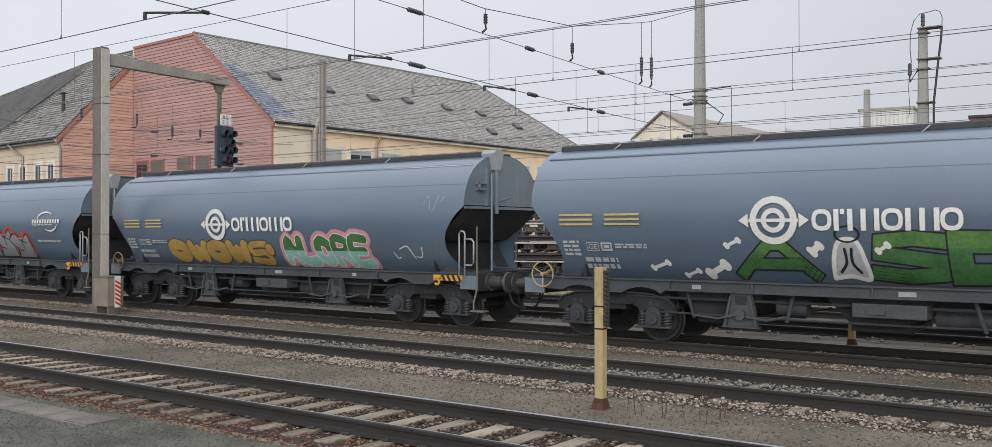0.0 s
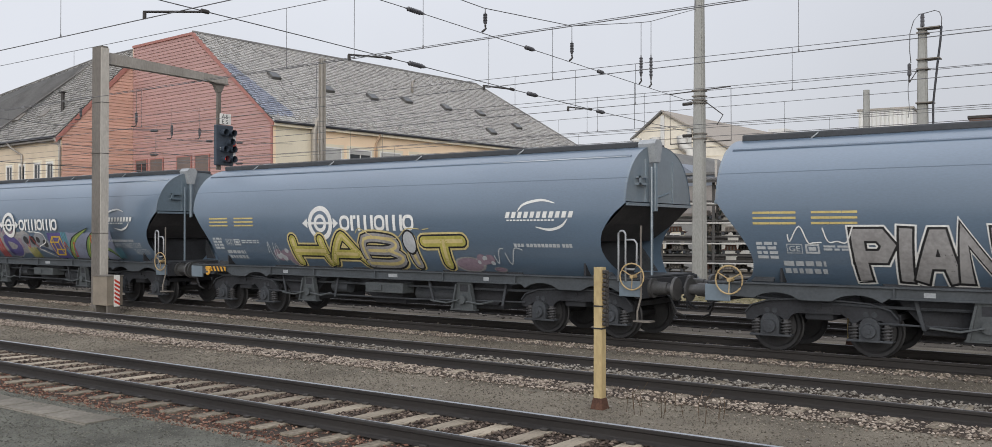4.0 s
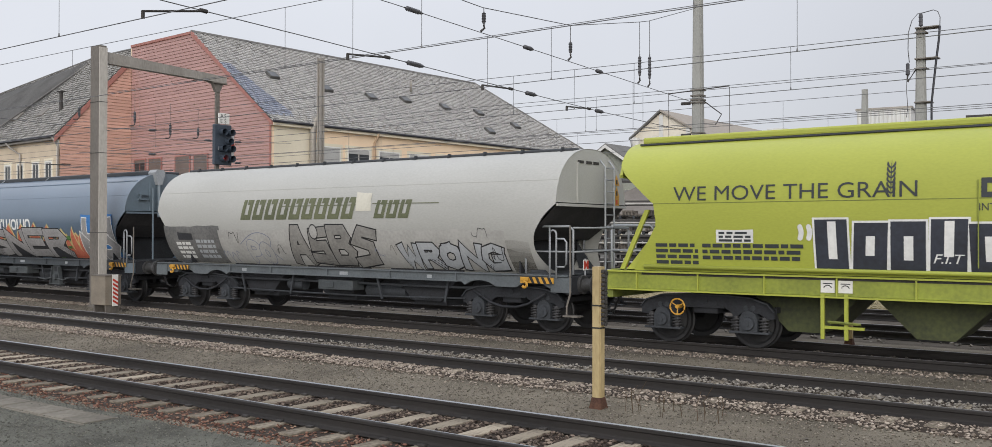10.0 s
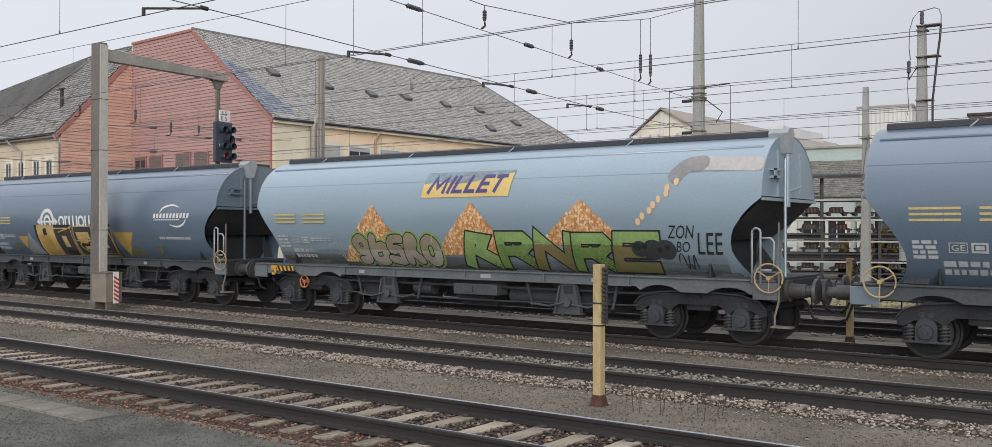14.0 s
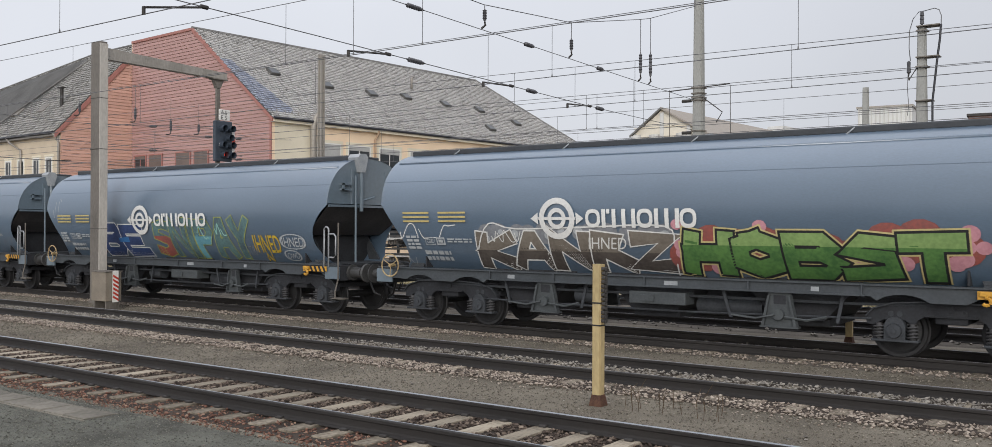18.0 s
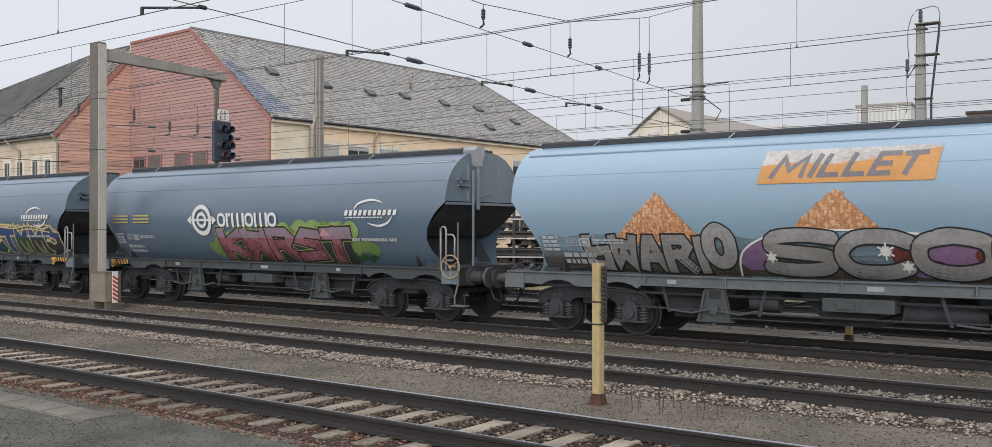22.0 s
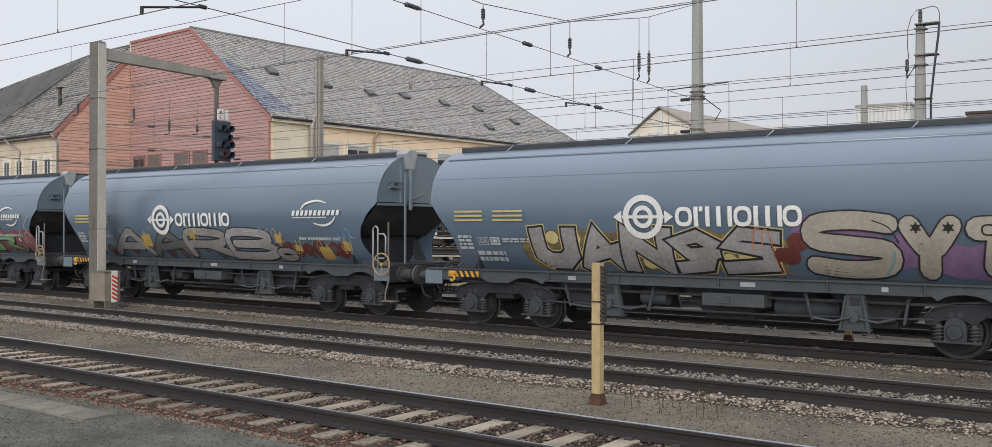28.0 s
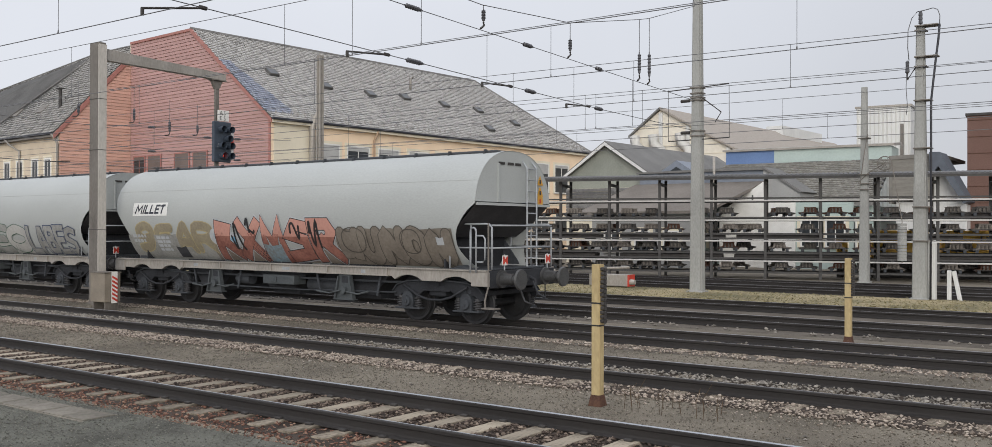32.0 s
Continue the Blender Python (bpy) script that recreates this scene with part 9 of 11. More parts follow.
def id_marks():
    sd = Side(1)
    rng = random.Random(2)
    for x0, x1, z0, n, h in ((-6.1, -5.72, 1.70, 4, 0.055), (-4.9, -4.2, 1.86, 2, 0.035), (-5.65, -4.9, 1.44, 2, 0.09)):
        for i in range(n):
            x = x0
            while x < x1 - 0.04:
                w = min(rng.uniform(0.07, 0.2), x1 - x)
                sd.rect(x, x + w, z0 + i * h * 1.5, z0 + i * h * 1.5 + h, 0.006)
                x += w + 0.035
    hollow(sd, -5.55, -5.27, 1.8, 1.97, 0.014, 0.006)
    f = glyph("GE", 0.01)
    sd.take(fit_box(f, extent(f), -5.51, -5.31, 1.835, 1.935), 0.006)
    hollow(sd, -5.22, -4.97, 1.8, 1.97, 0.035, 0.006)
    sd.rect(-5.16, -5.03, 1.85, 1.92, 0.006)
    return sd


def freight_marks():
    out = []
    sd = Side(1)
    sd.stroke([(4.25, 2.60), (4.42, 2.76), (4.85, 2.84), (5.2, 2.77)], 0.055, 0.006, True)
    sd.stroke([(4.7, 2.28), (5.05, 2.22), (5.35, 2.30), (5.5, 2.45)], 0.055, 0.0064, True)
    for i in range(11):
        sd.rect(3.93 + i * 0.158, 3.93 + i * 0.158 + 0.1, 2.47, 2.6, 0.0068, 0.3)
    for i in range(14):
        sd.rect(3.97 + i * 0.088, 3.97 + i * 0.088 + 0.062, 2.405, 2.435, 0.006)
    out.append(("freight_emblem", sd, "white", "white swoosh emblem over small bars"))
    sd = Side(1)
    for a, b in ((4.08, 4.36), (4.40, 5.26), (5.30, 5.56)):
        n = max(1, round((b - a) / 0.1))
        for i in range(n):
            sd.rect(a + i * (b - a) / n, a + (i + 0.78) * (b - a) / n, 1.85, 1.925, 0.006)
    out.append(("address_bars", sd, "pale_grey", "small pale bars in place of an address"))
    return out


EMBLEM_ASIDE = {1: -0.06, 2: 0.1, 3: 0.11, 5: 0.13, 6: 0.13, 10: -0.16, 12: 0.07, 13: 0.14, 14: -0.17, 16: -0.09, 19: -0.05, 20: 0.12, 21: 0.27}
FREIGHT_ASIDE = {15: -0.4, 16: -0.22, 19: 0.14}
FREIGHT = {0, 2, 3, 4, 5, 10, 12, 15, 16, 19, 20}
shared = [(n, mesh_of(n, sd.bm, PAINT[p]), lab) for n, sd, p, lab in house_marks()]
shared.append(("id_marking", mesh_of("id_marking", id_marks().bm, PAINT["pale_grey"]), "small white vehicle marks"))
freight = [(n, mesh_of(n, sd.bm, PAINT[p]), lab) for n, sd, p, lab in freight_marks()]
for k in range(len(TRAIN)):
    plain = KIND.get(k, slate_hopper) in (slate_hopper, short_hopper)
    over = 0.0 if k in (4, 5, 7, 10, 12) else -0.035
    for n, me, lab in (shared if plain else [q for q in shared if q[0] == "id_marking" or k == 11 and q[0] == "yellow_marking"] if k in (11, 17) else []) + (freight if k in FREIGHT else []):
        aside = FREIGHT_ASIDE.get(k, 0.0) if (n, me, lab) in freight else EMBLEM_ASIDE.get(k, 0.0) if n in ("round_emblem", "name_bar") else 0.0
        tagged(again(n, me, TRAIN[k], pose(aside, over, 0)), lab, kind="stuff" if n in ("id_marking", "yellow_marking", "address_bars") else "")
# fittings that differ from wagon to wagon
for k in (0, 1, 2, 5, 7, 8, 12, 13, 14, 15):
    hazard_plate(TRAIN[k], 6.3 - (0.6 if KIND.get(k) is short_hopper else 0))
for k in (3, 4, 6, 8, 10, 11, 16, 19, 20, 21):
    hazard_plate(TRAIN[k], -5.98)
for k in (3, 4, 6, 10, 11, 16, 19, 20, 21):
    hand_wheel(TRAIN[k], 6.95 - (0.65 if KIND.get(k) is short_hopper else 0), 1.3, 0.26, M["ochre"])
for k in (0, 1, 2, 5, 7, 12, 13, 14, 15):
    hand_wheel(TRAIN[k], -6.6, 1.3, 0.26, M["ochre"])
hand_wheel(TRAIN[11], -5.3, 0.82, 0.15, PAINT["orange"], -1.25)
hand_wheel(TRAIN[17], 5.7, 0.78, 0.28, M["ochre"], -1.25)

# graffiti and painted signs, wagon by wagon
wild(0, -1.05, 3.45, 1.29, 2.28, 4, "grey", "black", "red", 1)
fat(1, -4.21, 0.18, 1.29, 1.97, '7W7W2', 'gold', 'brown', None, w=0.44, edge=0.03, seed=1)
blob(1, -0.04, 0.39, 1.56, 1.87, 'gold', 'brown')
fat(1, 0.66, 3.81, 1.29, 2.09, '6L7RE', 'mint', 'white', 'pink', w=0.44, edge=0.02, back=0.1, seed=2, upper='green', split=0.52)
scribble(1, 4.57, 5.57, 1.58, 1.83, 7, 'white', 0.022, 3)
scribble(1, 5.56, 6.25, 1.37, 1.98, 9, 'grey', 0.014, 4)
scribble(1, 5.66, 6.35, 2.64, 2.98, 4, 'pale_grey', 0.014, 5)
bone(2, -2.64, -2.28, 1.87, 2.08, 'white')
bone(2, -4.24, -3.77, 1.42, 1.64, 'white')
bone(2, -3.57, -3.18, 1.29, 1.49, 'white')
bone(2, -3.12, -2.56, 1.29, 1.66, 'white')
bone(2, 1.92, 2.36, 1.80, 2.09, 'white')
bone(2, 4.59, 5.03, 1.35, 1.65, 'white')
bone(2, -1.07, -0.79, 1.74, 2.00, 'white')
bone(2, -0.02, 0.26, 1.69, 1.95, 'white')
fat(2, -2.41, -0.97, 1.29, 2.02, 'A', 'green', 'black', None, w=0.42, edge=0.03, seed=3, block=True, upper='green_bright', split=0.6)
fat(2, -0.01, 2.47, 1.29, 2.20, 'SD', 'green', 'black', None, w=0.38, edge=0.03, seed=4, block=True, upper='green_bright', split=0.7)
fat(2, 2.33, 4.4, 1.29, 1.83, '2CK', 'green', 'black', None, w=0.36, edge=0.03, seed=5, block=True)
blob(2, 2.37, 2.79, 1.29, 1.56, 'pale_grey', 'black')
mask_shape(2, -0.89, 0.1, 1.29, 2.14, 'white', 'black')
scribble(2, 5.24, 5.94, 1.59, 1.83, 9, 'sky', 0.025, 7)
scribble(2, 5.51, 5.85, 1.36, 1.52, 6, 'grey', 0.014, 8)
blobs(3, -4.06, -0.66, 1.29, 2.36, 9, 'silver', 'mauve')
fat(3, -3.91, -3.0, 1.29, 2.10, 'D', 'sky', 'white', None, w=0.3, edge=0.02, seed=6)
stripes(3, -2.93, -2.43, 1.29, 2.28, 3, 'red')
fat(3, -2.22, -1.25, 1.31, 2.02, 'D', 'purple', 'silver', None, w=0.34, edge=0.03, seed=7)
blobs(3, -1.03, 0.68, 1.47, 2.15, 4, 'grey', 'black_fill')
stripes(3, -0.89, -0.29, 1.29, 1.63, 4, 'olive')
sprayed_line(3, [(-0.09, 1.65), (0.38, 1.56), (0.75, 1.41), (0.9, 1.26)], 'navy', 0.09)
sprayed_line(3, [(-0.46, 2.16), (0.35, 2.1), (0.48, 1.82), (-0.1, 1.63), (0.32, 1.44), (0.81, 1.28)], 'white', 0.03)
panel(3, 0.69, 1.53, 1.29, 2.11, 'purple')
cube(3, 0.78, 1.47, 1.40, 1.99, 'yellow')
stripes(3, 1.53, 1.9, 1.29, 2.15, 4, 'teal')
panel(3, 1.88, 4.44, 1.30, 2.15, 'dim_blue')
sprayed_line(3, [(1.68, 1.28), (2.2, 1.88), (3.19, 2.28)], 'black', 0.21, wide=(0.9, 1, 0.1))
sprayed_line(3, [(2.65, 1.31), (3.12, 1.88), (3.73, 2.28)], 'black', 0.21, wide=(0.9, 1, 0.1))
sprayed_line(3, [(3.56, 1.33), (3.99, 1.89), (4.25, 2.28)], 'black', 0.21, wide=(0.9, 1, 0.1))
sprayed_line(3, [(1.74, 1.34), (2.24, 1.88), (3.16, 2.25)], 'moss', 0.155, wide=(0.9, 1, 0.1))
sprayed_line(3, [(2.7, 1.36), (3.16, 1.89), (3.7, 2.25)], 'moss', 0.155, wide=(0.9, 1, 0.1))
sprayed_line(3, [(3.61, 1.38), (4.03, 1.89), (4.22, 2.25)], 'moss', 0.155, wide=(0.9, 1, 0.1))
sprayed_line(3, [(1.88, 1.44), (2.32, 1.9), (3.05, 2.21)], 'lime_paint', 0.05, wide=(0.6, 1, 0.2))
sprayed_line(3, [(2.83, 1.46), (3.23, 1.91), (3.6, 2.21)], 'lime_paint', 0.05, wide=(0.6, 1, 0.2))
sprayed_line(3, [(3.73, 1.48), (4.09, 1.92), (4.12, 2.21)], 'lime_paint', 0.05, wide=(0.6, 1, 0.2))
sprayed_line(3, [(3.82, 1.67), (4.15, 1.56), (4.43, 1.3)], 'black', 0.16, wide=(1, 0.8, 0.2))
sprayed_line(3, [(3.82, 1.67), (4.15, 1.58), (4.41, 1.33)], 'moss', 0.11, wide=(1, 0.8, 0.2))
scribble(3, 1.58, 2.35, 1.42, 1.80, 5, 'red', 0.035, 9)
scribble(3, 3.23, 3.77, 1.56, 2.04, 5, 'red', 0.035, 10)
scribble(3, -0.78, -0.04, 1.60, 1.94, 4, 'red', 0.03, 11)
stripes(3, 4.38, 4.76, 1.34, 1.66, 3, 'teal')
tag(3, 4.52, 5.86, 1.68, 1.82, 'KEIN SCHNEE ODER', 'pale_grey')
tag(3, 5.39, 6.16, 1.48, 1.64, 'TABLETEN!', 'pale_grey')
scribble(3, -4.64, -3.85, 1.30, 1.61, 8, 'pale_grey', 0.016, 12)
blob(4, -3.31, -2.67, 1.29, 1.63, 'mauve', 'silver')
blob(4, 2.18, 3.23, 1.29, 1.59, 'mauve', 'silver')
blob(4, 3.28, 3.71, 1.29, 1.39, 'mauve', 'silver')
blobs(4, -3.73, -3.1, 1.39, 1.75, 4, 'mauve', 'pale_grey')
blobs(4, 2.96, 3.44, 1.43, 1.69, 4, 'mauve', 'pale_grey')
fat(4, -2.95, 2.76, 1.29, 2.09, 'HABIT', ('olive', 'olive', 'silver', 'silver', 'olive'), 'black', 'pale_yellow', w=0.3, edge=0.04, back=0.045, seed=8, core='pale_yellow')
blob(4, 0.87, 1.39, 1.68, 2.18, 'pale_grey', 'black')
scribble(4, 3.48, 4.32, 1.49, 1.81, 8, 'pale_grey', 0.025, 12)
scribble(4, -3.92, -3.39, 1.34, 1.86, 5, 'pale_grey', 0.02, 13)
scribble(4, -0.55, 1.89, 2.04, 2.24, 7, 'pale_yellow', 0.02, 14)
fat(5, -4.38, -1.45, 1.32, 2.25, 'PIANO', 'silver', 'black', 'white', w=0.42, edge=0.04, back=0.03, seed=9, block=True)
sprayed_line(5, [(-1.4, 1.93), (-1.16, 1.61), (-0.86, 1.34)], 'white', 0.2, wide=(1.2, 1, 0.7))
sprayed_line(5, [(-1.4, 1.93), (-1.16, 1.61), (-0.87, 1.37)], 'silver', 0.15, wide=(1.2, 1, 0.7))
fat(5, -0.0, 3.8, 1.29, 2.27, 'ERON', 'silver', 'black', 'white', w=0.42, edge=0.045, back=0.035, seed=10)
tag(5, 0.46, 1.02, 2.00, 2.15, 'HAHA', 'dark')
tag(5, 1.21, 1.77, 2.03, 2.19, 'HAHA', 'dark')
tag(5, 2.47, 2.96, 2.03, 2.17, 'HAHA', 'dark')
tag(5, 0.51, 0.97, 1.73, 1.88, 'HAHA', 'dark')
tag(5, 1.27, 1.63, 1.80, 1.95, 'HAHA', 'dark')
tag(5, 2.22, 2.64, 1.76, 1.89, 'HAHA', 'dark')
tag(5, 2.41, 2.79, 1.53, 1.67, 'HAHA', 'dark')
tag(5, 0.43, 0.85, 1.49, 1.64, 'HAHA', 'dark')
tag(5, 1.22, 1.63, 1.51, 1.65, 'HAHA', 'dark')
tag(5, 3.14, 3.51, 1.93, 2.06, 'HAHA', 'dark')
tag(5, 3.17, 3.57, 1.68, 1.83, '2020', 'dark')
scribble(5, -5.51, -4.34, 2.00, 2.26, 9, 'white', 0.022, 15)
scribble(5, -0.77, -0.14, 1.92, 2.17, 7, 'white', 0.025, 16)
scribble(5, -1.1, -0.6, 1.68, 1.90, 6, 'white', 0.02, 17)
scribble(5, -0.5, -0.26, 1.69, 1.90, 3, 'white', 0.02, 18)
tag(5, 4.28, 6.04, 1.36, 2.09, 'MONO', 'grey', 0.02)
scribble(5, 3.62, 3.81, 1.34, 1.47, 3, 'grey', 0.02, 19)
panel(6, -3.32, -2.53, 1.29, 2.05, 'navy')
scribble(6, -3.1, -2.65, 1.55, 1.96, 6, 'maroon', 0.03, 20)
fat(6, -2.65, 4.2, 1.29, 2.09, 'HNED', 'navy', 'black', None, w=0.48, edge=0.05, seed=11, block=True, lean=0.12)
sprayed_line(6, [(-2.33, 2.06), (-1.44, 2.04), (-0.53, 2.06), (-1.06, 1.31)], 'pale_grey', 0.028)
sprayed_line(6, [(-0.58, 2.06), (0.23, 2.05), (1.06, 2.06), (0.61, 1.35)], 'pale_grey', 0.028)
sprayed_line(6, [(1.01, 2.07), (1.76, 2.06), (2.52, 2.07), (2.14, 1.39)], 'pale_grey', 0.028)
sprayed_line(6, [(-3.69, 1.21), (-3.02, 2.05), (-2.33, 2.05), (-2.93, 1.24)], 'pale_grey', 0.03)
sprayed_line(6, [(2.66, 2.06), (3.6, 2.08), (4.64, 2.12), (4.13, 1.74), (3.08, 1.31)], 'pale_grey', 0.035)
scribble(6, -0.45, 0.21, 1.49, 1.81, 4, 'maroon', 0.06, 530)
scribble(6, 1.17, 1.45, 1.52, 1.93, 4, 'maroon', 0.06, 680)
scribble(6, 2.57, 2.87, 1.33, 1.74, 4, 'maroon', 0.06, 832)
scribble(6, -1.69, -1.21, 1.41, 1.57, 4, 'maroon', 0.06, 430)
sprayed_line(6, [(3.9, 2.04), (4.42, 1.88), (4.51, 1.75), (4.66, 1.86), (4.86, 1.84), (5.0, 1.98)], 'pale_grey', 0.045)
sprayed_line(6, [(5.08, 1.94), (5.06, 1.77), (5.2, 1.76), (5.41, 2.05)], 'pale_grey', 0.04)
tag(6, -4.43, -3.62, 1.43, 1.77, 'STRAI', 'grey')
stripes(6, -3.57, -3.25, 1.49, 1.91, 3, 'grey')
tag(6, 4.04, 4.98, 1.37, 1.61, 'IHNEL', 'grey')
stripes(6, 3.73, 3.97, 1.37, 1.57, 3, 'grey')
tag(7, -4.11, -2.63, 2.12, 2.75, 'MONO', 'pale_grey', 0.03)
blob(7, -2.61, -2.44, 2.11, 2.27, 'pale_grey', None)
fat(7, -5.86, -4.28, 1.93, 2.46, 'U4M', ('grey_dark', 'grey', 'grey_dark'), 'pale_grey', None, w=0.36, edge=0.012, seed=12)
panel(7, -6.15, -5.72, 2.02, 2.17, 'teal')
fat(7, -4.58, -3.42, 1.29, 2.08, '17', 'grey_dark', 'grey', None, w=0.4, edge=0.02, seed=13)
panel(7, -5.35, -4.45, 1.32, 1.98, 'black_fill')
flames(7, -2.98, 4.41, 1.51, 2.42, 9, 'flame', 'black', 21)
flames(7, -3.72, -2.97, 1.29, 1.77, 2, 'flame', 'black', 22)
flames(7, 3.26, 4.42, 1.29, 2.23, 3, 'flame', 'black', 23)
panel(7, -2.98, 3.29, 1.29, 1.84, 'black_fill')
fat(7, -2.91, 3.4, 1.29, 2.25, 'ASNER', 'silver', 'black', None, w=0.34, edge=0.03, seed=14, block=True)
panel(7, 3.47, 3.69, 1.87, 2.00, 'green_bright')
panel(7, 2.39, 2.67, 1.29, 1.07, 'green_bright')
panel(7, 3.35, 3.57, 1.60, 1.70, 'green_bright')
panel(7, 4.45, 6.17, 1.29, 2.68, 'blue')
fat(7, 4.5, 6.12, 1.80, 2.58, 'LH', 'silver', 'white', None, w=0.36, edge=0.03, seed=15, block=True)
fat(7, 4.3, 6.19, 1.29, 2.05, 'ND', 'silver', 'white', None, w=0.36, edge=0.03, seed=16, block=True)
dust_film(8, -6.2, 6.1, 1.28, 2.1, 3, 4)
name_slants(8, -3.18, 1.05, 2.47, 3.00, 9, 'olive_dark')
name_slants(8, 1.69, 2.84, 2.48, 2.91, 3, 'olive_dark')
panel(8, 1.13, 1.63, 2.66, 3.09, 'cream_patch')
sprayed_line(8, [(-1.56, 2.81), (1.12, 2.81)], 'olive_dark', 0.02)
sprayed_line(8, [(1.68, 2.83), (3.72, 2.82)], 'olive_dark', 0.018)
panel(8, -6.58, -4.1, 1.29, 2.31, 'grime')
panel(8, -6.0, -5.34, 1.92, 2.13, 'black_fill')
small_text(8, -6.16, -5.43, 1.40, 1.86, 4, 'white')
small_text(8, -5.23, -4.43, 1.42, 1.93, 4, 'pale_grey')
panel(8, -4.17, 5.49, 1.29, 2.20, 'grime_light')
fat(8, -1.43, 1.67, 1.29, 2.30, 'A2B5', 'grime_dark', 'black', None, w=0.5, edge=0.03, seed=17, block=True)
blob(8, -0.58, -0.2, 1.99, 2.32, 'grime_light', 'black')
fat(8, 2.39, 5.37, 1.29, 1.90, 'WRONG', 'pale_grey', 'black', None, w=0.4, edge=0.03, seed=18, block=True)
sprayed_line(8, [(-3.33, 1.82), (-2.88, 2.06), (-2.46, 2.13), (-2.09, 1.98), (-2.15, 1.67), (-1.91, 1.41)], 'dim_blue', 0.02)
fat(8, -3.06, -2.13, 1.29, 1.89, 'P7', 'grime_light', 'dim_blue', None, w=0.4, edge=0.018, seed=19)
scribble(8, -3.74, -3.32, 1.83, 2.12, 6, 'black', 0.016, 27)
scribble(8, -4.21, -3.48, 1.29, 1.60, 8, 'dim_blue', 0.02, 28)
scribble(8, -1.92, -1.61, 1.59, 1.78, 5, 'black', 0.014, 29)
scribble(8, 4.61, 5.06, 2.06, 2.23, 8, 'black', 0.014, 30)
scribble(8, 1.58, 1.91, 1.59, 1.77, 5, 'dim_blue', 0.014, 31)
scribble(8, 2.1, 2.37, 1.62, 1.82, 5, 'grime_dark', 0.02, 32)
scribble(8, 5.06, 5.39, 1.55, 1.82, 6, 'black', 0.018, 33)
slogan(9, -5.58, -1.24, 2.75, 3.02, 'WE MOVE THE GRAIN', 'dark')
name_frames(9, -0.32, 3.05, 2.72, 3.03, 11, 'dark')
caption(9, -0.33, 1.79, 2.51, 2.63, 'INTERNATIONAL FORWARDER', 'dark')
swoosh(9, 0.46, 1.95, 3.13, 3.57, 'dark', 1)
swoosh(9, 1.24, 2.65, 2.19, 2.60, 'dark', -1)
slabs(9, -2.93, 0.73, 1.52, 2.35, 6, 'ink', 'white', 1)
stripes(9, -3.23, -2.93, 2.03, 2.29, 2, 'white')
stripes(9, 0.72, 1.03, 2.05, 2.35, 2, 'white')
tag(9, -0.99, -0.57, 1.66, 1.81, 'F.I.T', 'white')
fat(9, 1.22, 3.53, 1.53, 1.90, 'LAPD.LBC', 'ink', None, 'white', w=0.24, edge=0.0, back=0.03, seed=20, block=True)
fat(9, 2.73, 5.4, 2.06, 2.49, 'FETTECKE', 'pale_yellow', 'ink', None, w=0.3, edge=0.02, seed=21, block=True)
scribble(9, 5.34, 5.65, 1.88, 2.24, 6, 'ink', 0.02, 34)
scribble(9, 2.99, 4.25, 2.51, 2.58, 6, 'ink', 0.012, 35)
scribble(9, 4.74, 5.45, 2.55, 2.65, 9, 'ink', 0.014, 36)
small_text(9, 4.54, 5.43, 2.81, 3.30, 4, 'dark')
panel(9, -4.73, -4.02, 1.97, 2.20, 'white')
small_text(9, -4.68, -4.07, 1.99, 2.17, 3, 'dark')
small_text(9, -5.97, -5.1, 1.56, 1.95, 4, 'dark')
small_text(9, -5.01, -3.11, 1.66, 1.95, 3, 'dark')
triangle(9, 4.41, 4.78, 1.66, 1.94, 'orange')
panel(9, 4.9, 5.45, 1.83, 1.94, 'white')
panel(9, 5.52, 5.74, 1.64, 1.88, 'white')
tag(9, 4.79, 5.35, 1.52, 1.78, 'STRAY', 'dark_green')
triangle(10, 1.76, 2.83, 1.30, 2.05, 'gold', True)
triangle(10, -3.98, -3.33, 1.46, 1.90, 'gold', True)
triangle(10, -4.52, -4.05, 1.39, 1.64, 'olive_dark', True)
triangle(10, 3.67, 4.12, 1.35, 1.64, 'olive_dark', True)
triangle(10, -3.74, -2.72, 1.29, 2.08, 'grey')
triangle(10, 2.23, 3.13, 1.35, 1.66, 'olive_dark')
slabs(10, -2.81, 1.73, 1.29, 2.24, 4, 'black', 'black', 3)
slabs(10, -2.74, 1.67, 1.29, 2.19, 4, ('gold_fade', 'black_fill', 'black_fill', 'black_fill'), 'gold_fade', 2)
panel(10, -2.62, -1.88, 1.29, 1.95, 'gold')
panel(10, -0.27, 0.26, 1.72, 2.01, 'gold')
panel(10, -0.32, 0.41, 1.83, 2.05, 'gold_fade')
panel(10, -0.43, 0.43, 1.75, 1.81, 'gold_fade')
panel(10, -2.28, -2.06, 1.95, 2.15, 'black')
panel(10, -1.28, -0.74, 1.29, 1.45, 'black')
panel(10, -0.43, 0.23, 1.60, 1.68, 'black')
panel(10, 0.7, 1.45, 1.79, 1.94, 'black')
sprayed_line(10, [(0.04, 1.97), (0.27, 1.89), (-0.28, 1.64), (0.08, 1.35)], 'gold', 0.05)
sprayed_line(10, [(0.58, 1.97), (1.41, 2.1), (1.61, 1.78), (1.53, 1.29)], 'gold', 0.05)
sprayed_line(10, [(-1.34, 2.04), (-0.85, 2.13), (-0.42, 2.17), (-0.66, 1.33)], 'gold', 0.04)
# on this wagon the films paint in low shade as well as grime
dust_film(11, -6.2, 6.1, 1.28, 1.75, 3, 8)
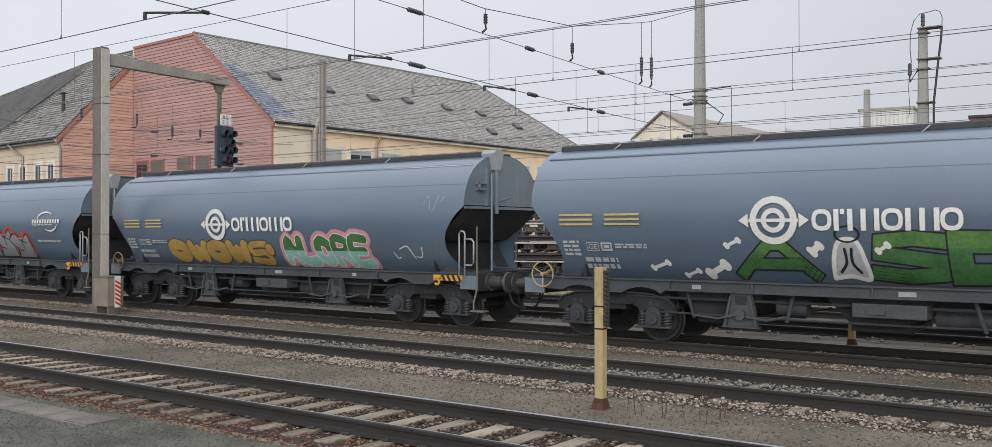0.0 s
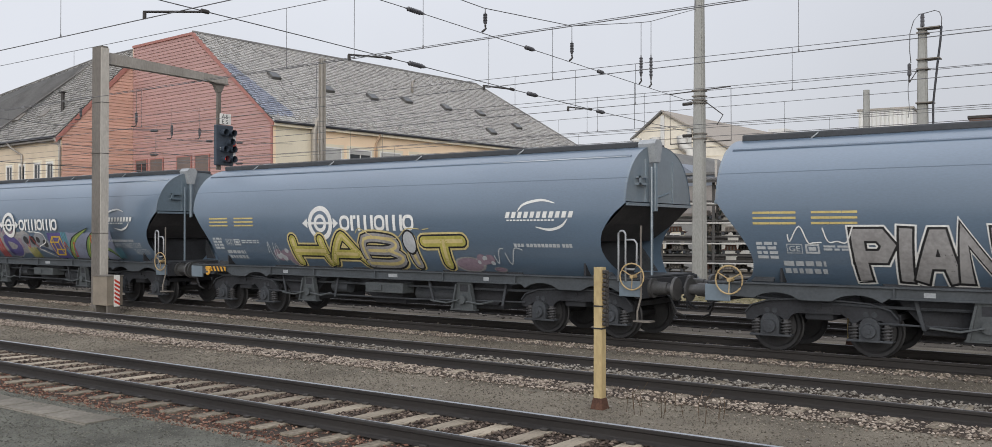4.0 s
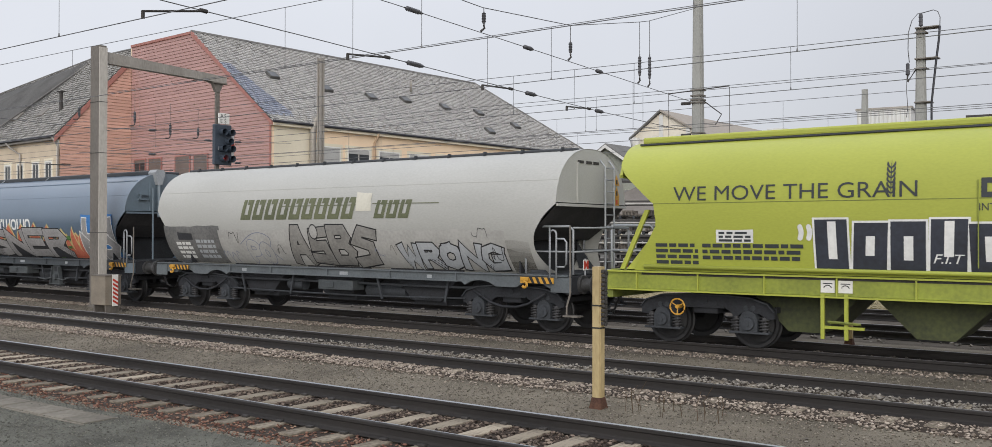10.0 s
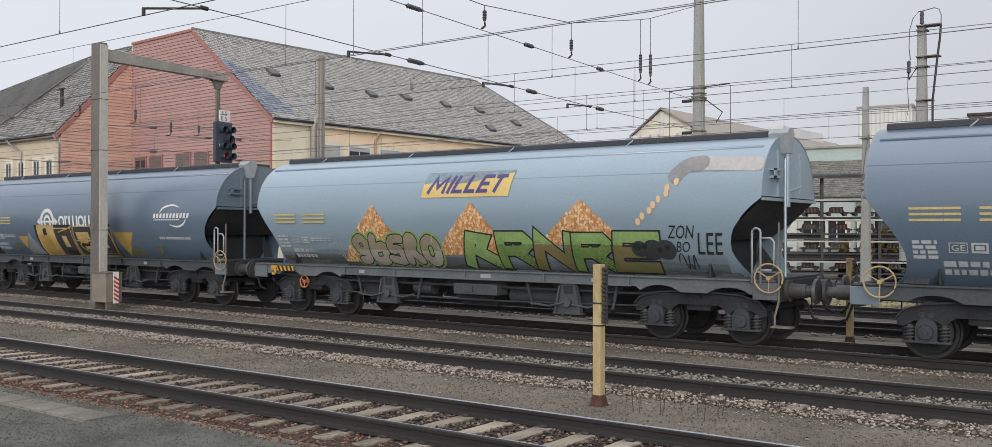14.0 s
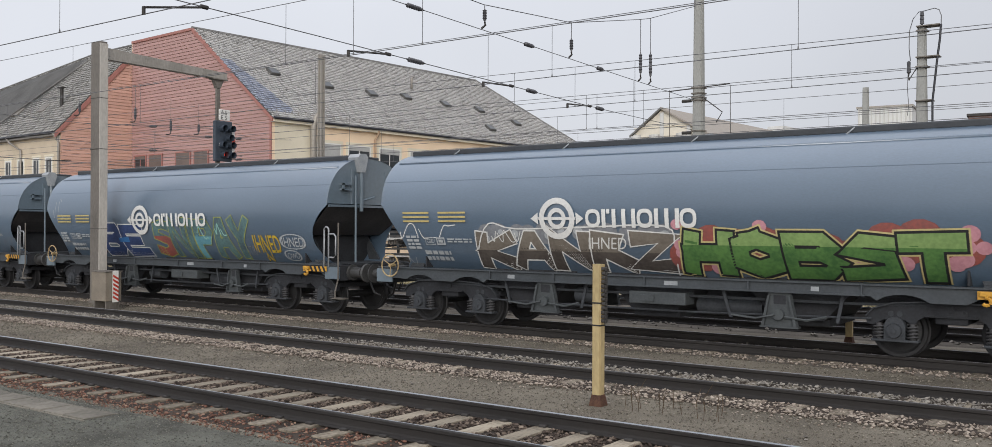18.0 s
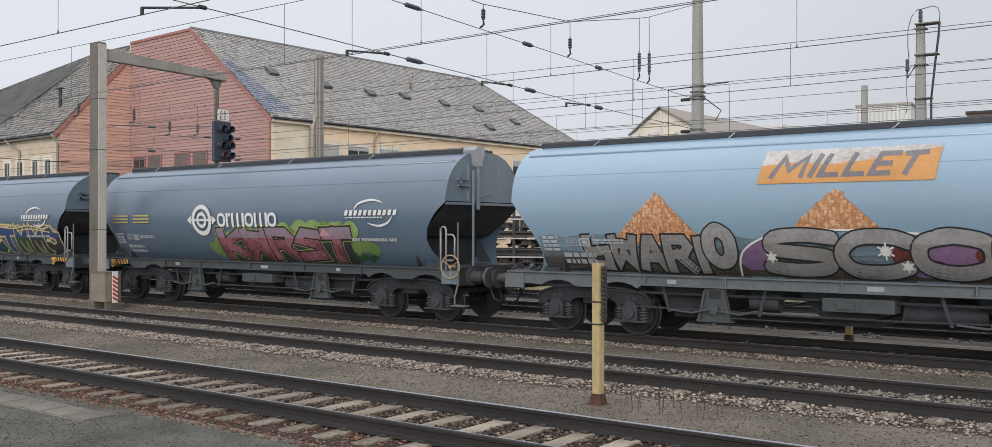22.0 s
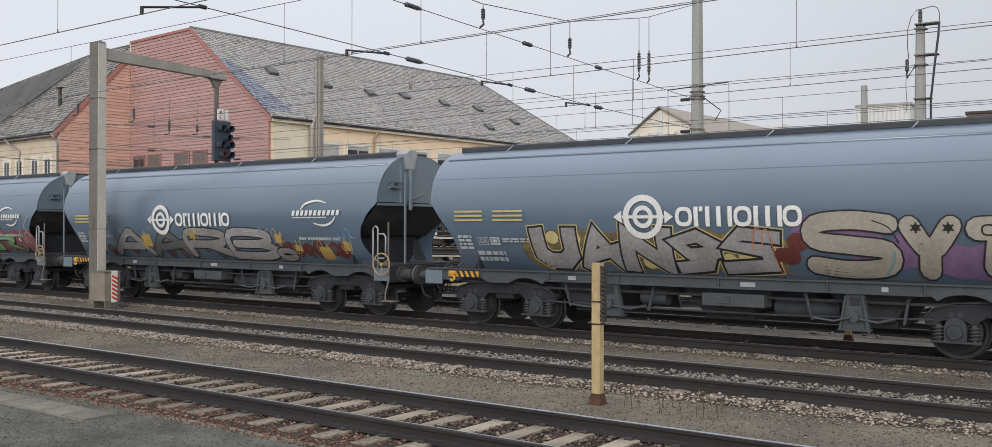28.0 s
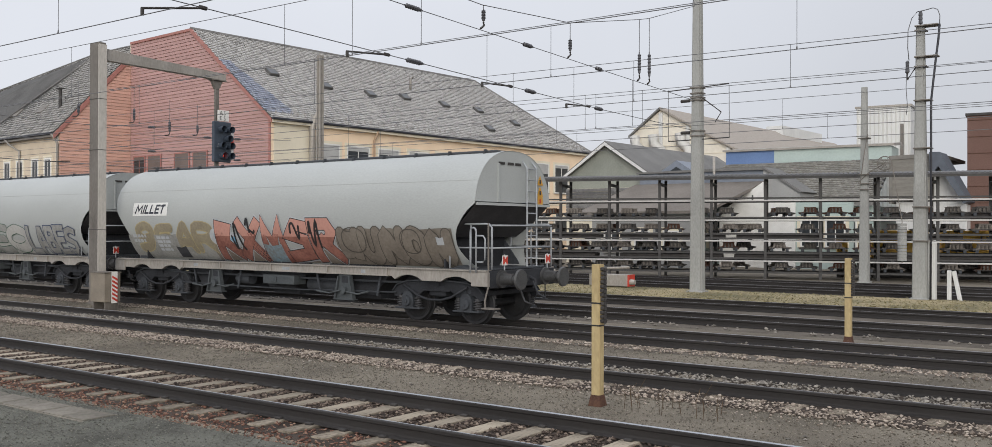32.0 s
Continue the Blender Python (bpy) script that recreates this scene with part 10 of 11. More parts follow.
heap(11, -3.95, -1.45, 1.36, 2.73, 110, 'corn')
heap(11, -0.86, 1.4, 1.58, 2.75, 111, 'corn')
heap(11, 2.0, 4.14, 1.83, 2.76, 112, 'corn')
sign(11, -1.18, 1.27, 2.88, 3.45, 'sign_yellow', 'sign_purple', 'MILLET', 'sky_fade')
chute(11, 4.93, 6.84, 3.00, 3.58, 'pipe')
falling(11, 4.4, 5.12, 2.32, 3.08, 111, 'corn')
fat(11, -3.48, -0.77, 1.29, 2.05, '94217', 'putty', 'black', 'leaf', w=0.4, edge=0.026, back=0.05, seed=22, upper='tan_dull', split=0.5)
fat(11, -0.06, 4.71, 1.29, 2.12, '1RNRE', ('leaf', 'moss', 'leaf_brown', 'moss', 'leaf_brown'), 'black', None, w=0.32, edge=0.035, seed=23, block=True, upper='leaf', split=0.68, lean=0.1)
tag(11, 4.99, 5.51, 2.00, 2.25, 'ZON', 'black')
tag(11, 5.57, 6.06, 1.70, 2.11, 'LEE', 'black')
tag(11, 5.13, 5.4, 1.74, 1.94, 'BO', 'black')
blobs(11, 4.26, 4.96, 1.58, 1.96, 4, 'dark', 'black')
scribble(11, 5.13, 5.53, 1.41, 1.69, 7, 'black', 0.024, 37)
scribble(11, -4.34, -3.84, 1.40, 1.79, 6, 'pale_grey', 0.018, 38)
scribble(11, -0.94, -0.61, 1.69, 2.02, 5, 'pale_grey', 0.018, 39)
fat(12, -2.87, 1.77, 1.29, 2.34, 'NOT', 'chrome', 'black', None, w=0.42, edge=0.045, seed=24, block=True, upper='white', split=0.75)
fat(12, -2.72, -2.08, 2.00, 2.38, 'P', 'white', 'black', None, w=0.3, edge=0.02, seed=25)
scribble(12, 1.64, 2.64, 1.58, 1.87, 6, 'dim', 0.04, 40)
scribble(12, 3.68, 6.43, 1.36, 1.74, 10, 'grey', 0.022, 41)
fat(13, -3.84, -1.65, 1.29, 2.29, 'BE', 'blue_dark', 'white', None, w=0.36, edge=0.03, seed=26, block=True)
panel(13, -2.96, -2.43, 1.72, 1.85, 'blue')
fat(13, -1.1, 3.17, 1.30, 2.43, 'SNIPAY', ('red_fade', 'teal_dark', 'teal_dark', 'teal', 'teal_dark', 'teal_dark'), 'lime_paint', None, w=0.38, edge=0.026, seed=27, block=True, upper='teal_dark', split=0.55)
scribble(13, 0.99, 1.51, 1.88, 2.16, 5, 'mint', 0.03, 660)
scribble(13, 1.8, 2.28, 1.97, 2.29, 5, 'mint', 0.03, 740)
tag(13, 3.27, 4.31, 1.51, 1.97, 'IHNED', 'yellow', 0.012)
tag(13, 4.42, 5.23, 1.68, 1.92, 'IHNED', 'pale_grey', 0.008)
oval(13, 4.34, 5.31, 1.61, 2.01, 'pale_grey')
oval(13, 4.3, 4.92, 1.30, 1.59, 'pale_grey')
tag(13, 4.4, 4.84, 1.36, 1.51, 'OWD', 'pale_grey')
tag(13, 2.88, 3.51, 1.43, 1.68, 'STRAY', 'grey')
scribble(13, 3.54, 3.81, 1.29, 1.48, 6, 'yellow', 0.03, 42)
scribble(13, -6.44, -5.82, 2.44, 3.00, 6, 'pale_grey', 0.02, 43)
blob(13, -4.55, -3.78, 1.35, 1.80, 'maroon', None)
blobs(14, -4.0, 0.67, 1.84, 2.30, 12, 'grey', 'pale_grey')
fat(14, -4.09, 0.68, 1.29, 2.12, 'KAN1Z', 'brown', 'white', None, w=0.42, edge=0.03, seed=28, block=True, upper='brown_buff', split=0.5)
sprayed_line(14, [(-4.09, 1.72), (-3.69, 2.28), (-3.01, 2.17), (-1.23, 2.21), (0.49, 2.23), (0.64, 1.79), (0.58, 1.28)], 'white', 0.03)
tag(14, -1.24, -0.38, 1.77, 2.00, 'IHNED', 'white')
scribble(14, -3.65, -2.83, 1.90, 2.12, 8, 'white', 0.02, 44)
scribble(14, -6.29, -4.55, 1.94, 2.23, 11, 'white', 0.022, 45)
scribble(14, -6.29, -5.81, 1.29, 1.49, 5, 'pale_grey', 0.02, 46)
blobs(14, 0.69, 5.82, 1.29, 2.40, 17, 'red_fade', 'pink')
blobs(14, 0.68, 1.03, 1.45, 2.40, 4, 'pink', 'pink')
blobs(14, 5.55, 5.98, 1.43, 2.28, 4, 'pink', 'pink')
fat(14, 0.83, 5.72, 1.29, 2.13, 'H7B5T', 'green_bright', 'black', 'pale_yellow', w=0.38, edge=0.045, back=0.03, seed=29, block=True, upper='leaf', split=0.7)
blobs(15, -3.8, 0.93, 1.29, 2.10, 12, 'red_fade', 'orange')
fat(15, -3.75, 0.92, 1.29, 2.07, 'SANCU7', 'navy_green', 'gold_fade', None, w=0.36, edge=0.022, seed=30)
blob(15, -3.42, -3.2, 1.57, 1.72, 'mint', None)
blob(15, -1.35, -1.14, 1.69, 1.85, 'mint', None)
blob(15, 0.31, 0.5, 1.53, 1.69, 'mint', None)
blob(15, 0.48, 0.66, 1.33, 1.48, 'mint', None)
fat(15, 0.91, 5.68, 1.29, 2.19, 'CTMM7', ('navy_green', 'blue_dark', 'dark_green', 'black_fill', 'black_fill'), 'pale_yellow', None, w=0.42, edge=0.05, seed=31, block=True, upper='blue_dark', split=0.6)
sprayed_line(15, [(2.07, 2.29), (2.64, 2.28), (2.92, 2.24), (3.37, 2.26)], 'pale_yellow', 0.05)
sprayed_line(15, [(2.06, 2.2), (2.9, 2.15), (3.81, 2.24), (4.4, 2.19), (4.81, 2.13)], 'pale_yellow', 0.045)
sprayed_line(15, [(4.98, 2.26), (5.3, 2.22), (5.4, 2.05), (5.67, 2.03)], 'pale_yellow', 0.045)
sprayed_line(15, [(3.16, 2.06), (3.97, 2.13), (4.72, 2.07), (5.2, 2.02)], 'pale_yellow', 0.04)
scribble(15, 5.38, 5.65, 2.10, 2.26, 4, 'pale_yellow', 0.025, 47)
triangle(15, 4.74, 5.11, 1.70, 1.84, 'pale_yellow')
blobs(16, -1.6, -0.97, 1.29, 2.10, 4, 'moss', 'moss')
blobs(16, -1.21, 1.44, 1.68, 2.23, 9, 'leaf', 'moss')
blobs(16, 1.36, 3.91, 1.80, 2.36, 9, 'leaf', 'moss')
blobs(16, 3.51, 4.49, 1.29, 1.89, 6, 'moss', 'dark_green')
panel(16, -1.22, 3.76, 1.29, 1.99, 'black_fill')
fat(16, -1.23, 3.79, 1.29, 2.17, 'K8R5T', 'maroon_pink', 'black', 'lime_paint', w=0.34, edge=0.04, back=0.022, seed=32, block=True, upper='mauve', split=0.7)
triangle(16, 2.73, 3.13, 1.97, 2.17, 'pink')
scribble(16, -1.74, -1.44, 1.34, 1.75, 6, 'leaf', 0.02, 48)
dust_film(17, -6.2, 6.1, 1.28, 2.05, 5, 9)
heap(17, -4.46, -2.43, 1.86, 2.83, 170, 'corn_red')
heap(17, -0.84, 0.7, 2.14, 2.84, 171, 'corn_red')
heap(17, 2.35, 4.43, 1.76, 2.83, 172, 'corn_red')
sign(17, -1.45, 1.51, 2.96, 3.56, 'sign_orange', 'sign_grey', 'MILLET', 'chrome')
chute(17, 4.79, 6.74, 3.12, 3.60, 'pipe')
falling(17, 4.46, 5.11, 2.22, 3.13, 171, 'corn_red')
fat(17, -5.14, -2.47, 1.30, 2.04, '48ARI', 'grey_mid', 'black', None, w=0.38, edge=0.035, seed=33, block=True)
fat(17, -2.53, -1.92, 1.40, 2.26, '7', 'silver', 'black', None, w=0.36, edge=0.03, seed=34)
blobs(17, -1.76, -0.99, 1.29, 2.10, 4, 'purple_fade', 'purple_fade')
blobs(17, 0.86, 4.5, 1.30, 2.11, 10, 'purple_fade', 'maroon')
sprayed_line(17, [(-1.92, 1.28), (-1.78, 1.74), (-1.2, 2.05), (-0.28, 2.14), (0.99, 2.1), (2.16, 2.02), (3.29, 2.12), (3.93, 1.8), (4.44, 1.55), (4.33, 1.23)], 'white', 0.035)
fat(17, -1.36, 3.68, 1.29, 2.18, 'SCOR', 'grey_mid', 'black', None, w=0.27, edge=0.03, seed=35, upper='silver', split=0.7)
fat(17, 3.27, 4.24, 1.29, 1.69, '2', 'maroon', 'black', None, w=0.4, edge=0.04, seed=36)
star(17, 0.59, 0.85, 1.64, 1.92, 'white')
star(17, 0.94, 1.15, 1.43, 1.62, 'white')
star(17, 3.08, 3.3, 1.64, 1.91, 'white')
star(17, -1.36, -1.15, 1.55, 1.74, 'white')
fat(17, 4.78, 5.72, 1.49, 2.13, '67', 'white', 'black', None, w=0.34, edge=0.03, seed=37)
scribble(17, 5.73, 6.0, 1.57, 2.18, 5, 'white', 0.035, 49)
scribble(17, 5.7, 5.97, 1.57, 1.90, 5, 'black', 0.03, 50)
scribble(17, -5.24, -4.4, 1.70, 2.04, 7, 'pale_grey', 0.016, 51)
scribble(17, 4.15, 4.7, 1.64, 2.07, 8, 'pale_grey', 0.016, 52)
slogan(18, -5.66, -1.31, 2.75, 3.02, 'WE MOVE THE GRAIN', 'dark')
name_frames(18, -0.27, 3.09, 2.69, 3.02, 11, 'dark')
caption(18, -0.3, 1.85, 2.48, 2.61, 'INTERNATIONAL FORWARDER', 'dark')
swoosh(18, 0.52, 1.98, 3.08, 3.52, 'dark', 1)
swoosh(18, 1.3, 2.7, 2.15, 2.59, 'dark', -1)
fat(18, -3.96, -3.04, 1.99, 2.46, 'UFF', 'dim_blue', 'blue_dark', None, w=0.26, edge=0.02, seed=38, block=True)
steps(18, -3.04, 4.31, 1.52, 2.40, 'RALLY', 'rose', 'red_fade')
star(18, -3.0, -2.55, 2.17, 2.55, 'white')
star(18, -0.73, -0.33, 1.77, 2.23, 'white')
star(18, 0.9, 1.26, 1.87, 2.33, 'white')
star(18, 2.69, 3.09, 1.54, 1.88, 'white')
star(18, 3.86, 4.16, 1.78, 2.11, 'white')
star(18, -2.93, -2.71, 1.62, 1.80, 'maroon')
star(18, -2.33, -2.12, 1.63, 1.81, 'maroon')
star(18, -1.47, -1.27, 1.67, 1.84, 'maroon')
star(18, -0.83, -0.63, 1.66, 1.83, 'maroon')
star(18, -0.0, 0.19, 1.67, 1.84, 'maroon')
star(18, 0.41, 0.59, 1.67, 1.84, 'maroon')
star(18, 0.78, 0.96, 1.67, 1.83, 'maroon')
star(18, 1.61, 1.78, 1.71, 1.87, 'maroon')
star(18, 2.0, 2.16, 1.69, 1.85, 'maroon')
star(18, 2.44, 2.6, 1.69, 1.85, 'maroon')
star(18, 3.31, 3.47, 1.70, 1.85, 'maroon')
star(18, 3.77, 3.92, 1.67, 1.82, 'maroon')
small_text(18, 4.47, 5.4, 2.78, 3.29, 4, 'dark')
panel(18, -4.72, -4.02, 1.95, 2.21, 'white')
small_text(18, -4.66, -4.07, 1.98, 2.17, 3, 'dark')
small_text(18, -6.01, -4.8, 1.52, 1.92, 4, 'dark')
small_text(18, -4.71, -3.15, 1.67, 1.93, 3, 'dark')
triangle(18, 4.42, 4.73, 1.62, 1.91, 'orange')
panel(18, 4.89, 5.44, 1.82, 1.94, 'white')
panel(18, 5.53, 5.75, 1.64, 1.86, 'white')
tag(18, -4.35, -3.68, 1.52, 1.67, 'WESER', 'ink', 0.012)
oval(18, -3.68, -3.18, 1.52, 1.72, 'ink')
scribble(18, -5.81, -4.92, 1.95, 2.21, 7, 'pale_yellow', 0.02, 53)
scribble(18, -2.01, -1.49, 2.05, 2.29, 6, 'white', 0.02, 54)
scribble(18, 4.55, 5.28, 1.96, 2.19, 7, 'pale_yellow', 0.022, 55)
scribble(18, 4.82, 5.18, 1.52, 1.70, 6, 'orange', 0.03, 56)
blobs(19, -2.66, 6.24, 1.29, 2.15, 22, 'red_dull', 'maroon_pink')
blobs(19, -1.58, 0.22, 1.86, 2.23, 4, 'pink', 'pink')
blobs(19, 1.3, 3.06, 1.74, 2.23, 5, 'pink', 'red_fade')
sprayed_line(19, [(-1.87, 1.92), (-0.95, 2.08), (0.03, 2.05), (0.79, 1.89), (0.85, 1.66), (0.19, 1.43), (-0.64, 1.35), (-1.51, 1.28)], 'black', 0.27, wide=(0.7, 1, 0.6), lift=0)
sprayed_line(19, [(-1.87, 1.92), (-0.95, 2.08), (0.03, 2.05), (0.79, 1.89), (0.85, 1.66), (0.19, 1.43), (-0.64, 1.35), (-1.51, 1.28)], 'putty_green', 0.19, wide=(0.7, 1, 0.6), lift=1)
sprayed_line(19, [(1.5, 1.87), (1.06, 1.72), (0.89, 1.48), (1.18, 1.37), (1.73, 1.52), (1.92, 1.81), (1.96, 2.38)], 'black', 0.24, wide=(0.6, 1, 0.15), lift=2)
sprayed_line(19, [(2.08, 1.65), (2.75, 1.66), (3.36, 1.87), (4.38, 2.13)], 'black', 0.24, wide=(0.5, 0.9, 0.15), lift=4)
sprayed_line(19, [(2.04, 1.34), (2.97, 1.38), (4.09, 1.46), (3.53, 1.63), (3.17, 1.72)], 'black', 0.24, wide=(0.4, 1, 0.5), lift=6)
sprayed_line(19, [(3.14, 1.62), (4.17, 1.77), (5.1, 1.77), (4.64, 1.6), (5.24, 1.44), (5.65, 1.24)], 'black', 0.24, wide=(0.4, 1, 0.15), lift=8)
sprayed_line(19, [(1.5, 1.87), (1.06, 1.72), (0.89, 1.48), (1.18, 1.37), (1.73, 1.52), (1.92, 1.81), (1.96, 2.38)], 'green_arrow', 0.17, wide=(0.6, 1, 0.15), lift=3)
sprayed_line(19, [(2.08, 1.65), (2.75, 1.66), (3.36, 1.87), (4.38, 2.13)], 'green_arrow', 0.17, wide=(0.5, 0.9, 0.15), lift=5)
sprayed_line(19, [(2.04, 1.34), (2.97, 1.38), (4.09, 1.46), (3.53, 1.63), (3.17, 1.72)], 'green_arrow', 0.17, wide=(0.4, 1, 0.5), lift=7)
sprayed_line(19, [(3.14, 1.62), (4.17, 1.77), (5.1, 1.77), (4.64, 1.6), (5.24, 1.44), (5.65, 1.24)], 'green_arrow', 0.17, wide=(0.4, 1, 0.15), lift=9)
sprayed_line(19, [(-1.59, 1.98), (-0.56, 2.05), (0.38, 1.94)], 'mint', 0.03, lift=12)
sprayed_line(19, [(2.93, 1.71), (3.6, 1.92), (4.22, 2.08)], 'mint', 0.03, lift=12)
sprayed_line(19, [(3.39, 1.65), (4.32, 1.77), (4.96, 1.75)], 'mint', 0.03, lift=12)
sprayed_line(19, [(1.76, 2.11), (1.96, 2.4), (2.06, 2.11)], 'olive', 0.035, lift=13)
blob(19, 0.77, 0.89, 1.74, 1.96, 'white', None)
blob(19, -0.84, -0.73, 1.46, 1.60, 'white', None)
blob(19, 2.54, 2.64, 1.78, 1.93, 'white', None)
blob(19, 5.44, 5.55, 1.66, 1.82, 'white', None)
blob(19, 1.56, 1.68, 1.29, 1.42, 'white', None)
scribble(19, -3.44, -2.25, 1.35, 2.15, 12, 'pale_grey', 0.02, 58)
sprayed_line(19, [(-5.19, 1.16), (-4.4, 1.74), (-3.94, 1.33), (-3.36, 0.94)], 'pale_grey', 0.028)
sprayed_line(19, [(2.67, 2.03), (3.01, 2.19), (3.37, 2.2), (3.22, 2.37)], 'pale_grey', 0.03)
sprayed_line(19, [(6.3, 2.58), (5.96, 2.22), (6.08, 2.02), (6.25, 1.86)], 'pale_grey', 0.03)
scribble(19, 5.66, 6.25, 1.66, 1.99, 9, 'pale_grey', 0.018, 59)
blobs(20, -5.47, 1.52, 1.29, 1.76, 12, 'brown_line', 'maroon')
blobs(20, 2.89, 5.75, 1.36, 1.83, 7, 'maroon', 'brown')
fat(20, -4.36, 3.09, 1.29, 2.10, 'A6RB', ('grey_mid', 'grey_dark', 'grey_mid', 'silver'), 'black', None, w=0.36, edge=0.03, seed=39)
fat(20, 3.04, 3.7, 1.29, 1.65, '7', 'grey_mid', 'black', None, w=0.4, edge=0.03, seed=40)
panel(20, -2.77, -2.33, 1.62, 1.96, 'gold')
scribble(20, -2.86, -2.19, 1.59, 2.10, 6, 'pale_yellow', 0.016, 575)
panel(20, 3.12, 3.39, 1.77, 1.98, 'gold')
scribble(20, 3.04, 3.49, 1.74, 2.10, 6, 'pale_yellow', 0.016, 1160)
panel(20, 3.78, 4.05, 1.56, 1.72, 'gold')
scribble(20, 3.72, 4.15, 1.53, 1.84, 6, 'pale_yellow', 0.016, 1250)
panel(20, 4.66, 5.06, 1.36, 1.67, 'gold')
scribble(20, 4.6, 5.16, 1.34, 1.79, 6, 'pale_yellow', 0.016, 1365)
panel(20, 5.55, 5.78, 1.59, 1.81, 'gold')
scribble(20, 5.49, 5.87, 1.56, 1.92, 6, 'pale_yellow', 0.016, 1470)
panel(20, -0.45, -0.19, 1.86, 2.03, 'gold')
scribble(20, -0.54, -0.06, 1.83, 2.16, 6, 'pale_yellow', 0.016, 780)
scribble(20, 3.31, 4.8, 1.49, 1.96, 7, 'gold_dark', 0.022, 61)
scribble(20, -6.18, -4.92, 1.89, 2.08, 8, 'sky', 0.024, 62)
scribble(20, 5.46, 6.02, 1.93, 2.12, 7, 'sky', 0.024, 63)
scribble(20, -3.91, -3.07, 1.93, 2.11, 6, 'pale_grey', 0.018, 64)
scribble(20, 1.66, 3.01, 2.06, 2.14, 9, 'pale_grey', 0.016, 65)
blobs(21, -4.18, 1.18, 1.29, 2.19, 13, 'gold_dark', 'pale_yellow')
fat(21, -4.13, 1.11, 1.29, 2.16, 'U6N95', 'silver', 'black', 'pale_yellow', w=0.42, edge=0.045, back=0.02, seed=41, block=True)
scribble(21, 0.66, 1.34, 1.37, 2.14, 7, 'orange', 0.02, 66)
blobs(21, 1.63, 5.34, 1.29, 2.48, 14, 'purple_fade', 'purple_fade')
blobs(21, 1.18, 1.58, 1.34, 2.14, 3, 'maroon', 'maroon')
fat(21, 1.62, 3.15, 1.29, 2.46, 'S', 'putty', 'black', None, w=0.32, edge=0.03, seed=42)
sprayed_line(21, [(2.77, 2.3), (3.03, 2.18), (3.17, 1.93)], 'black', 0.02)
fat(21, 3.21, 4.1, 1.29, 2.35, 'Y', 'putty', 'black', None, w=0.3, edge=0.025, seed=43)
fat(21, 4.19, 5.14, 1.33, 2.36, 'T', 'putty', 'black', None, w=0.36, edge=0.025, seed=44)
star(21, 3.37, 3.53, 2.10, 2.26, 'black')
star(21, 3.86, 4.02, 2.10, 2.26, 'black')
oval(21, 4.41, 4.63, 2.05, 2.24, 'black')
oval(21, 4.81, 5.02, 2.05, 2.24, 'black')
blob(21, 4.58, 4.72, 1.82, 1.96, 'black', None)
sprayed_line(21, [(3.09, 1.79), (3.07, 1.61), (2.92, 1.38)], 'teal', 0.03)
sign(22, -6.34, -4.68, 2.53, 2.93, 'white', 'ink', 'MILLET', 'white')
panel(22, -6.45, -4.43, 1.29, 2.03, 'grime_grey')
panel(22, -4.71, 2.8, 1.29, 1.75, 'grime_light')
fat(22, -4.7, 1.6, 1.29, 2.27, 'E7E7NE', 'grime_grey', 'green_line', None, w=0.36, edge=0.022, seed=45)
fat(22, 1.56, 2.9, 1.29, 2.28, '7', 'grime_light', 'green_line', None, w=0.3, edge=0.022, seed=46)
fat(22, 2.86, 5.8, 1.29, 2.24, 'LABES', 'grime_grey', 'blue_line', None, w=0.36, edge=0.03, seed=47, block=True)
small_text(22, -6.56, -6.08, 1.39, 1.98, 3, 'pale_grey')
small_text(22, -5.44, -4.94, 1.69, 2.03, 3, 'pale_grey')
scribble(22, -6.35, -5.4, 1.29, 2.03, 7, 'grime_dark', 0.05, 67)
sign(23, -5.98, -4.31, 2.53, 2.91, 'white', 'ink', 'MILLET', 'white')
panel(23, -6.35, -2.23, 1.29, 1.97, 'grime_grey')
panel(23, -2.49, 2.41, 1.29, 1.66, 'brown_buff')
panel(23, 2.42, 6.14, 1.29, 2.16, 'brown_buff')
fat(23, -5.96, -2.27, 1.46, 2.33, '92AR', 'tan_dull', 'tan_line', None, w=0.42, edge=0.026, seed=48)
panel(23, -5.08, -3.99, 1.33, 1.99, 'grime_grey')
panel(23, -4.19, -3.72, 1.33, 1.64, 'black_fill')
small_text(23, -6.11, -5.46, 1.76, 1.98, 2, 'pale_grey')
small_text(23, -4.98, -4.36, 1.51, 1.93, 4, 'pale_grey')
blobs(23, -2.28, -1.34, 1.58, 2.33, 4, 'pale_grey', 'sky')
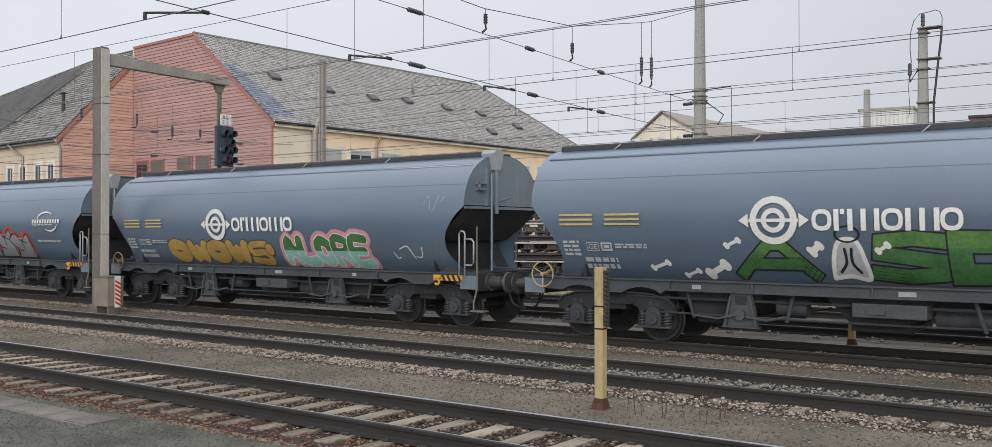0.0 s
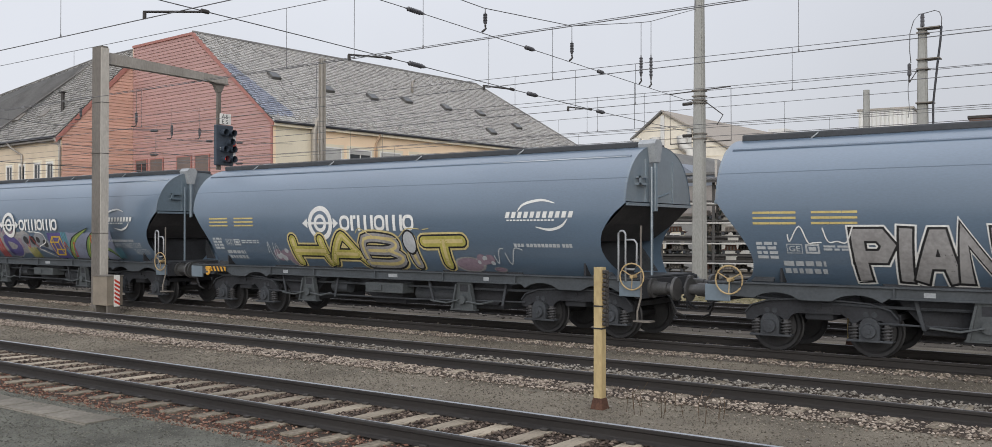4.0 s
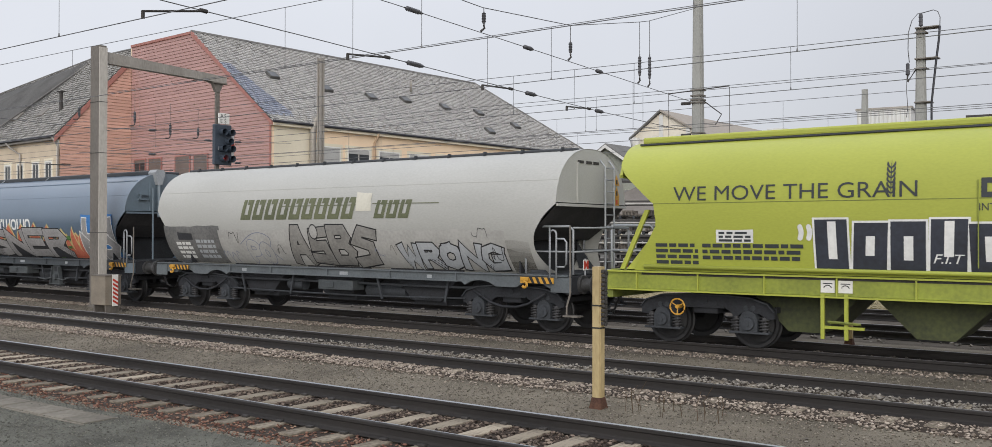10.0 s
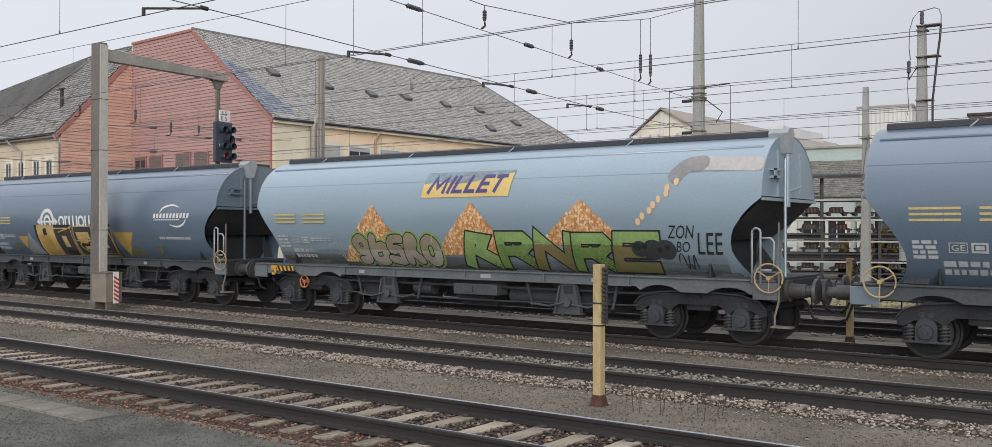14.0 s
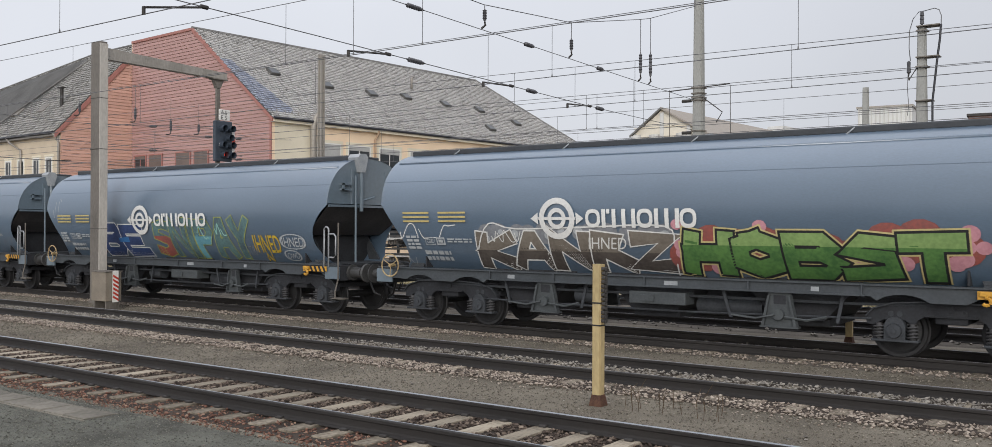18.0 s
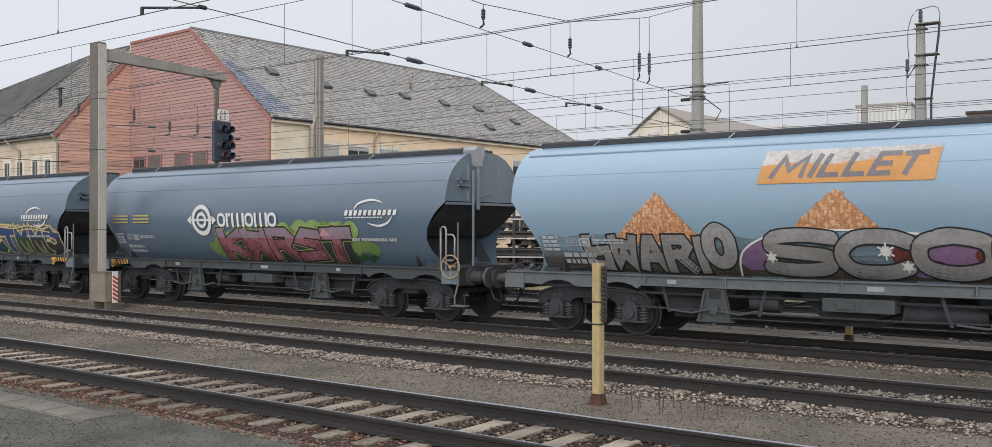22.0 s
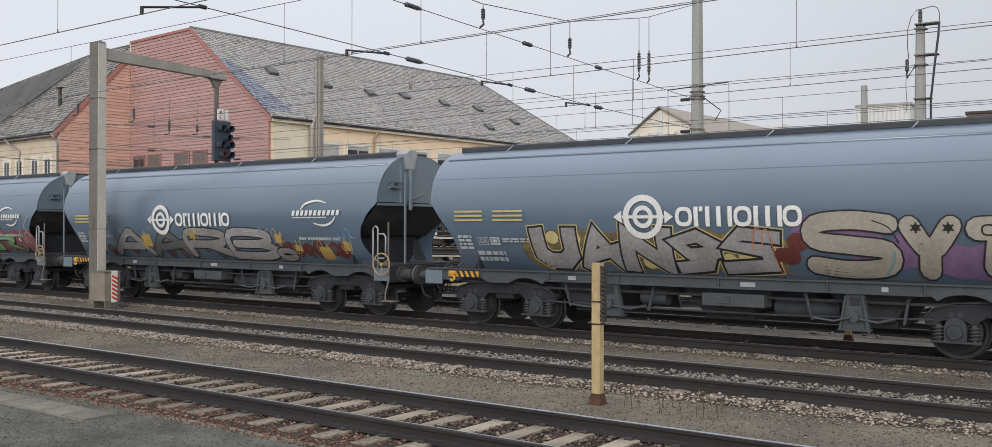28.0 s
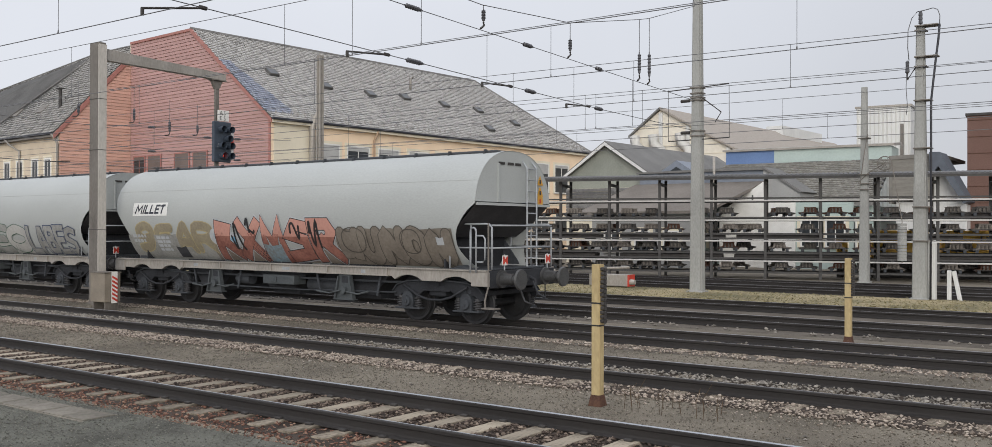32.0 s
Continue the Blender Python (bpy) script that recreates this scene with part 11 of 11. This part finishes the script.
blobs(23, 1.37, 2.33, 2.01, 2.33, 4, 'sky', 'pale_grey')
fat(23, -2.25, 2.5, 1.29, 2.41, '1XM5R', 'brick_paint', 'black', 'pale_grey', w=0.4, edge=0.02, back=0.025, seed=49, block=True, upper='rose', split=0.6)
scribble(23, -1.51, -1.0, 1.63, 2.29, 4, 'black', 0.07, 435)
scribble(23, 0.85, 1.26, 1.88, 2.25, 4, 'black', 0.07, 650)
scribble(23, 1.55, 1.94, 1.72, 2.41, 4, 'black', 0.07, 720)
scribble(23, -0.87, -0.49, 2.08, 2.46, 4, 'black', 0.07, 485)
panel(23, -0.31, 0.39, 1.29, 1.74, 'sky_fade')
fat(23, 2.52, 6.08, 1.29, 2.21, '8UN7N', 'brown_buff', 'brown_line', None, w=0.34, edge=0.026, seed=50)
oval(23, 2.65, 3.46, 1.58, 2.21, 'brown_line')
oval(23, 4.55, 5.19, 1.58, 2.17, 'brown_line')
panel(23, 5.66, 5.87, 1.80, 1.98, 'pale_grey')


# ---- what moves: the train runs past, its wheels roll ----
SPEED = [(0, 10.626), (8, 10.384), (16, 10.344), (24, 10.616), (32, 10.716)]


def run(t):
    """Metres that the train has gone by t seconds."""
    s = 0.0
    for (a, va), (b, vb) in zip(SPEED, SPEED[1:]):
        if t > a:
            e = min(t, b)
            ve = va + (vb - va) * (e - a) / (b - a)
            s += (va + ve) / 2 * (e - a)
    return s


def motions():
    for k, wagon in enumerate(TRAIN):
        x = MIDDLE[k]
        walk(wagon, [(t, pose(x - run(t), TRACKS[3], 0)) for t in range(0, 33, 2)])
        seen = [i / 15 for i in range(0, 481) if -62 < x - run(i / 15) < 16] or [0.0]
        for b in wagon.children:
            for w in b.children:
                if w.name.startswith("wheelset"):
                    place = w.location.copy()
                    rows = [(t, pose(*place, 0, -math.degrees(run(t) / R_WHEEL) % 360, 0)) for t in seen]
                    if rows[0][0] > 0:
                        rows.insert(0, (0.0, rows[0][1]))
                    if rows[-1][0] < 32:
                        rows.append((32.0, rows[-1][1]))
                    walk(w, rows)


motions()
